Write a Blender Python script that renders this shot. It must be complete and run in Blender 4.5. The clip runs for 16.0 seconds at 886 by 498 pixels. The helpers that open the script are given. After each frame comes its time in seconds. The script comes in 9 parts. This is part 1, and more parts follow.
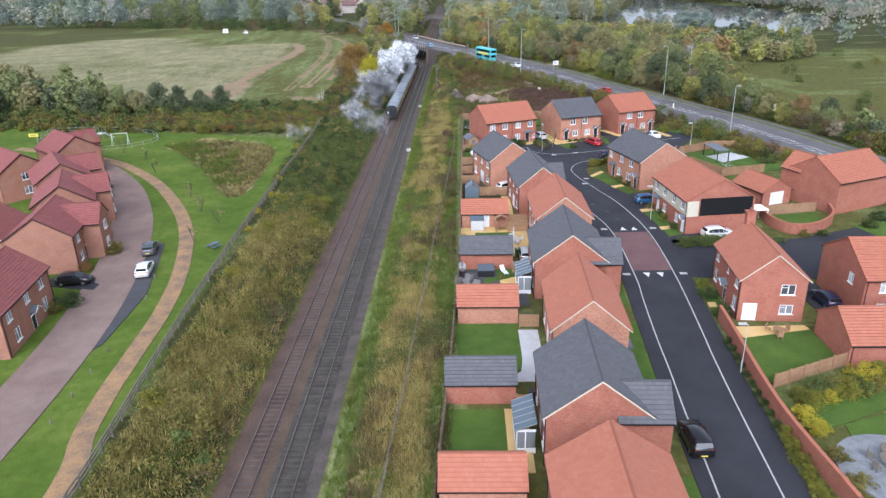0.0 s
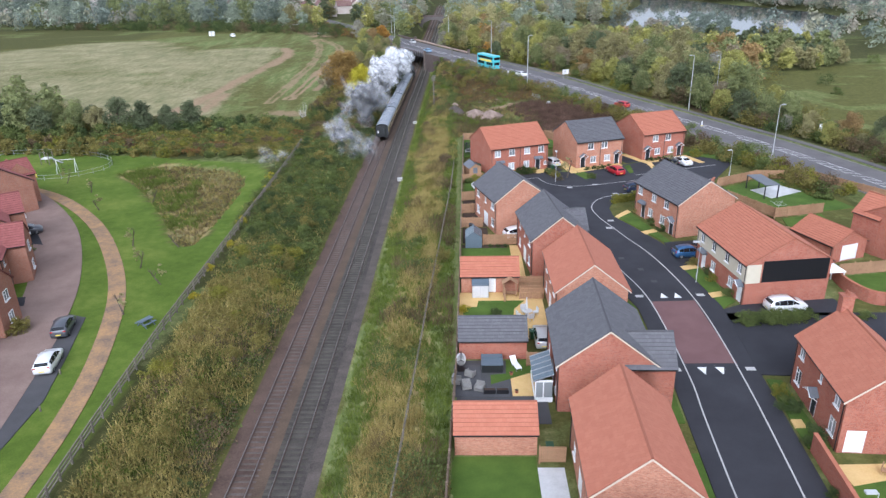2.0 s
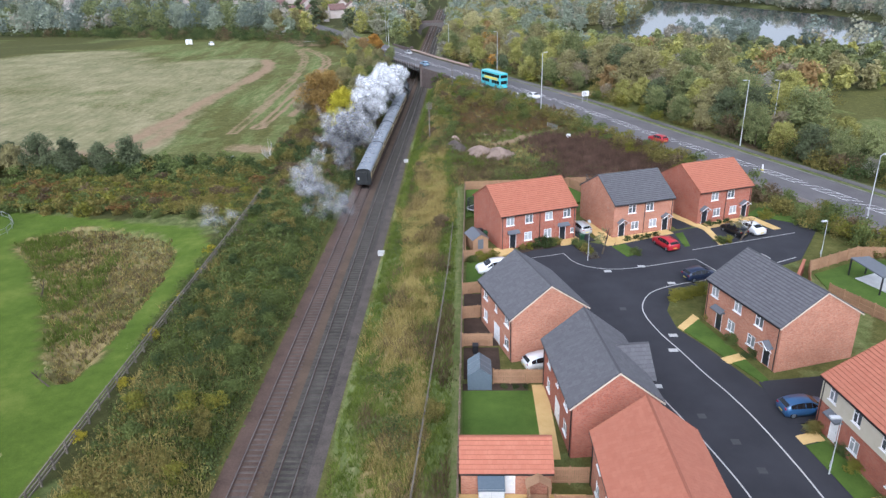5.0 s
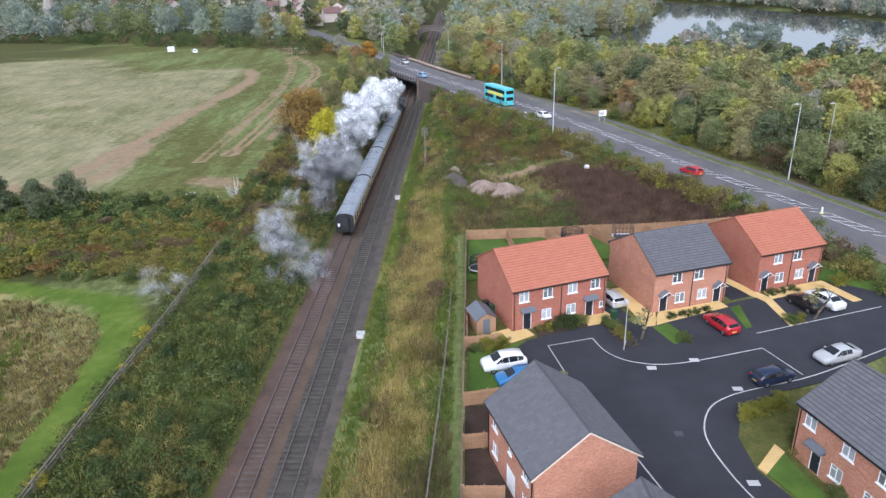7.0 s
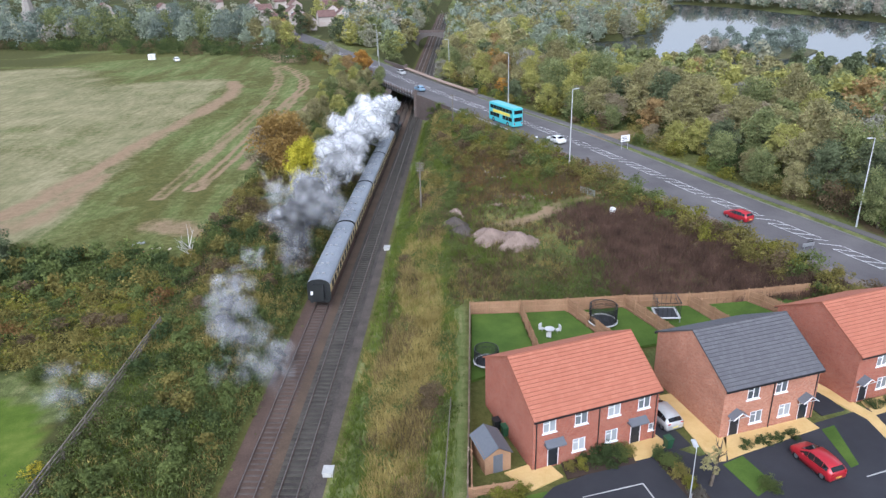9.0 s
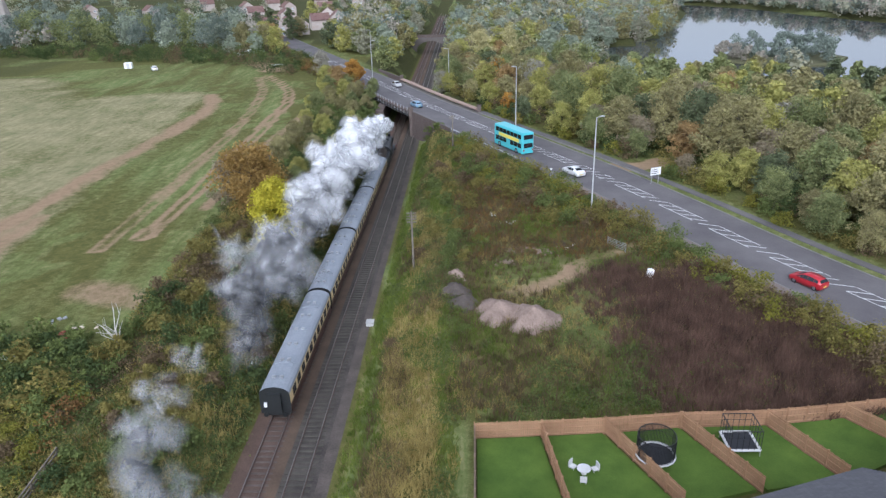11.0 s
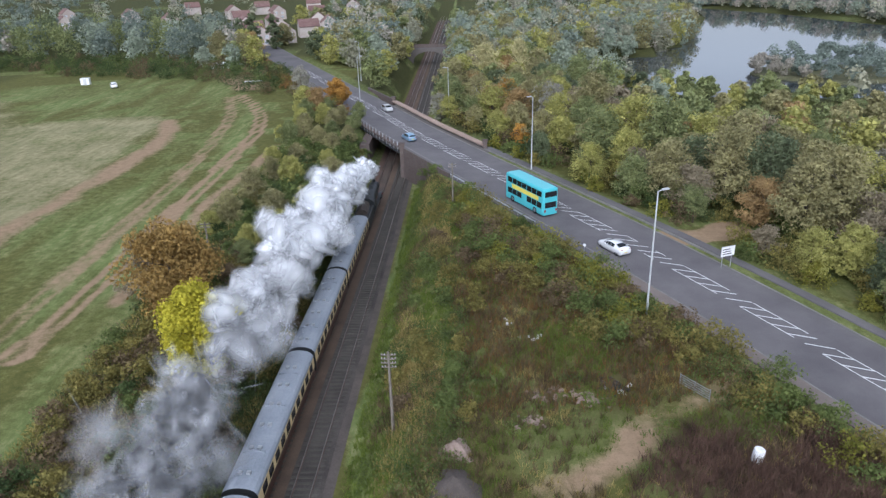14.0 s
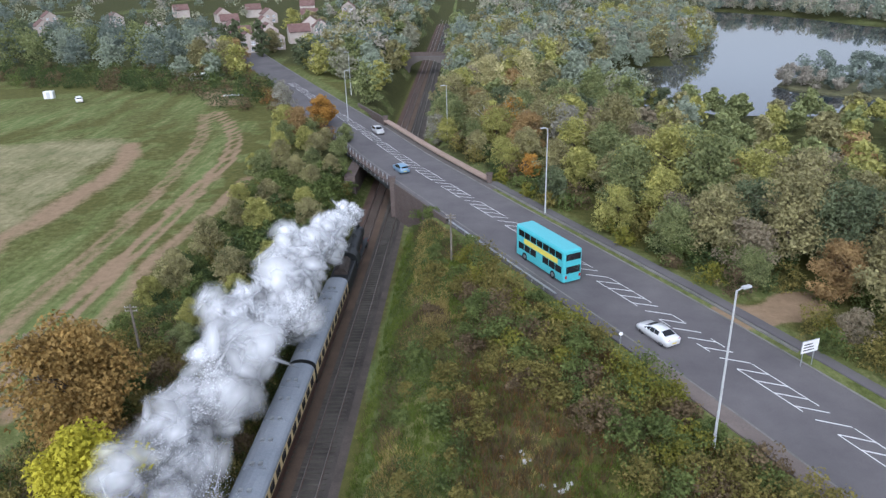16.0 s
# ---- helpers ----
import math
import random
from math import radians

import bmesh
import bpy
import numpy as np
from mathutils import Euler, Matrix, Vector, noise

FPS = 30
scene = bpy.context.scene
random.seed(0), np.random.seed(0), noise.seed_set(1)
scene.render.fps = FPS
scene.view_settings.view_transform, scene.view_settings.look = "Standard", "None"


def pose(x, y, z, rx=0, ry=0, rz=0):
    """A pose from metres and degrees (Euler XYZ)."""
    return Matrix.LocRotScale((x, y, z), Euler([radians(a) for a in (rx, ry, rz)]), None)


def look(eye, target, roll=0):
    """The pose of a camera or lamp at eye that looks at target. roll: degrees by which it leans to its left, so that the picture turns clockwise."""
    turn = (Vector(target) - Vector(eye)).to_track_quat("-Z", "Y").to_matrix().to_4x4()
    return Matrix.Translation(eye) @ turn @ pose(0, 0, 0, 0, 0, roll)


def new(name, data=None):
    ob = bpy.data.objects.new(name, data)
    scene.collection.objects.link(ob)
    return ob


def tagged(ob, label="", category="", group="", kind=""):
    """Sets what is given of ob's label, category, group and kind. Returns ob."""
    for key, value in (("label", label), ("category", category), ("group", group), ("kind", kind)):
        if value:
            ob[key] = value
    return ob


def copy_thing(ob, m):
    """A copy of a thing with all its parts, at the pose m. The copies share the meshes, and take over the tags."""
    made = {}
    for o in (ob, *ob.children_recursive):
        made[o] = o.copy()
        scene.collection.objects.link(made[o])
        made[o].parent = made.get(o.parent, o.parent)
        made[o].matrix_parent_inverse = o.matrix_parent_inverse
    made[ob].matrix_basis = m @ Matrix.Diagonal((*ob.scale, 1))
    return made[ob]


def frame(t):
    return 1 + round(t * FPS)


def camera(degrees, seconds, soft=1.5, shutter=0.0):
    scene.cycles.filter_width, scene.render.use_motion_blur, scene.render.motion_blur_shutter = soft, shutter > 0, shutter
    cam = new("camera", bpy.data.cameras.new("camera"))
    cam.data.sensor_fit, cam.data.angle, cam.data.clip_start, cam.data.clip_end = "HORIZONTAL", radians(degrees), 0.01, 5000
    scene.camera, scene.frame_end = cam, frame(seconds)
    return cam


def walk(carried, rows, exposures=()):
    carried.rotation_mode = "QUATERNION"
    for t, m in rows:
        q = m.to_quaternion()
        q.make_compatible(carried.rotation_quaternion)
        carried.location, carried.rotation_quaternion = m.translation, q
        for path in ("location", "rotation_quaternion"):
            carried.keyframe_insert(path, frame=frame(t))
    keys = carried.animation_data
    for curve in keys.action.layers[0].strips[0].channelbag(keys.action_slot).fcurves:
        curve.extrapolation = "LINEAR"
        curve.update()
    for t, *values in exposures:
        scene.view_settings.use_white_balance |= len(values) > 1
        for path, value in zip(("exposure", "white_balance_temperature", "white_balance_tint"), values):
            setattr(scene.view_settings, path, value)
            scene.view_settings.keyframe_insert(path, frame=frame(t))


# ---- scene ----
cam = camera(64.0, 16.0, soft=1.4)
PATH = [
    (0, (15.87, 0.02, 38.33), (12.91, 92.25, -0.19), -1.34),
    (0.5, (15.85, 5.62, 37.79), (12.89, 97.83, -0.79), -1.36),
    (1, (15.93, 11.29, 37.84), (12.93, 103.46, -0.85), -1.38),
    (1.5, (16.01, 16.96, 38.03), (12.96, 109.12, -0.68), -1.39),
    (2, (16.10, 22.60, 38.18), (13.00, 114.74, -0.55), -1.37),
    (2.5, (16.15, 28.27, 38.31), (13.01, 120.40, -0.46), -1.35),
    (3, (16.17, 33.91, 38.30), (12.96, 126.04, -0.45), -1.33),
    (3.5, (16.19, 39.52, 38.34), (12.94, 131.63, -0.45), -1.33),
    (4, (16.18, 45.13, 38.39), (12.90, 137.24, -0.42), -1.34),
    (4.5, (16.21, 50.72, 38.44), (12.89, 142.82, -0.37), -1.36),
    (5, (16.23, 56.29, 38.49), (12.87, 148.38, -0.33), -1.39),
    (5.5, (16.24, 61.85, 38.55), (12.84, 153.94, -0.28), -1.42),
    (6, (16.25, 67.40, 38.59), (12.80, 159.49, -0.23), -1.45),
    (6.5, (16.25, 72.95, 38.64), (12.76, 165.03, -0.19), -1.48),
    (7, (16.24, 78.50, 38.68), (12.70, 170.58, -0.15), -1.48),
    (7.5, (16.21, 84.04, 38.69), (12.60, 176.14, -0.10), -1.50),
    (8, (16.15, 89.18, 38.77), (12.48, 181.26, -0.05), -1.49),
    (8.5, (16.10, 94.74, 38.83), (12.38, 186.82, 0.02), -1.53),
    (9, (16.07, 100.29, 38.94), (12.31, 192.35, 0.07), -1.55),
    (9.5, (16.03, 105.82, 38.98), (12.23, 197.87, 0.07), -1.59),
    (10, (15.99, 111.35, 39.01), (12.14, 203.38, 0.08), -1.62),
    (10.5, (15.94, 116.87, 39.04), (12.05, 208.88, 0.08), -1.65),
    (11, (15.90, 122.38, 39.07), (11.95, 214.38, 0.08), -1.68),
    (11.5, (15.84, 127.89, 39.10), (11.86, 219.87, 0.08), -1.70),
    (12, (15.79, 133.38, 39.11), (11.78, 225.36, 0.10), -1.71),
    (12.5, (15.72, 138.87, 39.06), (11.67, 230.87, 0.06), -1.69),
    (13, (15.62, 144.34, 39.07), (11.55, 236.32, 0.06), -1.69),
    (13.5, (15.56, 149.79, 39.14), (11.46, 241.77, 0.12), -1.71),
    (14, (15.47, 155.24, 39.16), (11.35, 247.22, 0.13), -1.71),
    (14.5, (15.40, 160.70, 39.20), (11.24, 252.68, 0.17), -1.71),
    (15, (15.31, 166.11, 39.23), (11.16, 258.08, 0.20), -1.69),
    (15.5, (15.26, 171.50, 39.33), (11.11, 263.46, 0.28), -1.71),
    (16, (15.20, 176.87, 39.39), (11.09, 268.83, 0.32), -1.69),
]
walk(cam, [(t, look(eye, target, roll)) for t, eye, target, roll in PATH], exposures=[(0.0, 0.98, 5450, 14), (9.0, 0.96, 5450, 14), (12.0, 0.72, 5450, 14), (16.0, 0.68, 5450, 14)])

# ---- daylight: flat overcast sky with a broad, weak sun ----
world = bpy.data.worlds.new("overcast_sky")
scene.world = world
world.use_nodes = True
wn = world.node_tree
wn.nodes.clear()
sky = wn.nodes.new("ShaderNodeTexSky")
sky.sky_type = "NISHITA"
sky.sun_disc = False
sky.sun_elevation = radians(38)
sky.sun_rotation = radians(200)
sky.air_density = 1.2
sky.dust_density = 4.0
grey = wn.nodes.new("ShaderNodeHueSaturation")
grey.inputs["Saturation"].default_value = 0.22
bg = wn.nodes.new("ShaderNodeBackground")
bg.inputs["Strength"].default_value = 0.13
wout = wn.nodes.new("ShaderNodeOutputWorld")
wn.links.new(sky.outputs[0], grey.inputs["Color"])
wn.links.new(grey.outputs[0], bg.inputs["Color"])
wn.links.new(bg.outputs[0], wout.inputs["Surface"])
sun = new("sun", bpy.data.lights.new("sun", "SUN"))
sun.data.energy = 0.9
sun.data.angle = radians(35)
sun.data.color = (1.0, 0.97, 0.93)
sun.matrix_world = look((0, 0, 100), (-15, 45, 60))

# ---- materials ----


class Nodes:
    """A small builder for node materials."""

    def __init__(self, name, rough=0.8, metal=0.0, spec=0.3):
        self.m = bpy.data.materials.new(name)
        self.m.use_nodes = True
        self.t = self.m.node_tree
        self.b = self.t.nodes["Principled BSDF"]
        self.b.inputs["Roughness"].default_value = rough
        self.b.inputs["Metallic"].default_value = metal
        self.b.inputs["Specular IOR Level"].default_value = spec
        self.co = self.t.nodes.new("ShaderNodeTexCoord").outputs["Object"]

    def put(self, kind, **ins):
        n = self.t.nodes.new(kind)
        for k, v in ins.items():
            self.set(n, k.replace("_", " "), v)
        return n

    def set(self, n, k, v):
        if isinstance(v, bpy.types.NodeSocket):
            self.t.links.new(v, n.inputs[k])
        else:
            n.inputs[k].default_value = v

    def world_co(self):
        return self.t.nodes.new("ShaderNodeNewGeometry").outputs["Position"]

    def noise(self, scale, detail=4.0, rough=0.6, co=None):
        return self.put("ShaderNodeTexNoise", Vector=co or self.co, Scale=scale, Detail=detail, Roughness=rough).outputs["Fac"]

    def ramp(self, fac, *stops):
        n = self.t.nodes.new("ShaderNodeValToRGB")
        self.t.links.new(fac, n.inputs[0])
        e = n.color_ramp.elements
        while len(e) < len(stops):
            e.new(0.5)
        for s, (p, c) in zip(e, stops):
            s.position = p
            s.color = (*c, 1) if len(c) == 3 else c
        return n.outputs[0]

    def math(self, op, a, b=0.5, clamp=False):
        n = self.t.nodes.new("ShaderNodeMath")
        n.operation = op
        n.use_clamp = clamp
        self.set(n, 0, a)
        self.set(n, 1, b)
        return n.outputs[0]

    def mix(self, fac, a, b, mode="MIX"):
        n = self.t.nodes.new("ShaderNodeMix")
        n.data_type = "RGBA"
        n.blend_type = mode
        self.set(n, 0, fac)
        self.set(n, 6, (*a, 1) if isinstance(a, tuple) else a)
        self.set(n, 7, (*b, 1) if isinstance(b, tuple) else b)
        return n.outputs[2]

    def random(self):
        return self.t.nodes.new("ShaderNodeObjectInfo").outputs["Random"]

    def island(self):
        return self.t.nodes.new("ShaderNodeNewGeometry").outputs["Random Per Island"]

    def colour(self, c):
        self.set(self.b, "Base Color", (*c, 1) if isinstance(c, tuple) else c)
        return self

    def bump(self, height, strength=0.3, dist=0.02):
        n = self.put("ShaderNodeBump", Height=height, Strength=strength, Distance=dist)
        self.t.links.new(n.outputs[0], self.b.inputs["Normal"])
        return self


def mottled(name, dark, light, scale=2.0, fine=25.0, rough=0.85, metal=0.0, bump=0.2, spec=0.25):
    """Two-scale variation between a dark and a light colour."""
    n = Nodes(name, rough, metal, spec)
    co = n.world_co()
    a, b = n.noise(scale, co=co), n.noise(fine, 3.0, co=co)
    f = n.math("ADD", n.math("MULTIPLY", a, 0.6), n.math("MULTIPLY", b, 0.4))
    n.colour(n.ramp(f, (0.32, dark), (0.68, light)))
    if bump:
        n.bump(b, bump)
    return n.m


def plain(name, c, rough=0.5, metal=0.0, spec=0.4):
    n = Nodes(name, rough, metal, spec)
    d = tuple(v * 0.86 for v in c)
    n.colour(n.ramp(n.noise(6.0), (0.35, d), (0.65, c)))
    return n.m


def brick_mat(name, a, b, mortar, scale=1.0):
    n = Nodes(name, 0.9, spec=0.15)
    uv = n.t.nodes.new("ShaderNodeUVMap").outputs[0]
    t = n.put("ShaderNodeTexBrick", Vector=uv, Scale=1.0)
    n.set(t, "Color1", (*a, 1))
    n.set(t, "Color2", (*b, 1))
    n.set(t, "Mortar", (*mortar, 1))
    n.set(t, "Mortar Size", 0.008)
    n.set(t, "Brick Width", 0.225)
    n.set(t, "Row Height", 0.075)
    big = n.noise(0.7, 5.0, co=n.world_co())
    small = n.noise(9.0, 3.0, co=n.world_co())
    c = n.mix(n.ramp(big, (0.3, (0, 0, 0)), (0.75, (0.5, 0.5, 0.5))), t.outputs["Color"], tuple(v * 0.72 for v in a))
    c = n.mix(n.ramp(small, (0.4, (0, 0, 0)), (0.8, (0.35, 0.35, 0.35))), c, tuple(min(1, v * 1.5) for v in b))
    n.colour(c).bump(t.outputs["Fac"], -0.25, 0.006)
    return n.m


def tile_mat(name, a, b, rough=0.75):
    n = Nodes(name, rough, spec=0.25)
    uv = n.t.nodes.new("ShaderNodeUVMap").outputs[0]
    t = n.put("ShaderNodeTexBrick", Vector=uv, Scale=1.0)
    n.set(t, "Color1", (*a, 1))
    n.set(t, "Color2", (*b, 1))
    n.set(t, "Mortar", (*(v * 0.72 for v in a), 1))
    n.set(t, "Mortar Size", 0.006)
    n.set(t, "Brick Width", 0.33)
    n.set(t, "Row Height", 0.34)
    streak = n.noise(0.8, 6.0, 0.7, co=n.world_co())
    c = n.mix(n.ramp(streak, (0.35, (0, 0, 0)), (0.8, (0.3, 0.3, 0.3))), t.outputs["Color"], tuple(v * 0.7 for v in a))
    n.colour(c).bump(t.outputs["Fac"], -0.3, 0.01)
    return n.m


def leaf_mat(name, dark, light, extra=None):
    n = Nodes(name, 0.7, spec=0.15)
    f = n.math("ADD", n.math("MULTIPLY", n.island(), 0.26), n.math("ADD", n.math("MULTIPLY", n.noise(0.42, 4.0, co=n.world_co()), 0.95), -0.10))
    stops = [(0.2, dark), (0.8, light)]
    if extra:
        stops = [(0.15, dark), (0.55, light), (0.9, extra)]
    c = n.ramp(f, *stops)
    v = n.math("ADD", n.math("MULTIPLY", n.random(), 0.5), 0.75)
    n.colour(n.mix(1.0, c, n.ramp(v, (0.0, (0.3, 0.3, 0.3)), (1.0, (1, 1, 1))), "MULTIPLY"))
    through_leaf = n.put("ShaderNodeBsdfTranslucent")
    n.t.links.new(n.b.inputs["Base Color"].links[0].from_socket, through_leaf.inputs["Color"])
    both = n.put("ShaderNodeMixShader")
    n.set(both, 0, 0.32)
    n.t.links.new(n.b.outputs[0], both.inputs[1])
    n.t.links.new(through_leaf.outputs[0], both.inputs[2])
    n.t.links.new(both.outputs[0], n.t.nodes["Material Output"].inputs["Surface"])
    return n.m


M_BRICK = brick_mat("red_brick", (0.265, 0.082, 0.054), (0.40, 0.145, 0.090), (0.34, 0.22, 0.17))
M_BRICK2 = brick_mat("orange_brick", (0.30, 0.115, 0.072), (0.50, 0.24, 0.15), (0.42, 0.29, 0.21))
M_BRICK3 = brick_mat("dark_bridge_brick", (0.085, 0.062, 0.055), (0.13, 0.10, 0.085), (0.13, 0.12, 0.11))
M_BRICK4 = brick_mat("brown_brick", (0.27, 0.115, 0.075), (0.36, 0.17, 0.11), (0.33, 0.23, 0.18))
M_RED = tile_mat("red_roof_tile", (0.385, 0.142, 0.086), (0.420, 0.164, 0.102))
M_GREY = tile_mat("grey_roof_tile", (0.108, 0.106, 0.112), (0.135, 0.132, 0.138))
M_PLUM = tile_mat("plum_roof_tile", (0.235, 0.080, 0.072), (0.28, 0.10, 0.088))
M_WHITE = plain("white_upvc", (0.80, 0.80, 0.79), 0.4)
M_CREAM = mottled("cream_render", (0.47, 0.43, 0.32), (0.56, 0.515, 0.40), 1.0, 20.0, 0.9, bump=0.1)
M_BLACK = plain("black_plastic", (0.018, 0.018, 0.02), 0.4)
M_DOOR = plain("dark_door_paint", (0.022, 0.026, 0.032), 0.35)
M_LEAD = plain("lead_grey_canopy", (0.13, 0.14, 0.155), 0.55)
M_LINTEL = mottled("pale_stone", (0.50, 0.43, 0.33), (0.60, 0.52, 0.42), 1.0, 15.0)
M_TIMBER = mottled("fence_timber", (0.24, 0.135, 0.075), (0.38, 0.235, 0.135), 0.6, 14.0)
M_OLDWOOD = mottled("weathered_wood", (0.105, 0.090, 0.070), (0.225, 0.195, 0.155), 1.2, 18.0)
M_SLEEPER = mottled("tarred_sleeper", (0.032, 0.026, 0.022), (0.085, 0.07, 0.058), 1.5, 16.0)
M_CONCRETE = mottled("grey_concrete", (0.33, 0.325, 0.31), (0.50, 0.49, 0.46), 0.8, 12.0)
M_STEEL = plain("galvanised_steel", (0.42, 0.43, 0.44), 0.45, 0.7)
M_RAIL = mottled("rusty_rail_steel", (0.10, 0.062, 0.045), (0.19, 0.125, 0.095), 0.5, 20.0, 0.55, 0.4)
M_SHINY = mottled("worn_rail_head", (0.22, 0.19, 0.17), (0.33, 0.30, 0.28), 0.4, 9.0, 0.4, 0.8, 0.0)
M_BALLAST = mottled("brown_ballast", (0.052, 0.033, 0.025), (0.132, 0.088, 0.067), 0.35, 7.0, 0.95, bump=0.9)
M_SIXFOOT = mottled("brown_trackside_earth", (0.056, 0.038, 0.027), (0.132, 0.092, 0.062), 0.3, 8.0, 0.95, bump=0.6)
M_DARKBED = mottled("dark_ballast", (0.026, 0.022, 0.020), (0.095, 0.082, 0.070), 0.4, 7.0, 0.95, bump=0.9)
M_OLDSLEEPER = mottled("grey_brown_sleeper", (0.040, 0.036, 0.029), (0.098, 0.090, 0.072), 0.8, 16.0)
M_PALESLEEPER = mottled("stained_sleeper", (0.052, 0.040, 0.034), (0.135, 0.112, 0.096), 0.8, 14.0)
# roof and wall of the far suburb, greyed in colour to stand for haze
M_HAZEDROOF = mottled("hazed_roof_tile", (0.15, 0.088, 0.076), (0.22, 0.140, 0.122), 0.5, 4.0)
M_HAZEDWALL = mottled("hazed_house_wall", (0.30, 0.24, 0.20), (0.50, 0.45, 0.40), 0.15, 4.0)
M_SPIRE = mottled("grey_spire_stone", (0.20, 0.18, 0.155), (0.31, 0.285, 0.25), 0.5, 4.0)
M_DECK = mottled("dark_composite_decking", (0.055, 0.055, 0.058), (0.10, 0.10, 0.105), 0.6, 12.0)
M_RATTAN = mottled("grey_rattan", (0.16, 0.155, 0.145), (0.28, 0.27, 0.25), 1.5, 16.0)
M_EDGE = mottled("dirty_kerb", (0.12, 0.115, 0.105), (0.24, 0.23, 0.21), 0.5, 9.0)
M_KERB = mottled("pale_kerb", (0.36, 0.355, 0.34), (0.50, 0.49, 0.47), 0.8, 12.0)
M_PARAPET = mottled("pinkish_parapet", (0.26, 0.185, 0.145), (0.36, 0.275, 0.22), 0.6, 8.0)
M_STONE = mottled("grey_stone_slabs", (0.15, 0.155, 0.16), (0.27, 0.275, 0.28), 0.9, 6.0, 0.8)
M_CESS = mottled("grey_ballast", (0.048, 0.040, 0.034), (0.118, 0.098, 0.084), 0.5, 7.0, 0.95, bump=0.9)
M_TARMAC = mottled("new_tarmac", (0.024, 0.024, 0.028), (0.043, 0.043, 0.049), 0.25, 30.0, 0.8, bump=0.15)
M_FOOTWAY = mottled("footway_tarmac", (0.050, 0.049, 0.051), (0.085, 0.083, 0.085), 0.3, 30.0, 0.85, bump=0.15)
M_OLDROAD = mottled("worn_tarmac", (0.084, 0.078, 0.080), (0.156, 0.144, 0.142), 0.16, 18.0, 0.85, bump=0.15)
M_DUSTY = mottled("dusty_footway", (0.120, 0.098, 0.086), (0.215, 0.178, 0.155), 0.3, 10.0, 0.9)
M_TABLE = mottled("red_surfacing", (0.125, 0.066, 0.064), (0.175, 0.10, 0.095), 0.35, 20.0, 0.9)
M_BLOCK = mottled("brown_block_paving", (0.165, 0.112, 0.092), (0.255, 0.185, 0.155), 0.35, 6.0, 0.9)
M_GRAVEL = mottled("buff_path_gravel", (0.130, 0.100, 0.084), (0.40, 0.240, 0.105), 0.55, 5.0, 0.95, bump=0.4)
M_BUFF = mottled("buff_paving", (0.50, 0.33, 0.12), (0.64, 0.45, 0.20), 0.7, 9.0, 0.9)
M_SLAB = mottled("pale_slabs", (0.42, 0.42, 0.41), (0.58, 0.58, 0.57), 0.8, 9.0, 0.85)
M_PAINT = mottled("white_road_paint", (0.52, 0.52, 0.50), (0.74, 0.74, 0.72), 0.8, 14.0, 0.8, bump=0.0)
M_LAWN = mottled("garden_lawn", (0.040, 0.078, 0.010), (0.092, 0.145, 0.022), 0.35, 12.0, 0.95, bump=0.5)
M_SOIL = mottled("dark_soil", (0.035, 0.023, 0.017), (0.075, 0.05, 0.036), 0.8, 10.0, 0.95, bump=0.6)
M_MOUND = mottled("pinkish_rubble", (0.15, 0.108, 0.085), (0.31, 0.235, 0.19), 0.7, 5.0, 0.95, bump=0.9)
M_BARK = mottled("bark", (0.055, 0.043, 0.032), (0.13, 0.105, 0.08), 2.0, 16.0)
M_BIRCH = mottled("pale_bark", (0.33, 0.31, 0.27), (0.55, 0.53, 0.48), 1.0, 10.0)
M_COACHROOF = mottled("coach_roof_grey", (0.18, 0.20, 0.225), (0.30, 0.32, 0.345), 0.25, 6.0, 0.5, 0.0, 0.05)
M_COACHCREAM = plain("coach_cream", (0.66, 0.50, 0.25), 0.4)
M_COACHBROWN = plain("coach_chocolate", (0.060, 0.028, 0.020), 0.4)
M_LOCO = plain("locomotive_black", (0.020, 0.022, 0.022), 0.45)
M_BUS = plain("turquoise_bus_paint", (0.100, 0.460, 0.500), 0.3)
M_YELLOW = plain("yellow_panel", (0.75, 0.62, 0.10), 0.4)
M_TYRE = plain("tyre_rubber", (0.016, 0.016, 0.017), 0.85)
M_ALLOY = plain("wheel_alloy", (0.36, 0.37, 0.38), 0.35, 0.8)
M_TAIL = plain("red_lamp_lens", (0.35, 0.02, 0.018), 0.25)
M_HEAD = plain("clear_lamp_lens", (0.62, 0.64, 0.66), 0.2)
M_GREENBIN = plain("green_bin_plastic", (0.022, 0.075, 0.035), 0.5)
M_BLUEGREY = plain("blue_grey_paint", (0.105, 0.135, 0.16), 0.5)
M_SOLAR = plain("black_cladding", (0.006, 0.006, 0.007), 0.55)

n = Nodes("window_glass", 0.06, 0.0, 0.6)
n.colour(n.ramp(n.random(), (0.0, (0.045, 0.052, 0.058)), (0.3, (0.15, 0.165, 0.17)), (1.0, (0.46, 0.48, 0.48))))
M_GLASS = n.m
n = Nodes("conservatory_glass", 0.12, 0.0, 0.6)
n.colour((0.105, 0.135, 0.155))
M_SKYGLASS = n.m
n = Nodes("dark_car_glass", 0.05, 0.0, 0.6)
n.colour((0.012, 0.014, 0.016))
M_CARGLASS = n.m

n = Nodes("lake_water", 0.04, 0.0, 0.6)
co = n.world_co()
n.colour(n.ramp(n.noise(0.01, 3.0, co=co), (0.3, (0.030, 0.036, 0.040)), (0.7, (0.045, 0.052, 0.056))))
n.bump(n.noise(0.5, 3.0, co=co), 0.04, 0.05)
M_WATER = n.m


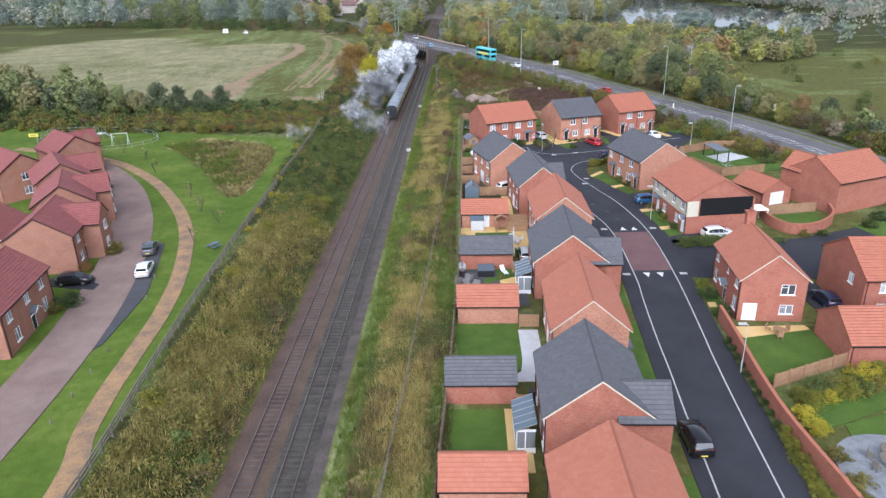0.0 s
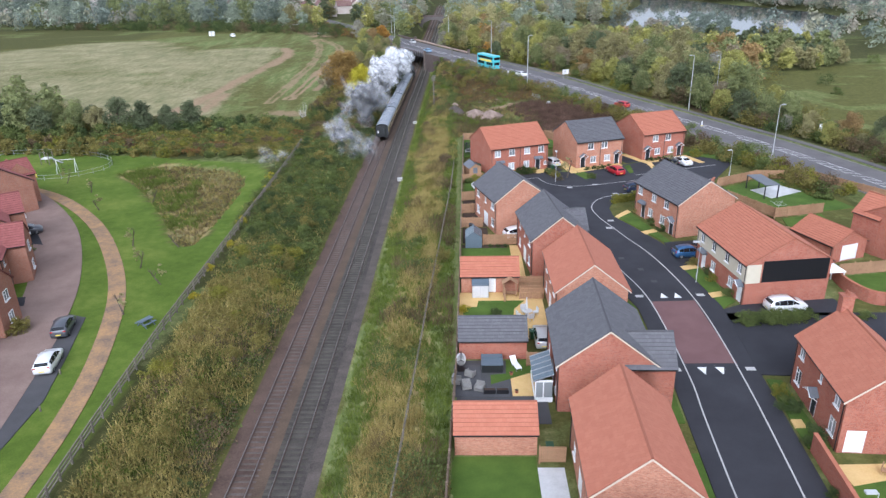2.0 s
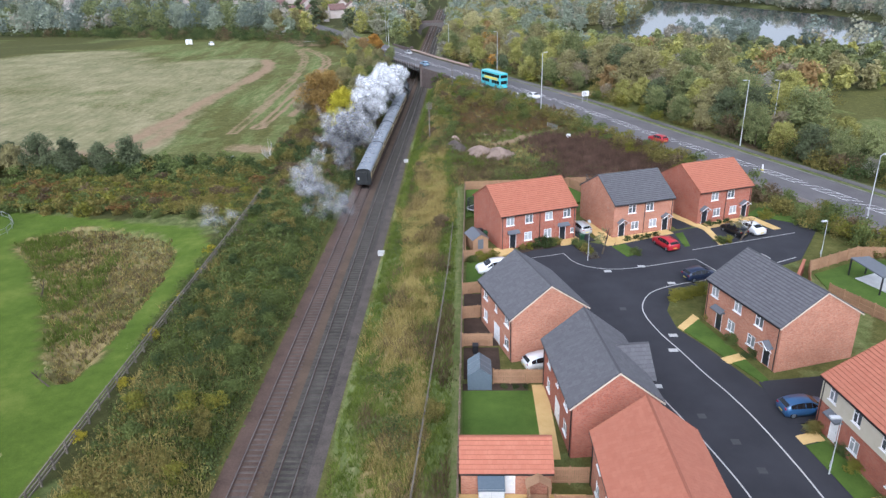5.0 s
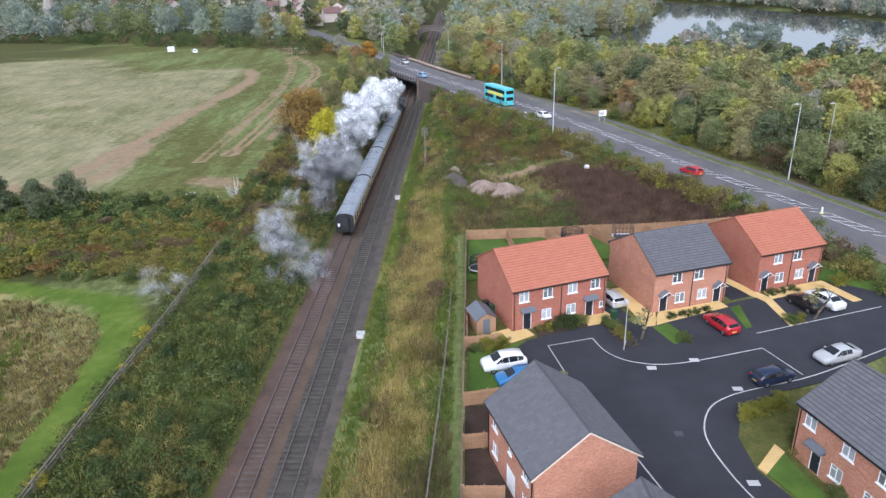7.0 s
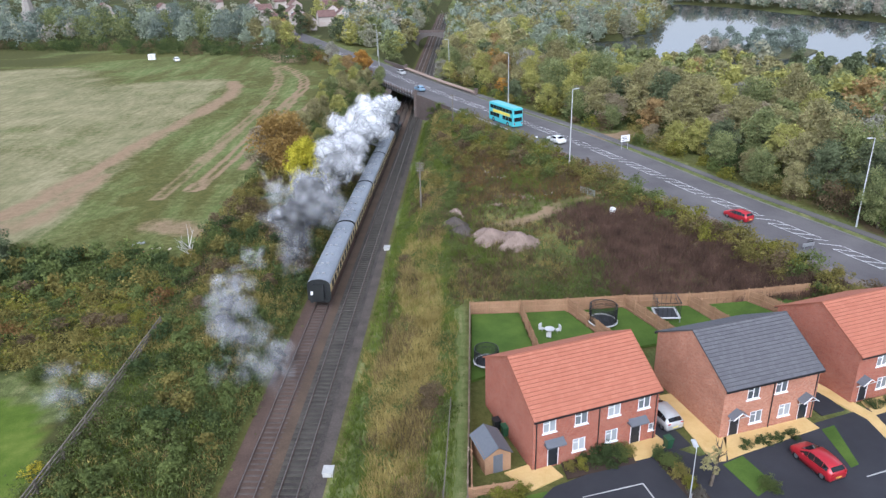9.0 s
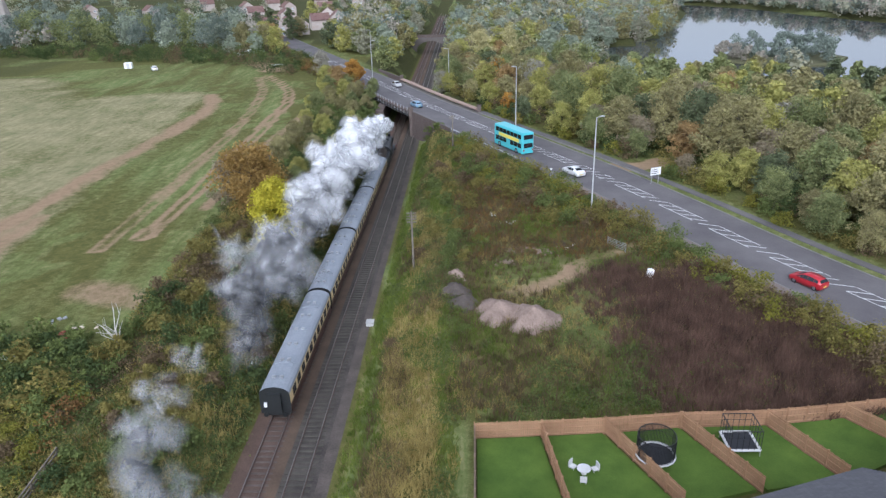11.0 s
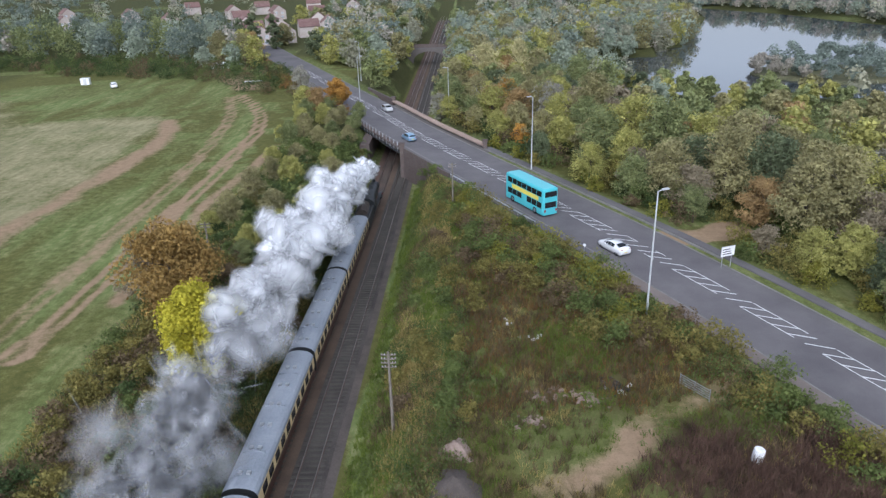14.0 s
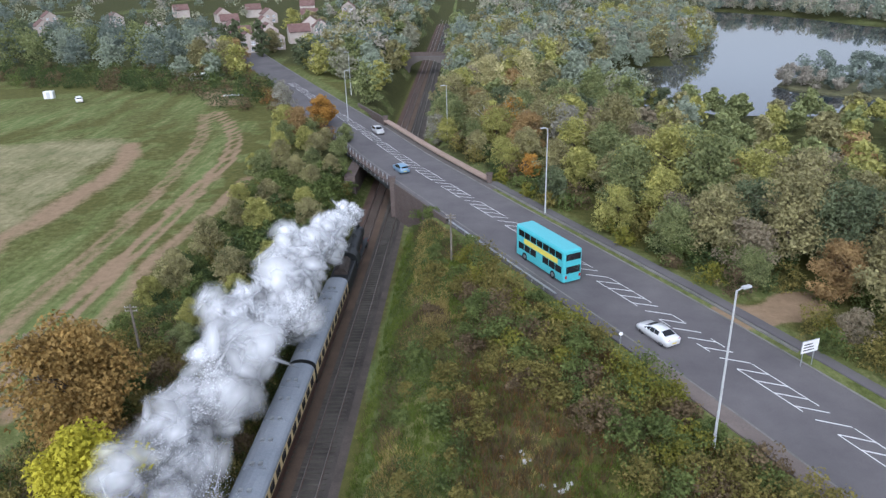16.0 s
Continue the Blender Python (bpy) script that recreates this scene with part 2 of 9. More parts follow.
def paint(name, c):
    n = Nodes(name + "_car_paint", 0.28, 0.15, 0.5)
    n.b.inputs["Coat Weight"].default_value = 0.5
    n.b.inputs["Coat Roughness"].default_value = 0.08
    n.colour(n.ramp(n.noise(3.0), (0.3, tuple(v * 0.9 for v in c)), (0.7, c)))
    return n.m


PAINT = {k: paint(k, c) for k, c in {
    "white": (0.78, 0.78, 0.77), "black": (0.012, 0.012, 0.014), "grey": (0.085, 0.09, 0.10), "silver": (0.46, 0.46, 0.45),
    "blue": (0.035, 0.10, 0.22), "navy": (0.016, 0.026, 0.060), "red": (0.42, 0.018, 0.028), "paleblue": (0.20, 0.33, 0.45), "bright_blue": (0.035, 0.17, 0.38)}.items()}

LEAF = {
    "green": leaf_mat("green_leaves", (0.088, 0.106, 0.046), (0.345, 0.375, 0.150)),
    "dark": leaf_mat("dark_leaves", (0.056, 0.074, 0.042), (0.215, 0.245, 0.125)),
    "olive": leaf_mat("olive_leaves", (0.120, 0.114, 0.056), (0.435, 0.392, 0.180)),
    "lime": leaf_mat("yellow_green_leaves", (0.155, 0.160, 0.050), (0.530, 0.500, 0.150)),
    "yellow": leaf_mat("yellow_leaves", (0.259, 0.240, 0.020), (0.630, 0.560, 0.050)),
    "orange": leaf_mat("orange_leaves", (0.290, 0.150, 0.036), (0.680, 0.385, 0.080)),
    "rust": leaf_mat("rusty_leaves", (0.190, 0.125, 0.060), (0.450, 0.310, 0.130)),
    "brown": leaf_mat("brown_twigs", (0.155, 0.130, 0.090), (0.375, 0.315, 0.205)),
    "grey": leaf_mat("grey_twigs", (0.165, 0.156, 0.124), (0.420, 0.400, 0.315)),
    "pale": leaf_mat("pale_yellow_leaves", (0.330, 0.305, 0.150), (0.720, 0.650, 0.320)),
    "copper": leaf_mat("copper_leaves", (0.150, 0.098, 0.032), (0.420, 0.275, 0.085)),
    # distance haze put into the leaf colour: paler, greyer and bluer than near crowns
    "far": leaf_mat("hazed_green_leaves", (0.200, 0.232, 0.172), (0.370, 0.410, 0.300)),
    "faro": leaf_mat("hazed_olive_leaves", (0.245, 0.243, 0.172), (0.430, 0.418, 0.290)),
    "fard": leaf_mat("hazed_dark_leaves", (0.145, 0.178, 0.150), (0.260, 0.300, 0.240)),
    "farb": leaf_mat("hazed_brown_leaves", (0.265, 0.243, 0.195), (0.450, 0.410, 0.330)),
}
# low growth: brambles, thorn and dead stems, deeper in colour than the tree crowns
LOW = {
    "green": leaf_mat("bramble_leaves", (0.046, 0.068, 0.020), (0.190, 0.225, 0.066)),
    "dark": leaf_mat("ivy_leaves", (0.026, 0.046, 0.016), (0.112, 0.146, 0.048)),
    "olive": leaf_mat("hawthorn_leaves", (0.078, 0.074, 0.019), (0.330, 0.280, 0.082)),
    "lime": leaf_mat("turning_shrub_leaves", (0.105, 0.110, 0.018), (0.310, 0.290, 0.050)),
    "yellow": leaf_mat("yellow_shrub_leaves", (0.230, 0.200, 0.020), (0.580, 0.490, 0.050)),
    "orange": leaf_mat("orange_shrub_leaves", (0.230, 0.110, 0.020), (0.560, 0.290, 0.050)),
    "rust": leaf_mat("russet_shrub_leaves", (0.090, 0.052, 0.020), (0.320, 0.185, 0.065)),
    "brown": leaf_mat("bare_brown_stems", (0.060, 0.044, 0.025), (0.230, 0.170, 0.092)),
    "grey": leaf_mat("bare_grey_stems", (0.075, 0.068, 0.054), (0.220, 0.200, 0.160)),
    "purple": leaf_mat("purple_brown_weeds", (0.034, 0.022, 0.017), (0.225, 0.140, 0.100)),
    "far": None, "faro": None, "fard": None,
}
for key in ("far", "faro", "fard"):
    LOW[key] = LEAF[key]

# ---- building helpers ----


class Geo:
    """Gathers the faces of one mesh."""

    def __init__(self):
        self.v, self.f, self.uv = [], [], []

    def poly(self, pts, uvs=None):
        i = len(self.v)
        self.v += [tuple(p) for p in pts]
        self.f.append(tuple(range(i, i + len(pts))))
        self.uv.append(uvs or [(0.0, 0.0)] * len(pts))
        return self

    def box(self, x0, y0, z0, x1, y1, z1, m=None):
        c = [Vector(p) for p in ((x0, y0, z0), (x1, y0, z0), (x1, y1, z0), (x0, y1, z0), (x0, y0, z1), (x1, y0, z1), (x1, y1, z1), (x0, y1, z1))]
        if m is not None:
            c = [m @ p for p in c]
        i = len(self.v)
        self.v += [tuple(p) for p in c]
        dx, dy, dz = abs(x1 - x0), abs(y1 - y0), abs(z1 - z0)
        for q, (a, b) in (((0, 3, 2, 1), (dy, dx)), ((4, 5, 6, 7), (dx, dy)), ((0, 1, 5, 4), (dx, dz)), ((1, 2, 6, 5), (dy, dz)), ((2, 3, 7, 6), (dx, dz)), ((3, 0, 4, 7), (dy, dz))):
            self.f.append(tuple(i + k for k in q))
            self.uv.append([(0, 0), (a, 0), (a, b), (0, b)])
        return self

    def bar(self, a, b, w, h=None):
        """A square bar from a to b."""
        a, b = Vector(a), Vector(b)
        h = h or w
        d = b - a
        m = Matrix.Translation(a) @ d.to_track_quat("Z", "Y").to_matrix().to_4x4()
        return self.box(-w / 2, -h / 2, 0, w / 2, h / 2, d.length, m)

    def tube(self, a, b, r0, r1=None, n=8, caps=True):
        a, b = Vector(a), Vector(b)
        r1 = r0 if r1 is None else r1
        q = (b - a).to_track_quat("Z", "Y").to_matrix()
        i = len(self.v)
        for p, r in ((a, r0), (b, r1)):
            for k in range(n):
                t = 2 * math.pi * k / n
                self.v.append(tuple(p + q @ Vector((r * math.cos(t), r * math.sin(t), 0))))
        for k in range(n):
            j = (k + 1) % n
            self.f.append((i + k, i + j, i + n + j, i + n + k))
            self.uv.append([(0, 0)] * 4)
        if caps:
            self.f.append(tuple(i + k for k in reversed(range(n))))
            self.uv.append([(0, 0)] * n)
            self.f.append(tuple(i + n + k for k in range(n)))
            self.uv.append([(0, 0)] * n)
        return self

    def mesh(self, name, mat, smooth=False):
        me = bpy.data.meshes.new(name)
        me.from_pydata(self.v, [], self.f)
        layer = me.uv_layers.new(name="UVMap")
        flat = [c for face in self.uv for uv in face for c in uv]
        layer.data.foreach_set("uv", flat)
        me.materials.append(mat)
        if smooth:
            me.polygons.foreach_set("use_smooth", [True] * len(me.polygons))
        return me


def part(name, geo, mat, parent, label="", smooth=False):
    """Links gathered faces (or a ready mesh) as one part under a thing or part."""
    ob = new(name, geo if isinstance(geo, bpy.types.Mesh) else geo.mesh(name, mat, smooth))
    ob.parent = parent
    if label:
        ob["label"] = label
    return ob


def thing(name, label, category, m=None, group="", kind=""):
    """An Empty at the base of a thing."""
    ob = new(name)
    ob.empty_display_size = 0.3
    if m is not None:
        ob.matrix_basis = m
    return tagged(ob, label, category, group, kind)


def solid(name, geo, mat, label, category, group="", kind="", smooth=False, m=None):
    """A thing that is one mesh."""
    ob = new(name, geo.mesh(name, mat, smooth))
    if m is not None:
        ob.matrix_basis = m
    return tagged(ob, label, category, group, kind)


def array_mesh(name, verts, faces, mat, smooth=False):
    me = bpy.data.meshes.new(name)
    nv, nf, k = len(verts), len(faces), faces.shape[1]
    me.vertices.add(nv)
    me.vertices.foreach_set("co", np.asarray(verts, np.float32).ravel())
    me.loops.add(nf * k)
    me.loops.foreach_set("vertex_index", np.asarray(faces, np.int32).ravel())
    me.polygons.add(nf)
    me.polygons.foreach_set("loop_start", np.arange(0, nf * k, k, dtype=np.int32))
    me.polygons.foreach_set("loop_total", np.full(nf, k, np.int32))
    me.materials.append(mat)
    me.update(calc_edges=True)
    if smooth:
        me.polygons.foreach_set("use_smooth", np.ones(nf, bool))
    return me


def step(a, b, x):
    u = np.clip((np.asarray(x, float) - a) / (b - a), 0, 1)
    return u * u * (3 - 2 * u)


def inside(poly, x, y):
    """Whether points lie in a polygon."""
    x, y = np.asarray(x, float), np.asarray(y, float)
    res = np.zeros(x.shape, bool)
    n = len(poly)
    for i in range(n):
        (x0, y0), (x1, y1) = poly[i], poly[(i + 1) % n]
        cond = (y0 > y) != (y1 > y)
        with np.errstate(divide="ignore", invalid="ignore"):
            res ^= cond & (x < (x1 - x0) * (y - y0) / (y1 - y0 + 1e-12) + x0)
    return res


def from_line(pts, x, y):
    """Distance from a line of points (x, y, z) and the height of the nearest place on it."""
    x, y = np.asarray(x, float), np.asarray(y, float)
    best, bz = np.full(x.shape, 1e9), np.zeros(x.shape)
    for (x0, y0, z0), (x1, y1, z1) in zip(pts, pts[1:]):
        dx, dy = x1 - x0, y1 - y0
        u = np.clip(((x - x0) * dx + (y - y0) * dy) / (dx * dx + dy * dy), 0, 1)
        d = np.hypot(x - x0 - u * dx, y - y0 - u * dy)
        near = d < best
        best, bz = np.where(near, d, best), np.where(near, z0 + u * (z1 - z0), bz)
    return best, bz


def smooth_line(pts, n=6):
    """Catmull-Rom through points of any dimension."""
    p = [np.array(q, float) for q in pts]
    p = [2 * p[0] - p[1]] + p + [2 * p[-1] - p[-2]]
    res = []
    for a, b, c, d in zip(p, p[1:], p[2:], p[3:]):
        for k in range(n):
            t = k / n
            res.append(0.5 * (2 * b + (c - a) * t + (2 * a - 5 * b + 4 * c - d) * t * t + (3 * b - a - 3 * c + d) * t ** 3))
    res.append(p[-2])
    return [tuple(q) for q in res]


RNG = np.random.default_rng(7)
GRID = RNG.random((256, 256))


def patchy(x, y, size):
    """Smooth random field with patches of about this size."""
    u, v = np.asarray(x, float) / size + 500.3, np.asarray(y, float) / size + 500.7
    i, j = np.floor(u).astype(int), np.floor(v).astype(int)
    fu, fv = step(0, 1, u - i), step(0, 1, v - j)
    g = lambda a, b: GRID[a % 256, b % 256]
    return (g(i, j) * (1 - fu) + g(i + 1, j) * fu) * (1 - fv) + (g(i, j + 1) * (1 - fu) + g(i + 1, j + 1) * fu) * fv


def ragged_field(x, y, size):
    """Uneven patches of several sizes, about 0 to 1."""
    x, y = np.asarray(x, float), np.asarray(y, float)
    u, v = 0.82 * x - 0.57 * y, 0.57 * x + 0.82 * y
    f = 0.5 * patchy(u, v, size) + 0.3 * patchy(v + 31, u - 17, size / 2.1) + 0.2 * patchy(u + 90, v + 55, size / 4.6)
    return np.clip((f - 0.5) * 1.7 + 0.5, 0, 1)


# ---- lie of the land ----
MAIN_ROAD = smooth_line([(-118, 575, 3.0), (-106, 540, 3.0), (-77, 472, 3.0), (-44, 402, 3.0), (-22.5, 357, 3.1), (-9, 329, 3.2), (1, 307.5, 3.2), (11, 288, 3.2),
                         (20, 271, 3.2), (28.5, 255, 3.2), (36, 241, 3.1), (45, 224, 2.6), (54, 206, 2.0), (62, 192, 1.5), (70, 176, 1.2),
                         (77, 160, 1.1), (83, 143, 1.0), (90, 118, 0.9), (98, 85, 0.8), (106, 40, 0.8), (114, -20, 0.8)])
LAKE = [(44, 392), (43, 408), (49, 421), (67, 427), (86, 441), (110, 479), (125, 516), (147, 576), (160, 632), (172, 628), (194, 590), (205, 549), (216, 520), (232, 450), (190, 372), (140, 338), (111, 334), (88, 338), (74, 342), (62, 358), (52, 378)]
LAKE = [tuple(p) for p in smooth_line([*LAKE, LAKE[0]], 3)[:-1]]
POND = [tuple(p) for p in smooth_line([(-48, 148), (-44, 153), (-36, 153), (-26, 148.5), (-22.5, 141), (-21.4, 129), (-21.2, 119), (-21.4, 113.5), (-24.2, 113.5), (-31, 125), (-39, 137), (-48, 148)], 4)[:-1]]


def rail_z(y):
    return -2.1 * step(165, 288, y)


def ground_z(x, y):
    x, y = np.asarray(x, float), np.asarray(y, float)
    right = 0.6 + 1.5 * step(173, 205, y) + 0.8 * step(205, 262, y)
    left = 1.4 + 1.2 * step(150, 330, y)
    w = step(-9, 9, x)
    side = left * (1 - w) + right * w
    side = side - 2.2 * step(330, 365, y) * step(30, 60, x) - 1.0 * step(95, 130, x)
    far = np.hypot(x, y - 150)
    side = side + 10.0 * step(480, 1500, far)
    low = rail_z(y) - 0.12
    bank = step(4.3, 10.5, np.abs(x)) * (1 - step(600, 900, y)) + step(600, 900, y)
    z = low + (side - low) * bank
    z = z + 0.22 * (patchy(x, y, 6.0) - 0.5) * step(5, 8, np.abs(x)) * (1 - 0.9 * step(-13, -15, x) * (1 - step(158, 168, y))) * (1 - step(15, 16, x) * (1 - step(170, 178, y)))
    d, rz = from_line(MAIN_ROAD, x, y)
    up = (1 - step(7.5, 15, d)) * np.where(y > 240, step(6.0, 12.5, np.abs(x)), 1.0)
    z = z + (rz - 0.06 - z) * up
    dip = inside(POND, x, y)
    z = np.where(dip, z - 0.5, z)
    z = np.where(inside(LAKE, x, y), -4.0, z)
    return z


HEATH = [(90, 184), (97, 166), (107, 150), (200, 150), (200, 285), (172, 276), (131, 254), (103, 234), (92, 214)]
LAWN_WEST = [(-12.6, 20), (-13.6, 42), (-14.6, 56), (-16.6, 88), (-17.9, 118), (-19.0, 146), (-24, 153.5), (-35, 156), (-56, 161.5), (-75, 165), (-110, 168), (-110, 20)]
FIELD = [(-20, 188), (-18.5, 196), (-23, 228), (-28, 262), (-33, 300), (-36, 330), (-47, 366), (-62, 400), (-88, 391), (-130, 374), (-175, 340), (-190, 300), (-150, 235), (-100, 200), (-62, 189), (-42, 183)]
HAY = [(-46, 190), (-51, 240), (-52, 268), (-55, 306), (-57, 324), (-63, 329), (-75, 327), (-94, 322), (-108, 341), (-122, 360), (-150, 362), (-180, 340), (-195, 300), (-150, 225), (-100, 196), (-62, 187)]

xs = np.concatenate([-np.geomspace(95, 2500, 34)[::-1], np.arange(-94, 110, 1.0), np.geomspace(110, 2500, 34)])
ys = np.concatenate([np.linspace(-900, 10, 24), np.arange(12, 330, 1.0), np.arange(330, 420, 3.0), np.geomspace(420, 4200, 44)])
gx, gy = np.meshgrid(xs, ys)
gzz = ground_z(gx, gy)
nx, ny = len(xs), len(ys)
idx = np.arange(nx * ny).reshape(ny, nx)
quads = np.stack([idx[:-1, :-1], idx[:-1, 1:], idx[1:, 1:], idx[1:, :-1]], -1).reshape(-1, 4)



def gz(x, y):
    """Height of the ground sheet at a place."""
    i = int(min(max(np.searchsorted(xs, x) - 1, 0), nx - 2))
    j = int(min(max(np.searchsorted(ys, y) - 1, 0), ny - 2))
    u, v = (x - xs[i]) / (xs[i + 1] - xs[i]), (y - ys[j]) / (ys[j + 1] - ys[j])
    return float((gzz[j, i] * (1 - u) + gzz[j, i + 1] * u) * (1 - v) + (gzz[j + 1, i] * (1 - u) + gzz[j + 1, i + 1] * u) * v)


flat_x, flat_y = gx.ravel(), gy.ravel()
wob = (patchy(flat_x, flat_y, 4.0) - 0.5) * 2.4
wx, wy = flat_x + wob, flat_y + (patchy(flat_x + 40, flat_y, 4.0) - 0.5) * 2.4
road_d, _ = from_line(MAIN_ROAD, flat_x, flat_y)
lawn_w = (inside(LAWN_WEST, flat_x, flat_y) & ~inside(POND, wx, wy)).astype(float)
strip = step(12.0, 12.9, wx) * (1 - step(15.6, 16.4, flat_x)) * (1 - step(170, 182, wy))
cess_green = step(4.4, 5.2, np.abs(wx)) * (1 - step(6.0, 8.2, wx)) * (flat_x > 0)
lush = step(0.5, 0.75, ragged_field(flat_x, flat_y, 10.0)) * (np.abs(flat_x) > 5)
field = inside(FIELD, wx, wy).astype(float)
hay = field * inside(HAY, wx, wy)
soft = np.mean([inside(FIELD, wx + dx, wy + dy) & inside(HAY, wx + dx, wy + dy) for dx in (-3, 0, 3) for dy in (-4, 0, 4)], 0)
rows = 0.5 + 0.5 * np.sin((flat_x + 0.16 * flat_y + 0.6 * wob) * 1.05)
hay_w = soft * (0.45 + 0.6 * ragged_field(flat_x, flat_y, 22.0)) * (0.88 + 0.12 * rows)
verge = (1 - step(9, 12, road_d))
moss_d, _ = from_line([(21, 201, 0), (26, 204, 0), (31, 200, 0), (28, 188, 0)], flat_x, flat_y)
moss_g = (1 - step(2.5, 6.0, moss_d + wob)) * 0.42
green = np.clip(np.maximum.reduce([strip * 0.72, cess_green * 0.8, lush * 0.5, (field - hay) * (0.36 + 0.12 * rows + 0.55 * (ragged_field(flat_x * 1.6, flat_y * 0.45, 13.0) - 0.4)), verge * 0.5, moss_g]), 0, 1)
corridor = (1 - step(3.0, 5.6, np.abs(wx - 9.2))) * (1 - step(160, 250, wy + 3 * wob) * 0.45) * (1 - step(250, 285, flat_y))
straw = np.clip(corridor * (0.1 + 1.0 * ragged_field(flat_x * 1.5, flat_y * 0.6, 8.0)) + inside(POND, wx, wy) * (0.25 + 0.5 * ragged_field(flat_x, flat_y, 7.0))
                + step(-6.5, -7.5, wx) * step(-17, -14, wx) * (1 - step(90, 115, wy)) * 0.3, 0, 1) * (1 - lawn_w)
sx, sy = flat_x + 0.25 * wob, flat_y
track_d, _ = from_line(smooth_line([(-31.6, 216, 0), (-30.9, 242, 0), (-31.4, 256, 0), (-31.1, 271, 0), (-31.6, 288, 0), (-32.2, 308, 0), (-37.5, 331, 0), (-49.4, 355, 0)], 4), sx, sy)
tan_d, _ = from_line(smooth_line([(-58, 202, 0), (-56, 216, 0), (-54.3, 242, 0), (-52.5, 270, 0), (-51.2, 294, 0), (-52.5, 310, 0), (-57.6, 322, 0)], 4), flat_x + 0.6 * wob, sy)
tan2_d, _ = from_line([(-24, 196, 0), (-31, 199, 0)], wx, wy)
tan3_d, _ = from_line(smooth_line([(-92, 205, 0), (-76, 199, 0), (-64, 196, 0), (-55, 197, 0), (-51.5, 206, 0), (-52.5, 224, 0)], 4), flat_x + wob, flat_y + 0.6 * wob)
track2_d, _ = from_line(smooth_line([(-26.3, 228, 0), (-26.5, 247, 0), (-27, 261, 0), (-26, 275, 0), (-24.6, 297, 0)], 4), sx, sy)
track3_d, _ = from_line(smooth_line([(-36, 212, 0), (-36.4, 245, 0), (-38, 285, 0), (-43, 325, 0), (-52, 352, 0)], 4), sx, sy)
pad_d, _ = from_line([(-50, 366, 0), (-60, 385, 0)], wx, wy)
waste_d, _ = from_line([(21, 196.5, 0), (24, 197.5, 0), (26.5, 200, 0), (29, 203.5, 0), (32, 206.5, 0), (38, 210, 0), (43, 213, 0)], flat_x + 0.5 * wob, flat_y)
bare = np.clip(np.maximum.reduce([(1 - step(0.3, 1.0, np.abs(track_d - 1.0))) * 0.85, (1 - step(0.4, 4.4, tan_d)) * 0.80, (1 - step(1.5, 5.5, tan2_d)) * 0.6, (1 - step(0.5, 5.5, tan3_d)) * 0.66, (1 - step(0.6, 2.2, track2_d)) * 0.68, (1 - step(0.4, 1.2, np.abs(track3_d - 0.9))) * 0.62,
                                  (1 - step(2.2, 3.2, from_line([(41.5, 243, 0), (45, 243.6, 0), (51, 246.5, 0)], wx, wy)[0])) * 0.95,
                                  (1 - step(3, 8, pad_d)) * 0.7, (1 - step(0.5, 3.0, waste_d)) * (0.3 + 0.55 * ragged_field(flat_x, flat_y, 5.0))]), 0, 1)
bare = np.where(flat_x < -20, bare * (0.72 + 0.42 * ragged_field(flat_x * 2.2, flat_y * 0.35, 4.0)), bare)
weeds = step(10, 20, wx) * (flat_x < 75) * step(172, 178, flat_y) * (1 - step(225, 275, wy)) * step(8, 12, road_d + wob)
weeds = np.clip(weeds * (0.08 + 0.75 * step(26, 40, wx + 2 * wob) * (1 - step(194, 210, wy + 2 * wob)) + 0.6 * (patchy(flat_x, flat_y, 8.0) - 0.25)), 0, 1) * (1 - bare)
scrub = np.clip(((flat_x < -4) & (flat_x > -21)) * 0.75 + (inside([(-20, 150), (-110, 168), (-110, 196), (-62, 187), (-20, 184)], wx, wy)) * 0.8
                + (flat_y > 420) * 0.8 + ((flat_x > 75) & ~inside(HEATH, wx, wy)) * 0.6 + ((flat_x > 5) & (flat_y > 285)) * 0.9 + (flat_x < -130) * 0.5, 0, 1) * (1 - field) * (1 - lawn_w)

n = Nodes("rough_grassland", 0.95, 0.0, 0.1)
co = n.world_co()
sep = n.t.nodes.new("ShaderNodeSeparateColor")
n.t.links.new(n.put("ShaderNodeAttribute").outputs["Color"], sep.inputs[0])
sep.inputs[0].links[0].from_node.attribute_name = "cover"
mown = sep.inputs[0].links[0].from_node.outputs["Alpha"]
sep2 = n.t.nodes.new("ShaderNodeSeparateColor")
n.t.links.new(n.put("ShaderNodeAttribute").outputs["Color"], sep2.inputs[0])
sep2.inputs[0].links[0].from_node.attribute_name = "growth"
mid, fine, big = n.noise(0.9, 5.0, 0.7, co), n.noise(7.0, 4.0, 0.7, co), n.noise(0.12, 4.0, 0.6, co)
stretch = n.put("ShaderNodeMapping", Vector=co)
stretch.inputs["Rotation"].default_value = (0, 0, radians(-4))
stretch.inputs["Scale"].default_value = (1.1, 0.16, 1.0)
streak = n.noise(0.8, 4.0, 0.65, stretch.outputs[0])
blend = n.math("ADD", n.math("MULTIPLY", mid, 0.6), n.math("MULTIPLY", fine, 0.4))


def ragged(w):
    return n.math("MULTIPLY", n.math("SUBTRACT", n.math("ADD", w, n.math("MULTIPLY", blend, 0.9)), 0.72), 2.6, True)


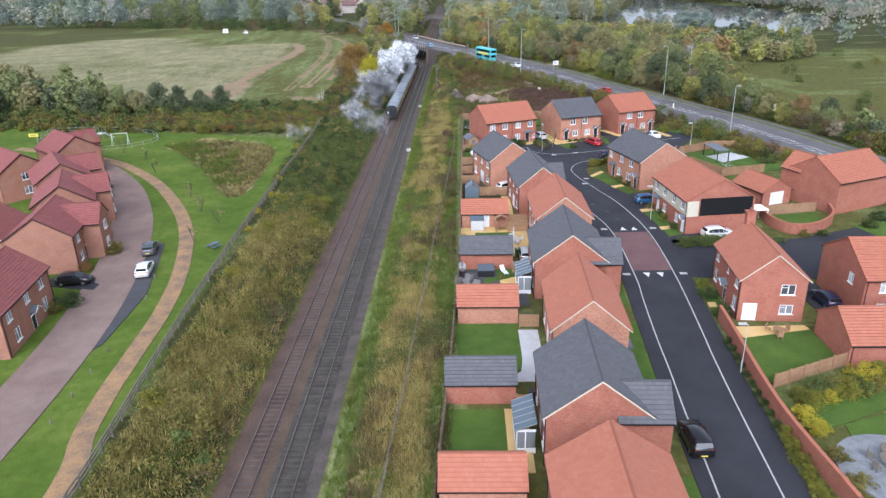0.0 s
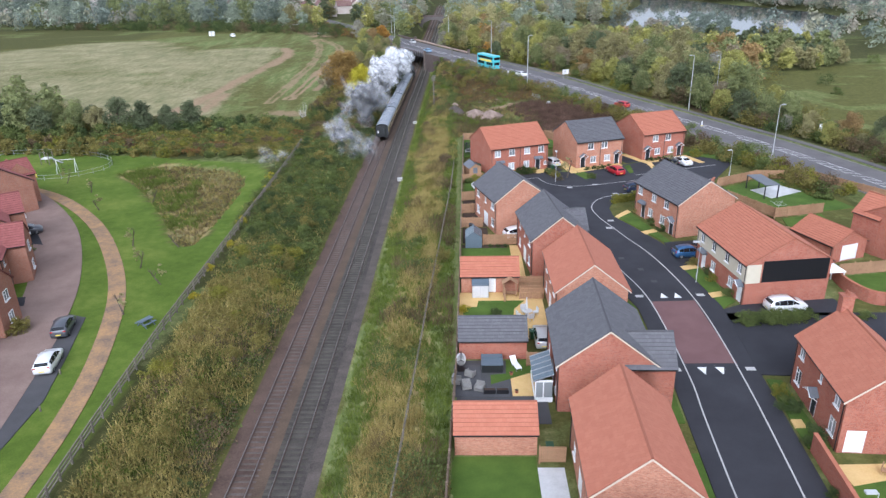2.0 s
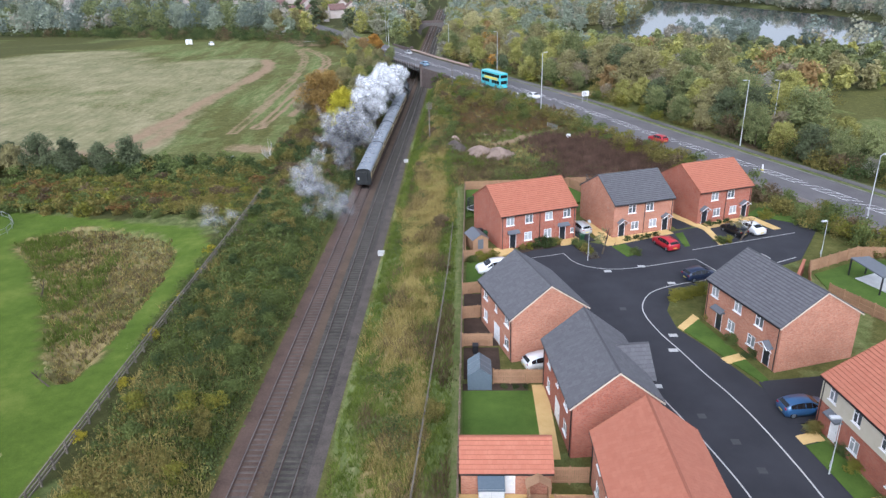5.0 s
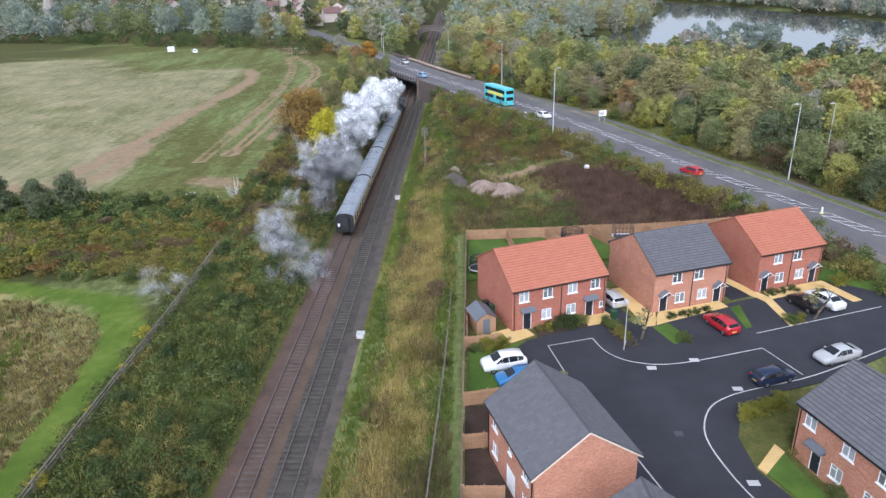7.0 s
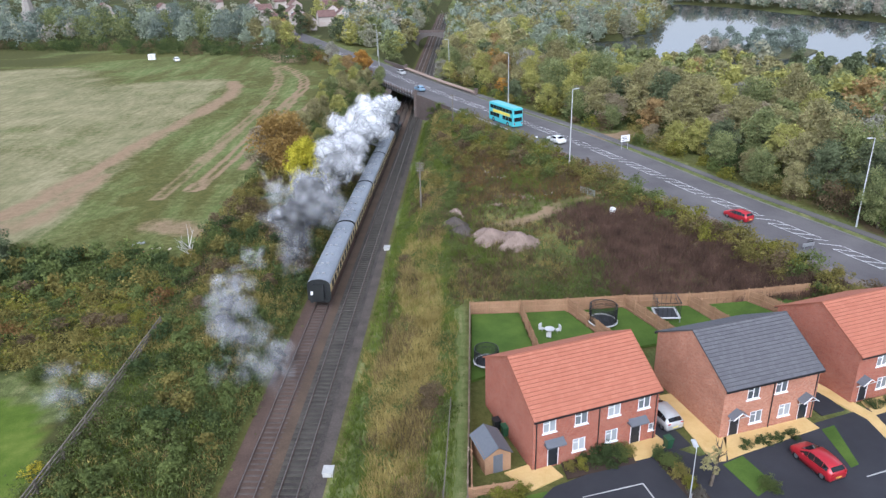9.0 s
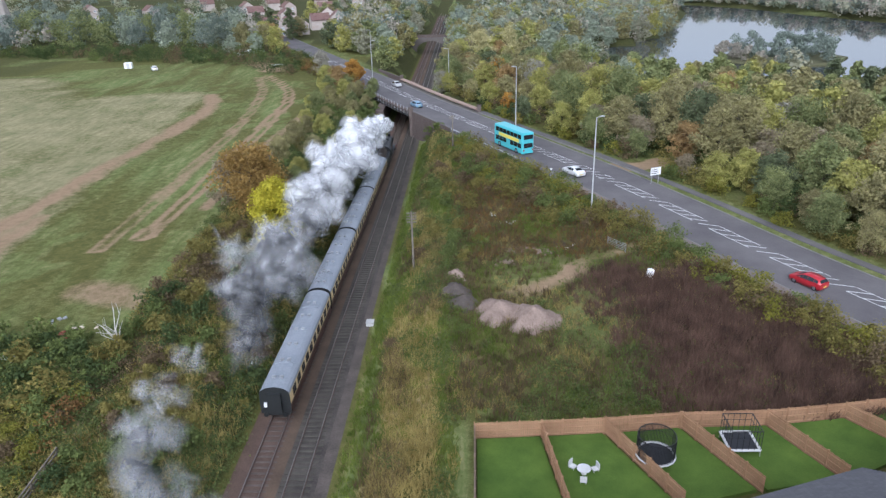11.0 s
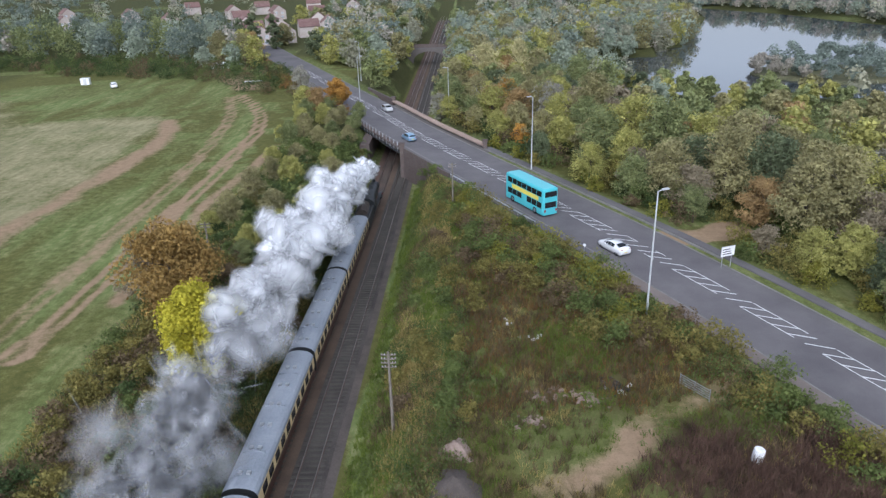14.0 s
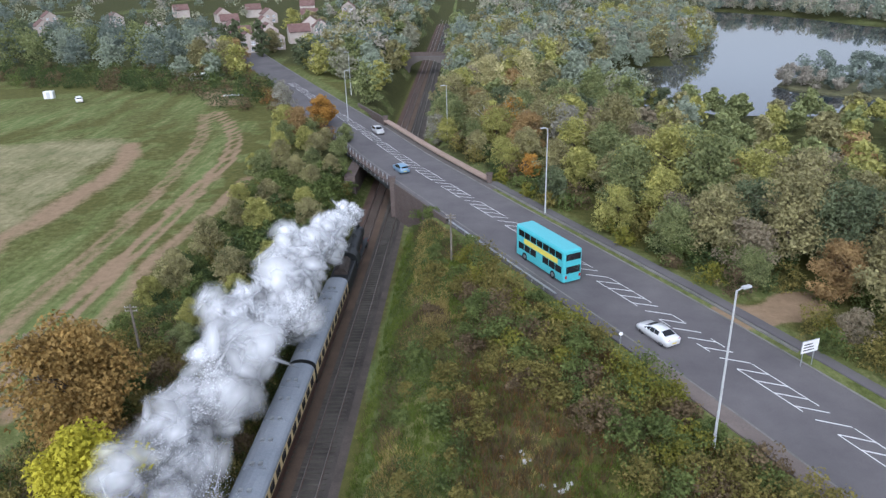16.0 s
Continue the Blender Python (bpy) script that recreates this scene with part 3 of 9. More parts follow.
base = n.ramp(blend, (0.3, (0.046, 0.054, 0.014)), (0.55, (0.105, 0.104, 0.030)), (0.75, (0.20, 0.172, 0.066)))
c_straw = n.ramp(blend, (0.28, (0.135, 0.105, 0.045)), (0.55, (0.29, 0.225, 0.10)), (0.8, (0.42, 0.34, 0.18)))
c_green = n.ramp(n.math("ADD", n.math("MULTIPLY", streak, 0.5), n.math("MULTIPLY", blend, 0.5)), (0.36, (0.074, 0.104, 0.028)), (0.5, (0.140, 0.168, 0.056)), (0.64, (0.250, 0.240, 0.112)))
c_lawn = n.ramp(n.math("ADD", n.math("MULTIPLY", big, 0.5), n.math("MULTIPLY", blend, 0.5)), (0.32, (0.048, 0.080, 0.010)), (0.5, (0.088, 0.132, 0.019)), (0.66, (0.158, 0.186, 0.038)))
c_hay = n.ramp(n.math("ADD", n.math("MULTIPLY", n.math("ADD", n.math("MULTIPLY", big, 0.5), n.math("MULTIPLY", streak, 0.5)), 0.6), n.math("MULTIPLY", blend, 0.4)), (0.36, (0.105, 0.120, 0.048)), (0.48, (0.205, 0.190, 0.095)), (0.62, (0.330, 0.290, 0.170)))
c_bare = n.ramp(blend, (0.3, (0.19, 0.130, 0.075)), (0.75, (0.34, 0.245, 0.155)))
c_weed = n.ramp(blend, (0.3, (0.036, 0.025, 0.015)), (0.55, (0.078, 0.056, 0.031)), (0.8, (0.125, 0.108, 0.046)))
c_scrub = n.ramp(blend, (0.3, (0.026, 0.032, 0.010)), (0.7, (0.085, 0.084, 0.028)))
c = n.mix(ragged(sep2.outputs[1]), base, c_scrub)
c = n.mix(ragged(sep.outputs[1]), c, c_straw)
c = n.mix(ragged(sep.outputs[0]), c, c_green)
c = n.mix(ragged(sep2.outputs[2]), c, c_hay)
c = n.mix(mown, c, c_lawn)
c = n.mix(ragged(sep2.outputs[0]), c, c_weed)
c = n.mix(ragged(sep.outputs[2]), c, c_bare)
n.colour(c).bump(blend, 0.7, 0.15)
M_GROUND = n.m

me = array_mesh("ground", np.stack([flat_x, flat_y, gzz.ravel()], 1), quads, M_GROUND, True)
for name, cols in (("cover", (green, straw, bare)), ("growth", (weeds, scrub, hay_w))):
    layer = me.color_attributes.new(name, "FLOAT_COLOR", "POINT")
    layer.data.foreach_set("color", np.stack([*cols, lawn_w], 1).astype(np.float32).ravel())
tagged(new("ground", me), "rough autumn grassland with mown lawns and a hay field", "ground", kind="structure")


def ribbon(pts, half, lift=0.05, thick=0.0, closed=False, zfun=None, edge=None):
    """A flat strip along points (x, y): verts on both sides, draped on the ground."""
    g = Geo()
    p = [Vector((q[0], q[1])) for q in pts]
    left, right = [], []
    for i, q in enumerate(p):
        d = (p[min(i + 1, len(p) - 1)] - p[max(i - 1, 0)]).normalized()
        nrm = Vector((-d.y, d.x))
        hw = half(i / (len(p) - 1)) if callable(half) else half
        for side, out in ((nrm * hw, left), (-nrm * hw, right)):
            s = q + side
            z = zfun(s.x, s.y, i) if zfun else gz(s.x, s.y) + lift
            out.append((s.x, s.y, z))
    for i in range(len(p) - 1):
        g.poly([right[i], right[i + 1], left[i + 1], left[i]])
        if thick:
            for a, b in ((left, 1), (right, -1)):
                lo = [(v[0], v[1], v[2] - thick) for v in (a[i], a[i + 1])]
                g.poly([a[i], a[i + 1], lo[1], lo[0]] if b > 0 else [a[i + 1], a[i], lo[0], lo[1]])
    return g


def slab(pts, z0, z1):
    """A flat-topped slab over a plan polygon."""
    g = Geo()
    area = sum(a[0] * b[1] - b[0] * a[1] for a, b in zip(pts, [*pts[1:], pts[0]]))
    if area < 0:
        pts = pts[::-1]
    g.poly([(x, y, z1) for x, y in pts])
    for a, b in zip(pts, [*pts[1:], pts[0]]):
        g.poly([(*a, z0), (*b, z0), (*b, z1), (*a, z1)])
    return g


def arc(cx, cy, r, a0, a1, n=10):
    return [(cx + r * math.cos(radians(a0 + (a1 - a0) * k / n)), cy + r * math.sin(radians(a0 + (a1 - a0) * k / n))) for k in range(n + 1)]

# ---- railway ----
SIDE = 1.675
ys_rail = list(np.arange(10, 300, 5.0)) + list(np.arange(300, 720, 15.0))
for x, half, mat, label in ((-2.0, 1.35, M_BALLAST, "brown-grey stone ballast under the train's track"), (-0.15, 0.5, M_SIXFOOT, "brown earthy strip between the tracks"), (1.85, 1.5, M_DARKBED, "dark stone ballast under the empty track")):
    bed = ribbon([(x, y) for y in ys_rail], half, zfun=lambda a, y, i: float(rail_z(ys_rail[i])) - 0.06)
    tagged(part("ballast", bed, mat, None), label, "ballast", kind="structure")
for x, label in ((3.80, "grey cess ballast beside the track"), (-3.62, "brown cess ballast beside the track")):
    g = ribbon([(x, y) for y in ys_rail], 0.6 if x > 0 else 0.27, zfun=lambda a, y, i: float(rail_z(ys_rail[i])) - 0.10)
    tagged(part("cess", g, M_CESS if x > 0 else M_BALLAST, None), label, "ballast", kind="structure")


def rail_geo(x):
    """A flat-bottom rail: foot, web and head."""
    foot, head = Geo(), Geo()
    prof = [(-0.07, 0), (0.07, 0), (0.07, 0.02), (0.012, 0.035), (0.012, 0.11), (-0.012, 0.11), (-0.012, 0.035), (-0.07, 0.02)]
    for y0, y1 in zip(ys_rail, ys_rail[1:]):
        z0, z1 = float(rail_z(y0)), float(rail_z(y1))
        for k in range(len(prof)):
            (a, h), (b, j) = prof[k], prof[(k + 1) % len(prof)]
            foot.poly([(x + a, y0, z0 + h), (x + b, y0, z0 + j), (x + b, y1, z1 + j), (x + a, y1, z1 + h)])
        hd = [(-0.036, 0.11), (0.036, 0.11), (0.036, 0.14), (0.028, 0.15), (-0.028, 0.15), (-0.036, 0.14)]
        for k in range(len(hd)):
            (a, h), (b, j) = hd[k], hd[(k + 1) % len(hd)]
            head.poly([(x + a, y0, z0 + h), (x + b, y0, z0 + j), (x + b, y1, z1 + j), (x + a, y1, z1 + h)])
    return foot, head


sleeper_mesh = Geo().box(-1.28, -0.13, -0.14, 1.28, 0.13, 0.0).mesh("sleeper", M_OLDSLEEPER)
pale_mesh = Geo().box(-0.95, -0.11, -0.14, -0.45, 0.11, -0.045).box(-0.45, -0.11, -0.14, 0.62, 0.11, -0.03).box(0.62, -0.11, -0.14, 1.15, 0.11, -0.05).mesh("sleeper", M_PALESLEEPER)
TRACKS = []
for cx, label in ((-SIDE, "railway track with rusty rails on dark sleepers, carrying the steam train"), (SIDE, "empty railway track with rusty rails on dark timber sleepers")):
    track = thing("railway_track", label, "railway track", pose(0, 0, 0), "railway tracks", "structure")
    TRACKS.append((cx, track))
    for dx in (-0.7525, 0.7525):
        foot, head = rail_geo(cx + dx)
        r = part("rail", foot, M_RAIL, track)
        part("rail_head", head, M_SHINY, r, "worn steel running edge")

# ---- railway fences ----


def wire_fence(name, pts, label, step_m=3.0, h=1.15, rails=3, mat=None, post=0.1):
    f = thing(name, label, "fence", group="railway fences", kind="structure")
    mat = mat or M_OLDWOOD
    line = [Vector((x, y, 0)) for x, y in pts]
    tops = []
    for a, b in zip(line, line[1:]):
        k = max(1, int((b - a).length / step_m))
        for i in range(k):
            p = a.lerp(b, i / k)
            z = gz(p.x, p.y)
            lean = random.uniform(-0.05, 0.05)
            part("post", Geo().bar((p.x, p.y, z - 0.3), (p.x + lean, p.y, z + h), post), mat, f)
            tops.append((p.x, p.y, z))
    for r in range(rails):
        g = Geo()
        for a, b in zip(tops, tops[1:]):
            hh = h * (0.35 + 0.6 * r / max(1, rails - 1))
            g.bar((a[0], a[1], a[2] + hh), (b[0], b[1], b[2] + hh), 0.03 if rails > 3 else 0.11)
        part("rail" if rails <= 3 else "wire", g, mat, f)
    return f


wire_fence("post_and_rail_fence", [(-12.8, 30), (-13.5, 44), (-14.5, 57), (-15.4, 71), (-16.2, 88.5), (-16.7, 112), (-16.9, 128), (-17.2, 146), (-17.6, 160), (-18.0, 170)],
           "weathered grey post-and-rail fence along the railway bank", 1.9, 1.25, 3, None, 0.15)
wire_fence("wire_fence", [(9.2, 36), (9.6, 46), (10.2, 56), (11.7, 93), (12.9, 118), (13.8, 138), (14.3, 158)], "thin grey wire fence with old posts in long grass", 3.4, 1.2, 4, M_OLDWOOD, 0.09)

# ---- lineside things ----
for x, y in ((-4.35, 193.5), (4.25, 193.5), (4.4, 146)):
    z = gz(x, y)
    b = thing("cable_box", "pale concrete lineside cable box beside the track", "cable box", pose(x, y, z - 0.1), "lineside boxes")
    part("body", Geo().box(-0.4, -0.45, 0, 0.4, 0.45, 0.5), M_CONCRETE, b)
    part("lid", Geo().box(-0.45, -0.5, 0.5, 0.45, 0.5, 0.58), M_CONCRETE, b)


def telegraph_pole(x, y, h, arms):
    z = gz(x, y)
    t = thing("telegraph_pole", "old grey timber telegraph pole with short cross-arms", "telegraph pole", pose(x, y, z), "telegraph poles")
    part("pole", Geo().tube((0, 0, -0.5), (0, 0, h), 0.15, 0.10, 9), M_OLDWOOD, t)
    for k in range(arms):
        a = part("cross_arm", Geo().box(-0.62, -0.05, h - 0.33 - 0.38 * k, 0.62, 0.05, h - 0.24 - 0.38 * k), M_OLDWOOD, t)
        for px in (-0.55, -0.3, 0.3, 0.55):
            part("insulator", Geo().tube((px, 0, h - 0.24 - 0.38 * k), (px, 0, h - 0.13 - 0.38 * k), 0.035, 0.025, 7), M_CONCRETE, a)


telegraph_pole(8.6, 204.3, 7.9, 4)
telegraph_pole(12.6, 258.5, 6.5, 2)
telegraph_pole(-17.5, 236, 7.0, 2)

# ---- main road over the bridge ----
RD = [(x, y) for x, y, z in MAIN_ROAD]
RZ = [z for x, y, z in MAIN_ROAD]


def offset_line(off, lift=0.0, pts=MAIN_ROAD):
    """The road's line, moved sideways (to the right as it comes towards the estate)."""
    res = []
    for i, (x, y, z) in enumerate(pts):
        a, b = pts[max(i - 1, 0)], pts[min(i + 1, len(pts) - 1)]
        d = Vector((b[0] - a[0], b[1] - a[1])).normalized()
        res.append((x - d.y * off, y + d.x * off, z + lift))
    return res


def strip_at(off, half, lift, mat, name, label, i0=0, i1=None, thick=0.0, kind="structure"):
    pts = offset_line(off)[i0:i1]
    g = ribbon(pts, half, zfun=lambda x, y, i: pts[i][2] + lift, thick=thick)
    ob = part(name, g, mat, None)
    return tagged(ob, label, "road" if "road" in name else name.replace("_", " "), kind=kind)


strip_at(0, 5.6, 0.06, M_OLDROAD, "main_road", "worn grey tarmac main road rising to a railway bridge", thick=0.3)
strip_at(5.70, 0.10, 0.13, M_EDGE, "kerb", "pale concrete kerb along the main road", thick=0.3)
strip_at(-5.70, 0.10, 0.11, M_EDGE, "kerb", "pale concrete kerb along the main road", thick=0.3)
strip_at(8.0, 0.65, 0.08, M_OLDROAD, "footway", "narrow tarmac footway behind a grass verge", 40, thick=0.2)
strip_at(-6.5, 0.65, 0.13, M_OLDROAD, "footway", "narrow worn footway on the bridge approach", 0, 62, thick=0.2)
strip_at(-6.65, 0.85, 0.11, M_DUSTY, "footway", "dusty brown-grey footway along the main road", 61, 96, thick=0.2)

# white hatching down the middle of the road
hatch = thing("road_marking", "white hatched central road markings", "road marking", kind="structure")
cum = [0.0]
for a, b in zip(MAIN_ROAD, MAIN_ROAD[1:]):
    cum.append(cum[-1] + math.dist(a[:2], b[:2]))


def on_road(s, off, lift=0.068):
    s = min(max(s, 0.0), cum[-1] - 0.01)
    i = max(k for k in range(len(cum)) if cum[k] <= s)
    i = min(i, len(MAIN_ROAD) - 2)
    a, b = Vector(MAIN_ROAD[i]), Vector(MAIN_ROAD[i + 1])
    u = (s - cum[i]) / (cum[i + 1] - cum[i])
    d = (b - a).normalized()
    p = a.lerp(b, u)
    return Vector((p.x - d.y * off, p.y + d.x * off, p.z + lift)), math.degrees(math.atan2(-d.x, d.y))


def dash(s0, o0, s1, o1, w):
    p, q = on_road(s0, o0)[0], on_road(s1, o1)[0]
    d = (q - p)
    nrm = Vector((-d.y, d.x, 0)).normalized() * (w / 2)
    return Geo().poly([p - nrm, q - nrm, q + nrm, p + nrm])


s_bridge = cum[36]
block = 0
s = 355.57 - 10.4 * 15
while s < s_bridge + 260:
    g = Geo()
    for edge, shift in ((-0.5, 0.0), (1.35, 0.1)):
        d = dash(s + shift, edge, s + shift + 7.1, edge, 0.11)
        g.poly(d.v)
    for k in range(5):
        d = dash(s + 2.08 * k, -0.5, s + 2.0 + 2.08 * k, 1.35, 0.15)
        g.poly(d.v)
    part("hatch_block", g, M_PAINT, hatch)
    s += 10.4

# ---- railway bridge ----
I0, I1 = 32, 40


def bridge_frame(s, off, lift=0.0):
    return on_road(s, off, lift)[0]


def s_at(x):
    """Distance along the road where it passes this x."""
    k = min(range(len(MAIN_ROAD)), key=lambda i: abs(MAIN_ROAD[i][0] - x))
    return cum[k]


bridge = thing("railway_bridge", "dark brick and girder road bridge over the railway", "bridge", kind="structure")
s_l, s_r, s_end = s_at(-6.5), s_at(10.5), s_at(19.0)
deck = Geo()
for a in np.arange(s_l - 6, s_r + 4, 2.0):
    p = [bridge_frame(s, o, z) for s in (a, a + 2) for o in (-7.3, 7.3) for z in (0.0, -0.9)]
    deck.poly([p[0], p[4], p[6], p[2]]).poly([p[1], p[3], p[7], p[5]]).poly([p[0], p[1], p[5], p[4]]).poly([p[2], p[6], p[7], p[3]])
part("deck", deck, M_BRICK3, bridge, "dark soot-stained bridge deck")
# girder parapet of panels and posts on the near side, pale wall on the far side
near = Geo()
for k, s in enumerate(np.arange(s_l - 4, s_r - 5.5, 2.0)):
    a, b = bridge_frame(s, -7.35), bridge_frame(s + 1.86, -7.35)
    part("parapet_panel", Geo().bar(a + Vector((0, 0, 0.55)), b + Vector((0, 0, 0.55)), 1.1, 0.12), M_BRICK3, bridge)
    part("parapet_post", Geo().bar(bridge_frame(s - 0.07, -7.42) - Vector((0, 0, 0.9)), bridge_frame(s - 0.07, -7.42) + Vector((0, 0, 1.3)), 0.16), M_STEEL, bridge)
for lo, hi, name, mat in ((-1.0, -0.05, "girder", M_LOCO),):
    a, b = bridge_frame(s_l - 4, -7.5), bridge_frame(s_r - 5.5, -7.5)
    part(name, Geo().bar(a + Vector((0, 0, lo / 2)), b + Vector((0, 0, lo / 2)), 0.9, 0.14), mat, bridge, "dark riveted steel edge girder")
far_wall = Geo()
s0, s1 = s_l - 8, s_r + 1
k = 5
for i in range(k):
    a, b = bridge_frame(s0 + (s1 - s0) * i / k, 7.4), bridge_frame(s0 + (s1 - s0) * (i + 1) / k, 7.4)
    part("parapet_wall", Geo().bar(a + Vector((0, 0, 0.55)), b + Vector((0, 0, 0.55)), 1.25, 0.3), M_PARAPET, bridge, "pinkish brown parapet wall")
for s, o in ((s_r - 5.0, -7.4), (s_l - 5.2, -7.4), (s1 + 0.4, 7.4), (s0 - 0.4, 7.4)):
    p = bridge_frame(s, o)
    g = Geo().box(p.x - 0.45, p.y - 0.45, -3.0 if o < 0 else p.z - 1, p.x + 0.45, p.y + 0.45, p.z + 1.45)
    g.box(p.x - 0.55, p.y - 0.55, p.z + 1.45, p.x + 0.55, p.y + 0.55, p.z + 1.62)
    part("pier", g, M_BRICK3, bridge, "dark brick end pier with a stone cap")
# wing walls falling away on the approach, with a steel barrier after them
for s0w, s1w, o in ((s_r - 4.6, s_end - 1.0, -7.4), (s_l - 15, s_l - 5.6, -7.4), (s0 - 22, s0 - 0.8, 7.6)):
    k = 6
    for i in range(k):
        a, b = bridge_frame(s0w + (s1w - s0w) * i / k, o), bridge_frame(s0w + (s1w - s0w) * (i + 1) / k, o)
        part("wing_wall", Geo().poly([(a.x, a.y, -3), (b.x, b.y, -3), (b.x, b.y, b.z + 0.75), (a.x, a.y, a.z + 0.75)], [(0, 0), (3, 0), (3, 5), (0, 5)])
             .poly([(a.x + .35, a.y + .15, -3), (a.x + .35, a.y + .15, a.z + 0.75), (b.x + .35, b.y + .15, b.z + 0.75), (b.x + .35, b.y + .15, -3)])
             .poly([(a.x, a.y, a.z + .75), (b.x, b.y, b.z + .75), (b.x + .35, b.y + .15, b.z + .75), (a.x + .35, a.y + .15, a.z + .75)]), M_BRICK3, bridge, "dark stained brick wing wall")
# abutments at the sides of the tracks
for x, ya, yb in ((5.6, 284.0, 318.0), (-5.6, 298.0, 340.0)):
    part("abutment", Geo().box(min(x, x * 1.35), ya, -3.0, max(x, x * 1.35), yb, 2.3), M_BRICK3, bridge, "dark brick abutment beside the tracks")

barrier = thing("safety_barrier", "grey steel safety barrier along the embankment road", "barrier", kind="structure")
s = s_end - 0.6
while s < s_end + 24:
    p, q = bridge_frame(s, -7.1), bridge_frame(s + 2.4, -7.1)
    part("post", Geo().bar(p - Vector((0, 0, 0.4)), p + Vector((0, 0, 0.75)), 0.1), M_STEEL, barrier)
    part("beam", Geo().bar(p + Vector((0, 0, 0.62)), q + Vector((0, 0, 0.62)), 0.28, 0.07), M_STEEL, barrier)
    s += 2.4
# low kerb wall on the far side of the approach
g = Geo()
s = s_r + 2
while s < s_r + 62:
    p, q = bridge_frame(s, 6.9), bridge_frame(s + 3.0, 6.9)
    g.bar(p + Vector((0, 0, 0.05)), q + Vector((0, 0, 0.05)), 0.3, 0.2)
    s += 3.0
tagged(part("edging", g, M_EDGE, None), "low pale stone edging beside the main road", "edging", kind="structure")

# old arched bridge further along the line
ob = thing("arched_bridge", "small old dark brick arched bridge over the railway", "bridge", kind="structure")
g = Geo()
yb = 432.0
pts = [(-11, -2.6), (-11, 4.4), (11, 4.4), (11, -2.6), (6.2, -2.6)] + [(6.2 * math.cos(radians(a)), -0.6 + 3.9 * math.sin(radians(a))) for a in range(0, 181, 15)] + [(-6.2, -2.6)]
for y, flip in ((yb, 1), (yb + 4.5, -1)):
    top = [(x, y, z) for x, z in pts]
    for i in range(4, len(pts) - 1):
        (x0, z0), (x1, z1) = pts[i], pts[i + 1]
        g.poly([(x0, y, z0), (x1, y, z1), (x1, y, 4.4), (x0, y, 4.4)])
    g.poly([(-11, y, -2.6), (-6.2, y, -2.6), (-6.2, y, 4.4), (-11, y, 4.4)]).poly([(6.2, y, -2.6), (11, y, -2.6), (11, y, 4.4), (6.2, y, 4.4)])
for (x0, z0), (x1, z1) in zip(pts[4:], pts[5:]):
    g.poly([(x0, yb, z0), (x0, yb + 4.5, z0), (x1, yb + 4.5, z1), (x1, yb, z1)])
part("arch", g, M_BRICK3, ob)
part("deck", Geo().box(-11.2, yb - 0.1, 4.4, 11.2, yb + 4.6, 4.7), M_OLDROAD, ob)
for y in (yb - 0.1, yb + 4.3):
    part("parapet", Geo().box(-10.8, y, 4.7, 10.8, y + 0.3, 5.5), M_BRICK3, ob)

# ---- estate roads and paving ----
ZE = 0.60
EST = [(33.0, 24), (33.4, 44), (34.0, 58), (35.3, 79), (35.5, 94), (33.4, 104), (31.0, 112), (28.6, 121), (25.6, 130), (20.0, 134.5), (19.0, 139.5), (22.3, 143.6), (32, 148.6), (34.5, 147.2), (60, 157.2), (66.5, 152.5),
       (59.5, 141.5), (50, 136.0), (44.5, 134.0), (40.2, 131.5), (38.6, 127.5), (38.6, 123.5), (40.5, 119.5), (43.4, 112), (45.0, 104), (45.0, 96), (44.2, 84), (43.2, 70), (42.3, 58), (42.0, 51), (41.4, 42), (41.2, 24)]
tagged(part("estate_road", slab(EST, 0.2, ZE + 0.09), M_TARMAC, None), "smooth black tarmac estate road with pale kerb lines", "road", kind="structure")


def flat(name, pts, mat, label, category, lift=0.05, kind="structure"):
    return tagged(part(name, slab(pts, ZE - 0.5, ZE + lift), mat, None), label, category, kind=kind)


def line_on(name, pts, w, mat, z, label, n=5):
    p = smooth_line(pts, n)
    return tagged(part(name, ribbon(p, w / 2, zfun=lambda x, y, i: z, thick=0.05), mat, None), label, "kerb line", kind="structure")


line_on("kerb_line", [(33.4, 24), (34.6, 42), (35.1, 52), (35.6, 59.2), (35.95, 65.5), (36.6, 74), (37.15, 80.5), (37.3, 95), (36.0, 103), (33.4, 112), (30.8, 121), (28.0, 130), (26.3, 135)], 0.13, M_KERB, ZE + 0.1, "pale kerb line along the estate road")
line_on("kerb_line", [(38.2, 24), (39.3, 42), (39.9, 52.5), (40.5, 61), (41.15, 68), (42.0, 78.5), (42.5, 90), (42.3, 98), (41.2, 106), (40.0, 111.2), (38.8, 114.8), (37.7, 118.8), (36.6, 122.4), (35.95, 126.2), (36.2, 128.9), (37.6, 131.7), (39.8, 133.4), (42.7, 134.6), (49, 136.8), (59, 142)], 0.13, M_KERB, ZE + 0.1, "pale kerb line along the estate road")
line_on("kerb_line", [(25.5, 137.5), (24.4, 142.5), (29.2, 144)], 0.11, M_KERB, ZE + 0.1, "pale kerb line round the turning head", 1)
line_on("kerb_line", [(29.2, 144), (30.2, 141.2), (32.5, 139.3), (36.8, 139), (46, 141.8)], 0.11, M_KERB, ZE + 0.1, "pale kerb line round the turning head")
line_on("kerb_line", [(46, 141.8), (47.9, 136.9)], 0.11, M_KERB, ZE + 0.1, "pale kerb line across the estate road", 1)
line_on("kerb_line", [(46.5, 144.8), (62.5, 150.6)], 0.12, M_CONCRETE, ZE + 0.1, "pale kerb line across the estate road", 1)
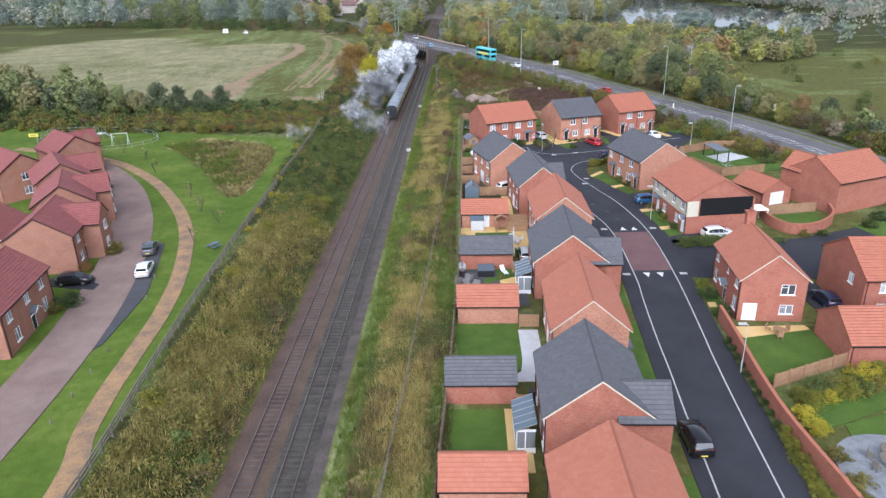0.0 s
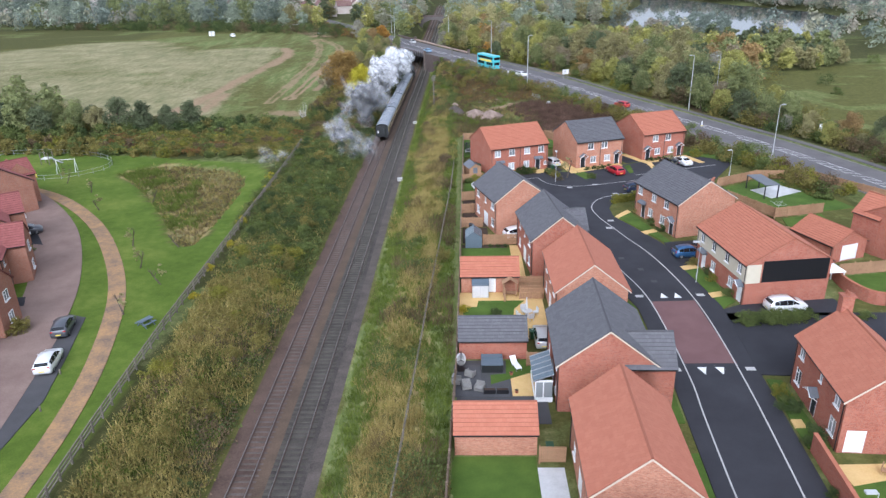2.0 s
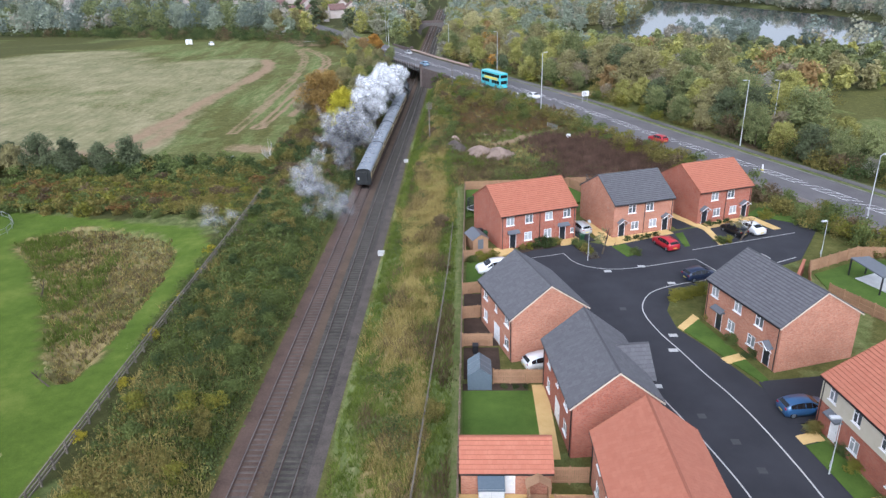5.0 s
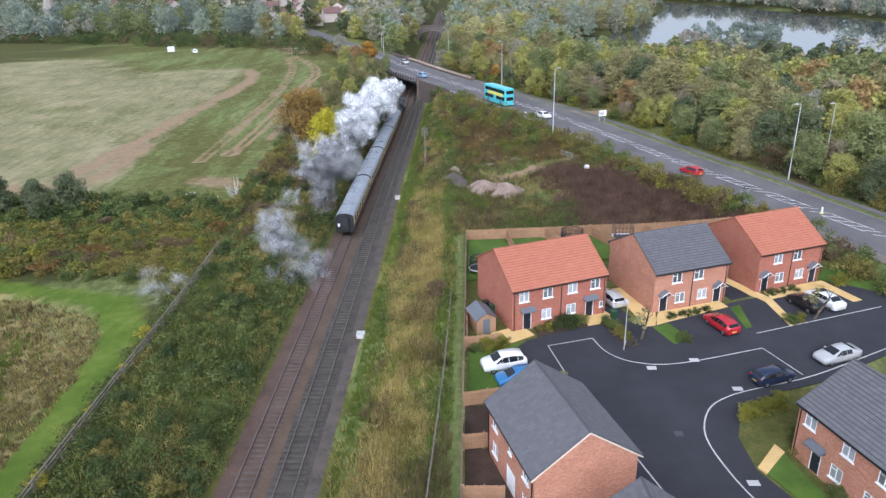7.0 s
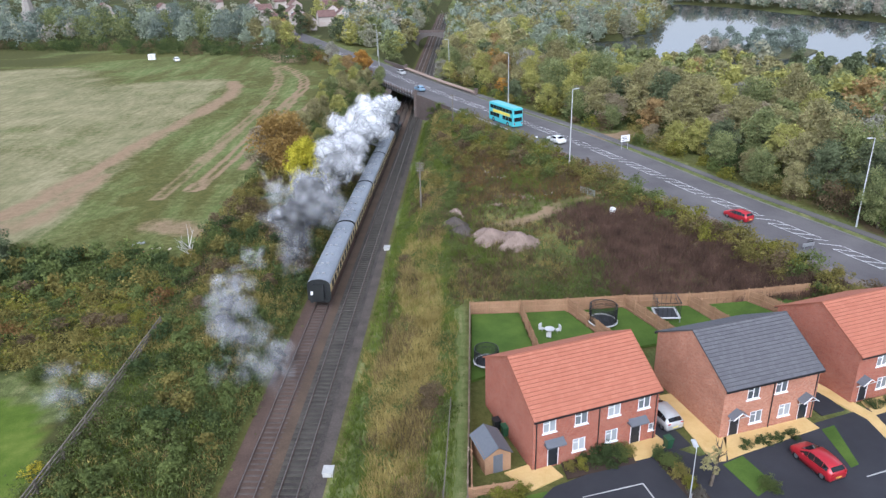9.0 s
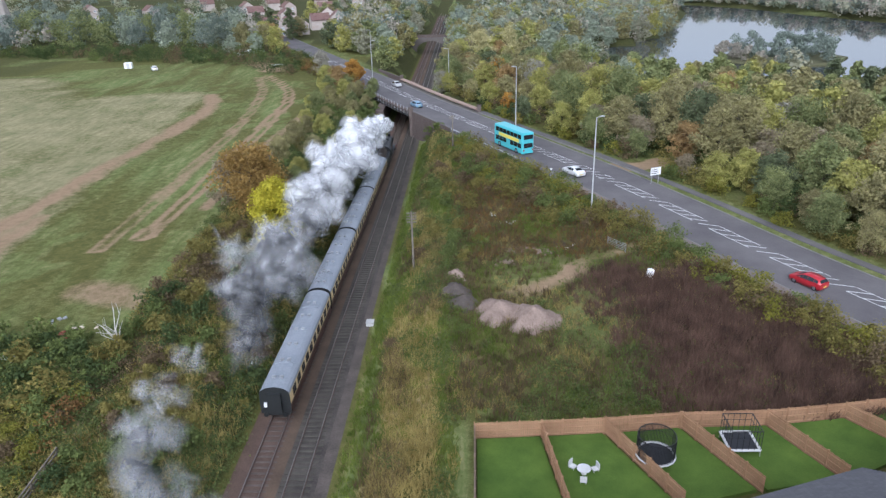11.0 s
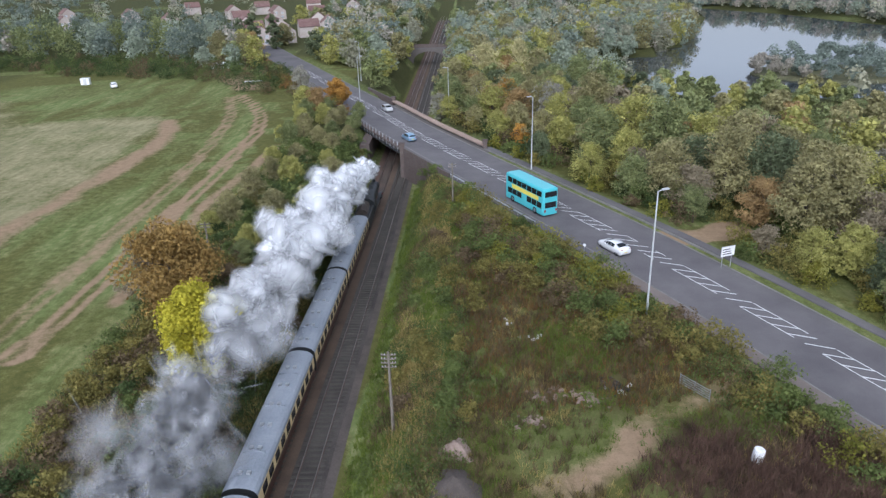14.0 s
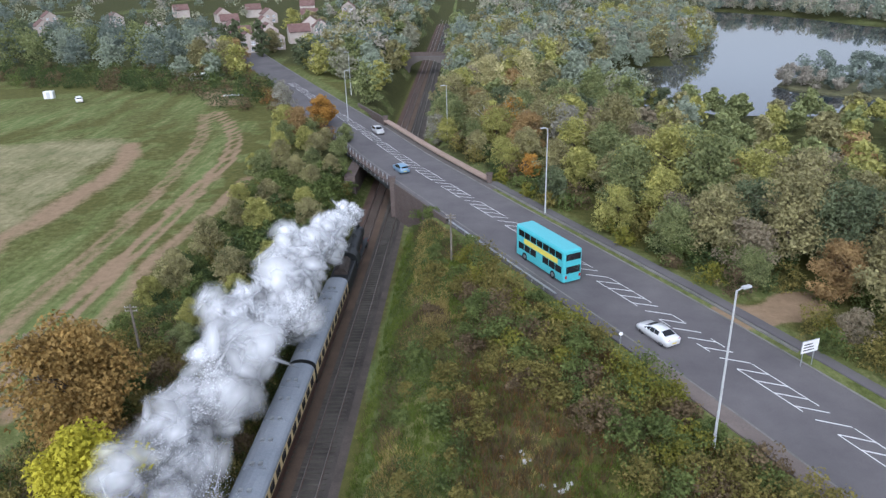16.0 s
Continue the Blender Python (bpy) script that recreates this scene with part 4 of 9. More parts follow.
flat("raised_table", [(37.35, 82.4), (42.35, 82.4), (42.3, 95.8), (37.4, 95.6)], M_TABLE, "red-brown surfaced raised table across the road", "road", 0.098)
for k, (x, y) in enumerate(((38.3, 81.7), (40.0, 81.7), (38.6, 96.5), (40.2, 96.5))):
    d = -1 if k < 2 else 1
    tagged(part("ramp_marking", Geo().poly([(x, y, ZE + 0.1), (x + 0.9, y, ZE + 0.1), (x + 0.45, y + 1.3 * d, ZE + 0.1)][::1 if d > 0 else -1]), M_PAINT, None), "white triangular ramp marking", "road marking", kind="structure")
for x, y in ((36.2, 81.3), (43.3, 81.4), (36.3, 97), (43.4, 97.2), (37.8, 122), (37.0, 119), (34.0, 138.2), (38.5, 139.6), (41.0, 134.6), (33.8, 112.6)):
    tagged(part("tactile_slab", Geo().box(x - 0.45, y - 0.3, ZE, x + 0.45, y + 0.3, ZE + 0.104), M_KERB, None), "pale tactile paving slab", "paving slab", kind="structure")
for x, y in ((39.0, 101), (38.2, 104.5), (33.8, 128), (36.5, 108)):
    tagged(part("manhole_cover", Geo().box(x - 0.35, y - 0.35, ZE, x + 0.35, y + 0.35, ZE + 0.1), M_FOOTWAY, None), "dull iron manhole cover in the tarmac", "manhole cover")

# driveways
for pts in ([(43.4, 106.8), (57.5, 108.6), (56.5, 115.2), (43.4, 113.3)], [(43.8, 80.4), (60, 79.5), (76, 92), (76, 98), (71, 96), (62, 92.5), (56, 92.6), (44.8, 92.6)],
            [(31.8, 147.6), (34.2, 148.6), (31.4, 156), (29.5, 155)], [(46.6, 152.6), (49.0, 153.4), (46.3, 161), (44.3, 160)], [(57.8, 79.5), (60, 62), (56, 62), (54.5, 79.5)], [(44.4, 91.0), (58.5, 92.2), (58.0, 96.0), (46.9, 94.6), (44.9, 93.6)]):
    flat("driveway", pts, M_TARMAC, "black tarmac driveway beside a house", "driveway", 0.105)

# west side: block-paved lane, parking bays, gravel path
WL = smooth_line([(-24.2, 20), (-24.4, 40), (-24.8, 54), (-26.0, 67), (-28.2, 79), (-31.0, 90), (-35.4, 102), (-43.4, 117), (-53.8, 130), (-66, 141)], 5)
tagged(part("block_paved_lane", ribbon(WL, lambda u: 3.0, 0.10, 0.3), M_BLOCK, None), "brown block-paved residential lane curving between houses", "road", kind="structure")
PATHW = smooth_line([(-13.6, 24), (-14.9, 42.3), (-16.4, 48.5), (-17.3, 55.3), (-17.8, 62.4), (-18.5, 71.1), (-20.5, 82.1), (-24.9, 96.2), (-31.5, 109.2), (-40.4, 122.2), (-52, 134), (-64, 141), (-80, 147)], 5)
tagged(part("gravel_path", ribbon(PATHW, lambda u: 1.0, 0.07, 0.12), M_GRAVEL, None), "buff gravel footpath winding across the mown green", "path", kind="structure")
BAY = [(-24.4, 58), (-21.9, 63.6), (-22.0, 69.8), (-22.2, 75.6), (-24.2, 83.9), (-26.2, 91.4), (-29.6, 92.6), (-29.4, 86), (-27.4, 76), (-26.4, 66)]
tagged(part("parking_bay", slab(BAY, 0.8, 1.475), M_FOOTWAY, None), "dark tarmac parking bay beside the lane", "road", kind="structure")
for pts in ([(-29.2, 76.5), (-36.5, 78.0), (-36.0, 80.6), (-29.0, 80.0)], [(-34.5, 93.6), (-40.5, 92.6), (-39.5, 96.2), (-36.0, 96.6)], [(-43, 113), (-49, 114), (-52, 119.5), (-47, 118.5)]):
    tagged(part("driveway", slab(pts, 0.8, 1.50), M_TARMAC, None), "dark tarmac driveway beside a house", "driveway", kind="structure")
for (x, y) in ((-20.6, 62), (-20.4, 58), (-20.2, 54), (-20.0, 50), (-21.6, 74), (-23.0, 80)):
    tagged(solid("bollard", Geo().bar((0, 0, -0.2), (0, 0, 0.55), 0.12), M_OLDWOOD, "short grey timber bollard beside the lane", "bollard", "lane bollards", m=pose(x, y, gz(x, y))))

# ---- houses ----
WIN = {}


def window_meshes(w, h):
    if (w, h) not in WIN:
        f, p, s = Geo(), Geo(), Geo()
        b = 0.07
        f.box(-w / 2, -0.05, 0, w / 2, 0.03, b).box(-w / 2, -0.05, h - b, w / 2, 0.03, h)
        f.box(-w / 2, -0.05, b, -w / 2 + b, 0.03, h - b).box(w / 2 - b, -0.05, b, w / 2, 0.03, h - b)
        if w > 0.8:
            f.box(-0.045, -0.045, b, 0.045, 0.03, h - b)
            f.box(-w / 2 + b, -0.04, h * 0.68, -0.045, 0.02, h * 0.68 + 0.05)
        p.box(-w / 2 + 0.02, -0.015, 0.02, w / 2 - 0.02, 0.005, h - 0.02)
        s.box(-w / 2 - 0.08, -0.16, -0.08, w / 2 + 0.08, 0.02, -0.002)
        WIN[w, h] = f.mesh("window", M_WHITE), p.mesh("pane", M_GLASS), s.mesh("sill", M_WHITE)
    return WIN[w, h]


DOORS = {}


def door_meshes(w, h, mat):
    if (w, h, mat.name) not in DOORS:
        f, p, k = Geo(), Geo(), Geo()
        f.box(-w / 2, -0.06, 0, -w / 2 + 0.07, 0.03, h).box(w / 2 - 0.07, -0.06, 0, w / 2, 0.03, h).box(-w / 2 + 0.07, -0.06, h - 0.07, w / 2 - 0.07, 0.03, h)
        p.box(-w / 2 + 0.07, -0.03, 0.02, w / 2 - 0.07, 0.01, h - 0.07)
        for z in (0.25, 1.0):
            p.box(-w / 2 + 0.2, -0.045, z, w / 2 - 0.2, -0.03, z + 0.6)
        k.box(w / 2 - 0.2, -0.09, 1.0, w / 2 - 0.15, -0.03, 1.12)
        DOORS[w, h, mat.name] = f.mesh("door", M_WHITE), p.mesh("leaf", mat), k.mesh("handle", M_STEEL)
    return DOORS[w, h, mat.name]


def pierced(g, to3, length, z0, z1, holes, reveal=0.1):
    """A wall from u=0 to length with rectangular holes (u0, u1, v0, v1) and their reveals."""
    us = sorted({0.0, length, *(q for h in holes for q in h[:2])})
    vs = sorted({z0, z1, *(q for h in holes for q in h[2:])})
    for a, b in zip(us, us[1:]):
        for c, d in zip(vs, vs[1:]):
            if any(h[0] <= a and b <= h[1] and h[2] <= c and d <= h[3] for h in holes):
                continue
            g.poly([to3(a, c, 0), to3(b, c, 0), to3(b, d, 0), to3(a, d, 0)], [(a, c), (b, c), (b, d), (a, d)])
    for a, b, c, d in holes:
        for p, q in (((a, c), (b, c)), ((b, c), (b, d)), ((b, d), (a, d)), ((a, d), (a, c))):
            g.poly([to3(*p, 0), to3(*q, 0), to3(*q, reveal), to3(*p, reveal)], [(0, 0), (0.1, 0), (0.1, 0.1), (0, 0.1)])
        g.poly([to3(a, c, reveal), to3(b, c, reveal), to3(b, d, reveal), to3(a, d, reveal)], [(0, 0)] * 4)


def roof_geo(W, L, ez, rz, over=0.32, verge=0.12):
    """Both slopes as overlapping courses of tiles."""
    g = Geo()
    for sgn in (-1, 1):
        ex, n = W / 2 + over, 0
        drop = (rz - ez) / (W / 2) * over
        a, b = Vector((sgn * ex, 0, ez - drop + 0.12)), Vector((0, 0, rz + 0.12))
        length = (b - a).length
        n = max(4, int(length / 0.34))
        up = (b - a).normalized()
        nrm = Vector((up.z * sgn, 0, abs(up.x)))
        y0, y1 = -L / 2 - verge, L / 2 + verge
        prof = []
        for k in range(n):
            prof.append((a + up * (length * k / n) - nrm * 0.02, k * 0.34))
            prof.append((a + up * (length * k / n) + nrm * 0.045, k * 0.34))
        prof.append((b, n * 0.34))
        i = len(g.v)
        for p, v in prof:
            g.v += [(p.x, y0, p.z), (p.x, y1, p.z)]
        for k in range(len(prof) - 1):
            q = [i + 2 * k, i + 2 * k + 1, i + 2 * k + 3, i + 2 * k + 2]
            v0, v1 = prof[k][1], prof[k + 1][1]
            uv = [(0, v0), (L + 0.24, v0), (L + 0.24, v1), (0, v1)]
            g.f.append(tuple(q if sgn > 0 else q[::-1]))
            g.uv.append(uv if sgn > 0 else uv[::-1])
        # underside and verge edges
        u = [(a.x, y0, a.z - 0.1), (0, y0, b.z - 0.1), (0, y1, b.z - 0.1), (a.x, y1, a.z - 0.1)]
        g.poly(u)
        for y in (y0, y1):
            g.poly([(a.x, y, a.z - 0.1), (a.x, y, a.z + 0.05), (0, y, b.z + 0.03), (0, y, b.z - 0.1)])
    return g


def house(name, label, x, y, yaw, W, L, ez, rz, wall, roof, holes, z=ZE, group="", canopies=(), trim=None, pipes=((-1, -1), (-1, 1)), wing=None, ridge_light=True):
    """A gabled house with its ridge along its own y. holes: (face, centre, sill, width, height, kind)."""
    t = thing(name, label, "house" if "garage" not in name else "garage", pose(x, y, z, 0, 0, yaw), group)
    faces = {"S": (lambda u, v, d: (u - W / 2, -L / 2 + d, v), W), "N": (lambda u, v, d: (W / 2 - u, L / 2 - d, v), W),
             "W": (lambda u, v, d: (-W / 2 + d, L / 2 - u, v), L), "E": (lambda u, v, d: (W / 2 - d, u - L / 2, v), L)}
    turn = {"S": 0, "N": 180, "W": -90, "E": 90}
    g = Geo()
    for f, (to3, length) in faces.items():
        hs = [(length / 2 + c - w / 2, length / 2 + c + w / 2, s, s + h) for ff, c, s, w, h, k in holes if ff == f]
        pierced(g, to3, length, -0.4, ez, hs)
        if f in "SN":
            a, b, c = to3(0, ez, 0), to3(length, ez, 0), to3(length / 2, rz, 0)
            g.poly([a, b, c], [(0, ez), (length, ez), (length / 2, rz)])
    part("wall", g, wall, t)
    part("roof", roof_geo(W, L, ez, rz), roof, t)
    part("ridge", Geo().tube((0, -L / 2 - 0.12, rz + 0.07), (0, L / 2 + 0.12, rz + 0.07), 0.10, 0.10, 10), roof, t)
    for f, c, s, w, h, k in holes:
        to3, length = faces[f]
        m = Matrix.Translation(to3(length / 2 + c, s, 0.06)) @ pose(0, 0, 0, 0, 0, turn[f])
        if k == "win":
            a, b, d = window_meshes(w, h)
            o = part("window", a, None, t)
            o.matrix_basis = m
            part("pane", b, None, o)
            part("sill", d, None, o)
        else:
            a, b, d = door_meshes(w, h, {"door": M_DOOR, "white": M_WHITE, "garage": M_BLACK}[k])
            o = part("door", a, None, t)
            o.matrix_basis = m
            part("leaf", b, None, o)
            part("handle", d, None, o)
    # white verge trim, gutters and downpipes
    if trim:
        for y0 in (-L / 2 - 0.155, L / 2 + 0.155):
            for sgn in (-1, 1):
                ov = 0.32
                drop = (rz - ez) / (W / 2) * ov
                part("verge_trim", Geo().bar((sgn * (W / 2 + ov), y0, ez - drop - 0.02), (0, y0, rz + 0.0), 0.05, 0.11), trim, t)
    for sgn in (-1, 1):
        part("gutter", Geo().box(sgn * (W / 2 + 0.3) - 0.06, -L / 2 - 0.1, ez - 0.24, sgn * (W / 2 + 0.3) + 0.06, L / 2 + 0.1, ez - 0.14), M_BLACK, t)
    for sx, sy in pipes:
        part("downpipe", Geo().tube((sx * (W / 2 + 0.06), sy * (L / 2 - 0.25), -0.2), (sx * (W / 2 + 0.06), sy * (L / 2 - 0.25), ez - 0.15), 0.045, n=6), M_BLACK, t)
    for f, c, kind in canopies:
        to3, length = faces[f]
        m = Matrix.Translation(to3(length / 2 + c, 0, 0)) @ pose(0, 0, 0, 0, 0, turn[f])
        o = Geo()
        if kind == "gable":
            o.poly([m @ Vector(p) for p in ((-0.8, -0.75, 2.3), (0, -0.75, 2.85), (0, 0.02, 2.85), (-0.8, 0.02, 2.3))])
            o.poly([m @ Vector(p) for p in ((0, -0.75, 2.85), (0.8, -0.75, 2.3), (0.8, 0.02, 2.3), (0, 0.02, 2.85))])
            o.poly([m @ Vector(p) for p in ((-0.8, -0.75, 2.22), (0, -0.75, 2.77), (0, 0.02, 2.77), (-0.8, 0.02, 2.22))][::-1])
            o.poly([m @ Vector(p) for p in ((0, -0.75, 2.77), (0.8, -0.75, 2.22), (0.8, 0.02, 2.22), (0, 0.02, 2.77))][::-1])
            c2 = part("canopy", o, M_LEAD, t, "grey pitched door canopy")
            for sx in (-1, 1):
                part("bracket", Geo().bar(m @ Vector((sx * 0.78, -0.76, 2.24)), m @ Vector((0, -0.76, 2.8)), 0.1, 0.06).bar(m @ Vector((sx * 0.62, 0, 1.7)), m @ Vector((sx * 0.62, -0.62, 2.28)), 0.07), M_WHITE, c2)
        else:
            o.box(-0.85, -0.65, 2.3, 0.85, 0.0, 2.42, m)
            o.poly([m @ Vector(p) for p in ((-0.85, -0.65, 2.42), (0.85, -0.65, 2.42), (0.85, -0.02, 2.72), (-0.85, -0.02, 2.72))])
            part("canopy", o, M_LEAD, t, "grey lean-to door canopy")
    if wing:
        side, c, wl, ww, wez, wrz = wing
        s = -1 if side == "W" else 1
        # a cross wing whose ridge runs across the house
        m = pose(s * (W / 2 + wl / 2 - 1.3), c, 0, 0, 0, 90)
        wg = Geo()
        ll = wl + 2.6
        for to3, length in ((lambda u, v, d: m @ Vector((-ww / 2 + d, ll / 2 - u, v)), ll), (lambda u, v, d: m @ Vector((ww / 2 - d, u - ll / 2, v)), ll),
                            (lambda u, v, d: m @ Vector((u - ww / 2, -ll / 2 + d, v)), ww), (lambda u, v, d: m @ Vector((ww / 2 - u, ll / 2 - d, v)), ww)):
            pierced(wg, to3, length, -0.4, wez, [])
            if length == ww:
                wg.poly([to3(0, wez, 0), to3(length, wez, 0), to3(length / 2, wrz, 0)], [(0, wez), (length, wez), (length / 2, wrz)])
        part("wing_wall", wg, wall, t)
        rg = roof_geo(ww, ll, wez, wrz)
        rg.v = [tuple(m @ Vector(p)) for p in rg.v]
        part("wing_roof", rg, roof, t)
        a, b = m @ Vector((0, -ll / 2 - 0.1, wrz + 0.13)), m @ Vector((0, ll / 2 + 0.1, wrz + 0.13))
        part("wing_ridge", Geo().tube(a, b, 0.1, 0.1, 8), roof, t)
        for k in (-1, 1):
            a, b = m @ Vector((k * (ww / 2 + 0.3), -ll / 2, wez - 0.2)), m @ Vector((k * (ww / 2 + 0.3), ll / 2, wez - 0.2))
            part("wing_gutter", Geo().bar(a, b, 0.11), M_BLACK, t)
        if wl > 2.0:
            for zz in (0.9, 3.4):
                a, b, d = window_meshes(1.15, 1.15)
                o = part("window", a, None, t)
                o.matrix_basis = Matrix.Translation((s * (W / 2 + wl + 0.03), c, zz)) @ pose(0, 0, 0, 0, 0, 90 * s)
                part("pane", b, None, o)
                part("sill", d, None, o)
    return t


E5, R5 = 5.0, 7.8
ROW = "detached houses along the railway"
west = [("W", 3.2, 0.9, 1.15, 1.15, "win"), ("W", 0.4, 0.05, 1.7, 2.1, "white"), ("W", -3.0, 0.9, 1.15, 1.15, "win"), ("W", 3.2, 3.4, 1.15, 1.15, "win"), ("W", 0.2, 3.5, 0.6, 1.0, "win"), ("W", -3.0, 3.4, 1.15, 1.15, "win")]
east = [("E", -3.0, 0.9, 1.15, 1.2, "win"), ("E", 0.0, 0.05, 1.0, 2.1, "door"), ("E", 3.0, 0.9, 1.15, 1.2, "win"), ("E", -3.0, 3.4, 1.15, 1.15, "win"), ("E", 3.0, 3.4, 1.15, 1.15, "win")]
both = west + east
house("house", "red-brick detached house with a red tiled gabled roof", 25.8, 35.6, 0, 8.2, 10.0, E5, R5, M_BRICK, M_RED, both, group=ROW, trim=M_RED)
house("house", "red-brick house with a dark grey tiled roof and side wing", 26.2, 49.95, -1.2, 8.1, 9.5, 4.9, 8.05, M_BRICK, M_GREY, both, group=ROW, trim=M_LINTEL, wing=("E", -2.6, 1.5, 4.6, 4.7, 6.6))
house("house", "orange-brick house with a red tiled roof, white verge trim", 27.95, 64.6, -1.5, 7.1, 10.95, 4.7, 7.7, M_BRICK2, M_RED, both, group=ROW, trim=M_LINTEL, canopies=(("E", 0.0, "flat"), ("E", -4.2, "flat")))
house("house", "red-brick house with a dark grey tiled roof and side wing", 28.3, 79.8, -1.4, 8.25, 10.2, 4.85, 8.05, M_BRICK, M_GREY, both, group=ROW, trim=M_LINTEL, wing=("E", -2.8, 1.6, 4.6, 4.7, 6.7))
house("house", "orange-brick house with a red tiled roof, white verge trim", 29.2, 94.2, 0.5, 7.3, 10.95, 4.95, 7.85, M_BRICK2, M_RED, both, group=ROW, trim=M_LINTEL, canopies=(("E", 0.0, "flat"),))
house("house", "red-brick house with a dark grey tiled roof and side wing", 27.3, 108.2, 6, 7.0, 10.6, E5, R5, M_BRICK, M_GREY, both, group=ROW, trim=M_LINTEL, wing=("E", 0.6, 0.8, 4.4, 4.7, 6.6))
house("house", "orange-brick house with a dark grey tiled gabled roof", 22.9, 122.6, 17.8, 7.9, 9.35, E5, R5, M_BRICK2, M_GREY, both, group=ROW, trim=M_LINTEL, canopies=())

semi = [("W", c, 3.4, 1.15, 1.2, "win") for c in (-4.3, -1.5, 1.5, 4.3)] + [("W", c, 0.9, 1.15, 1.2, "win") for c in (-1.6, 1.4)] + [("W", 3.7, 0.05, 1.0, 2.1, "door"), ("W", -3.9, 0.05, 1.0, 2.1, "door"), ("W", 5.2, 1.0, 0.5, 0.7, "win")]
semi2 = [("W", c, 3.4, 1.2, 1.2, "win") for c in (-1.9, 0.9)] + [("W", c, 0.9, 1.2, 1.2, "win") for c in (-1.3, 1.6)] + [("W", -3.4, 0.05, 1.0, 2.1, "door"), ("W", 3.6, 0.05, 1.0, 2.1, "door")]
back = [("E", c, 3.4, 1.1, 1.1, "win") for c in (-3, 3)] + [("E", c, 0.05, 1.7, 2.1, "white") for c in (-3, 3)]
END = "semi-detached houses at the turning head"
house("house", "red-brick semi-detached pair with a bright red tiled roof", 24.4, 152.0, 111.3, 9.6, 11.4, E5, R5, M_BRICK, M_RED, semi + back, group=END, canopies=(("W", 3.7, "flat"), ("W", -3.9, "flat")), pipes=((-1, -1), (-1, 1), (-1, -0.02)))
house("house", "orange-brick semi-detached pair with a dark grey tiled roof", 39.6, 155.6, 109, 9.8, 9.5, E5, R5, M_BRICK2, M_GREY, semi2 + back, group=END, canopies=(("W", 3.6, "gable"), ("W", -3.4, "gable")), pipes=((-1, -0.02), (-1, -1)))
house("house", "red-brick semi-detached pair with a bright red tiled roof", 52.5, 160.6, 110.4, 9.8, 9.2, E5, R5, M_BRICK, M_RED, semi2 + back, group=END, canopies=(("W", 3.4, "gable"), ("W", -3.6, "gable")), pipes=((-1, -0.02), (-1, -1)))

OPP = "houses across the estate road"
r1 = [("W", c, 3.4, 1.15, 1.2, "win") for c in (2.6, -0.6, -4.3)] + [("W", 1.9, 0.9, 1.15, 1.2, "win"), ("W", -1.2, 0.9, 1.15, 1.2, "win"), ("W", 4.2, 0.05, 1.0, 2.1, "door"), ("W", -3.2, 0.05, 1.0, 2.1, "door")]
house("house", "orange-brick semi-detached pair with a dark grey tiled roof", 48.0, 121.6, 17.6, 8.9, 11.2, E5, R5, M_BRICK2, M_GREY, r1 + back, group=OPP, trim=M_LINTEL, canopies=(("W", 4.2, "gable"), ("W", -3.2, "flat")))
r2 = [("W", c, 3.35, 1.0, 1.2, "win") for c in (4.6, 1.6, -1.7, -4.7)] + [("W", 3.0, 0.9, 1.1, 1.2, "win"), ("W", -1.4, 0.9, 1.1, 1.2, "win"), ("W", 5.2, 0.05, 1.0, 2.1, "white"), ("W", -3.9, 0.05, 1.0, 2.1, "white")]
h2 = house("house", "semi-detached pair with cream rendered upper front and red roof", 51.3, 101.4, 7.5, 9.8, 12.4, E5, R5, M_BRICK, M_RED, r2 + back, group=OPP, canopies=(("W", 5.2, "gable"), ("W", -3.9, "flat")))
cream = Geo()
cream.box(-4.94, -6.2, 2.7, -4.89, 6.2, 3.26).box(-4.94, -6.2, 4.56, -4.89, 6.2, 4.95)
for y0c, y1c in ((-6.2, -5.1), (-4.1, -2.1), (-1.1, 1.2), (2.2, 4.2), (5.2, 6.2)):
    cream.box(-4.94, y0c, 3.26, -4.89, y1c, 4.56)
cream.box(-4.93, -6.24, 2.7, -3.3, -6.2, 4.95)
part("render_panel", cream, M_CREAM, h2, "cream rendered upper wall")
part("cladding_panel", Geo().box(-3.1, -6.26, 2.75, 4.6, -6.21, 5.3), M_SOLAR, h2, "large black panel on the gable wall")
r3 = [("W", c, 3.4, 1.0, 1.2, "win") for c in (3.6, -3.6)] + [("W", 0.4, 3.6, 0.5, 0.9, "win")] + [("W", c, 0.8, 1.1, 1.5, "win") for c in (3.6, -3.6)] + [("W", 0.0, 0.05, 1.0, 2.1, "door"), ("S", 1.5, 3.2, 1.5, 1.2, "win"), ("S", 1.6, 0.9, 1.4, 1.1, "win"), ("S", -2.2, 0.05, 1.5, 2.1, "white")]
h3 = house("house", "red-brick detached house with a red roof and brick chimney", 49.2, 74.0, -3.4, 6.85, 10.05, E5, R5, M_BRICK, M_RED, r3, group=OPP, trim=M_LINTEL, canopies=(("W", 0.0, "gable"),))
ch = part("chimney", Geo().box(-0.5, 4.6, 6.6, 0.5, 5.4, 9.0).box(-0.6, 4.5, 9.0, 0.6, 5.5, 9.15), M_BRICK, h3, "red brick chimney stack")
for yy in (4.8, 5.2):
    part("chimney_pot", Geo().tube((0, yy, 9.15), (0, yy, 9.5), 0.13, 0.1, 8), M_RED, ch)
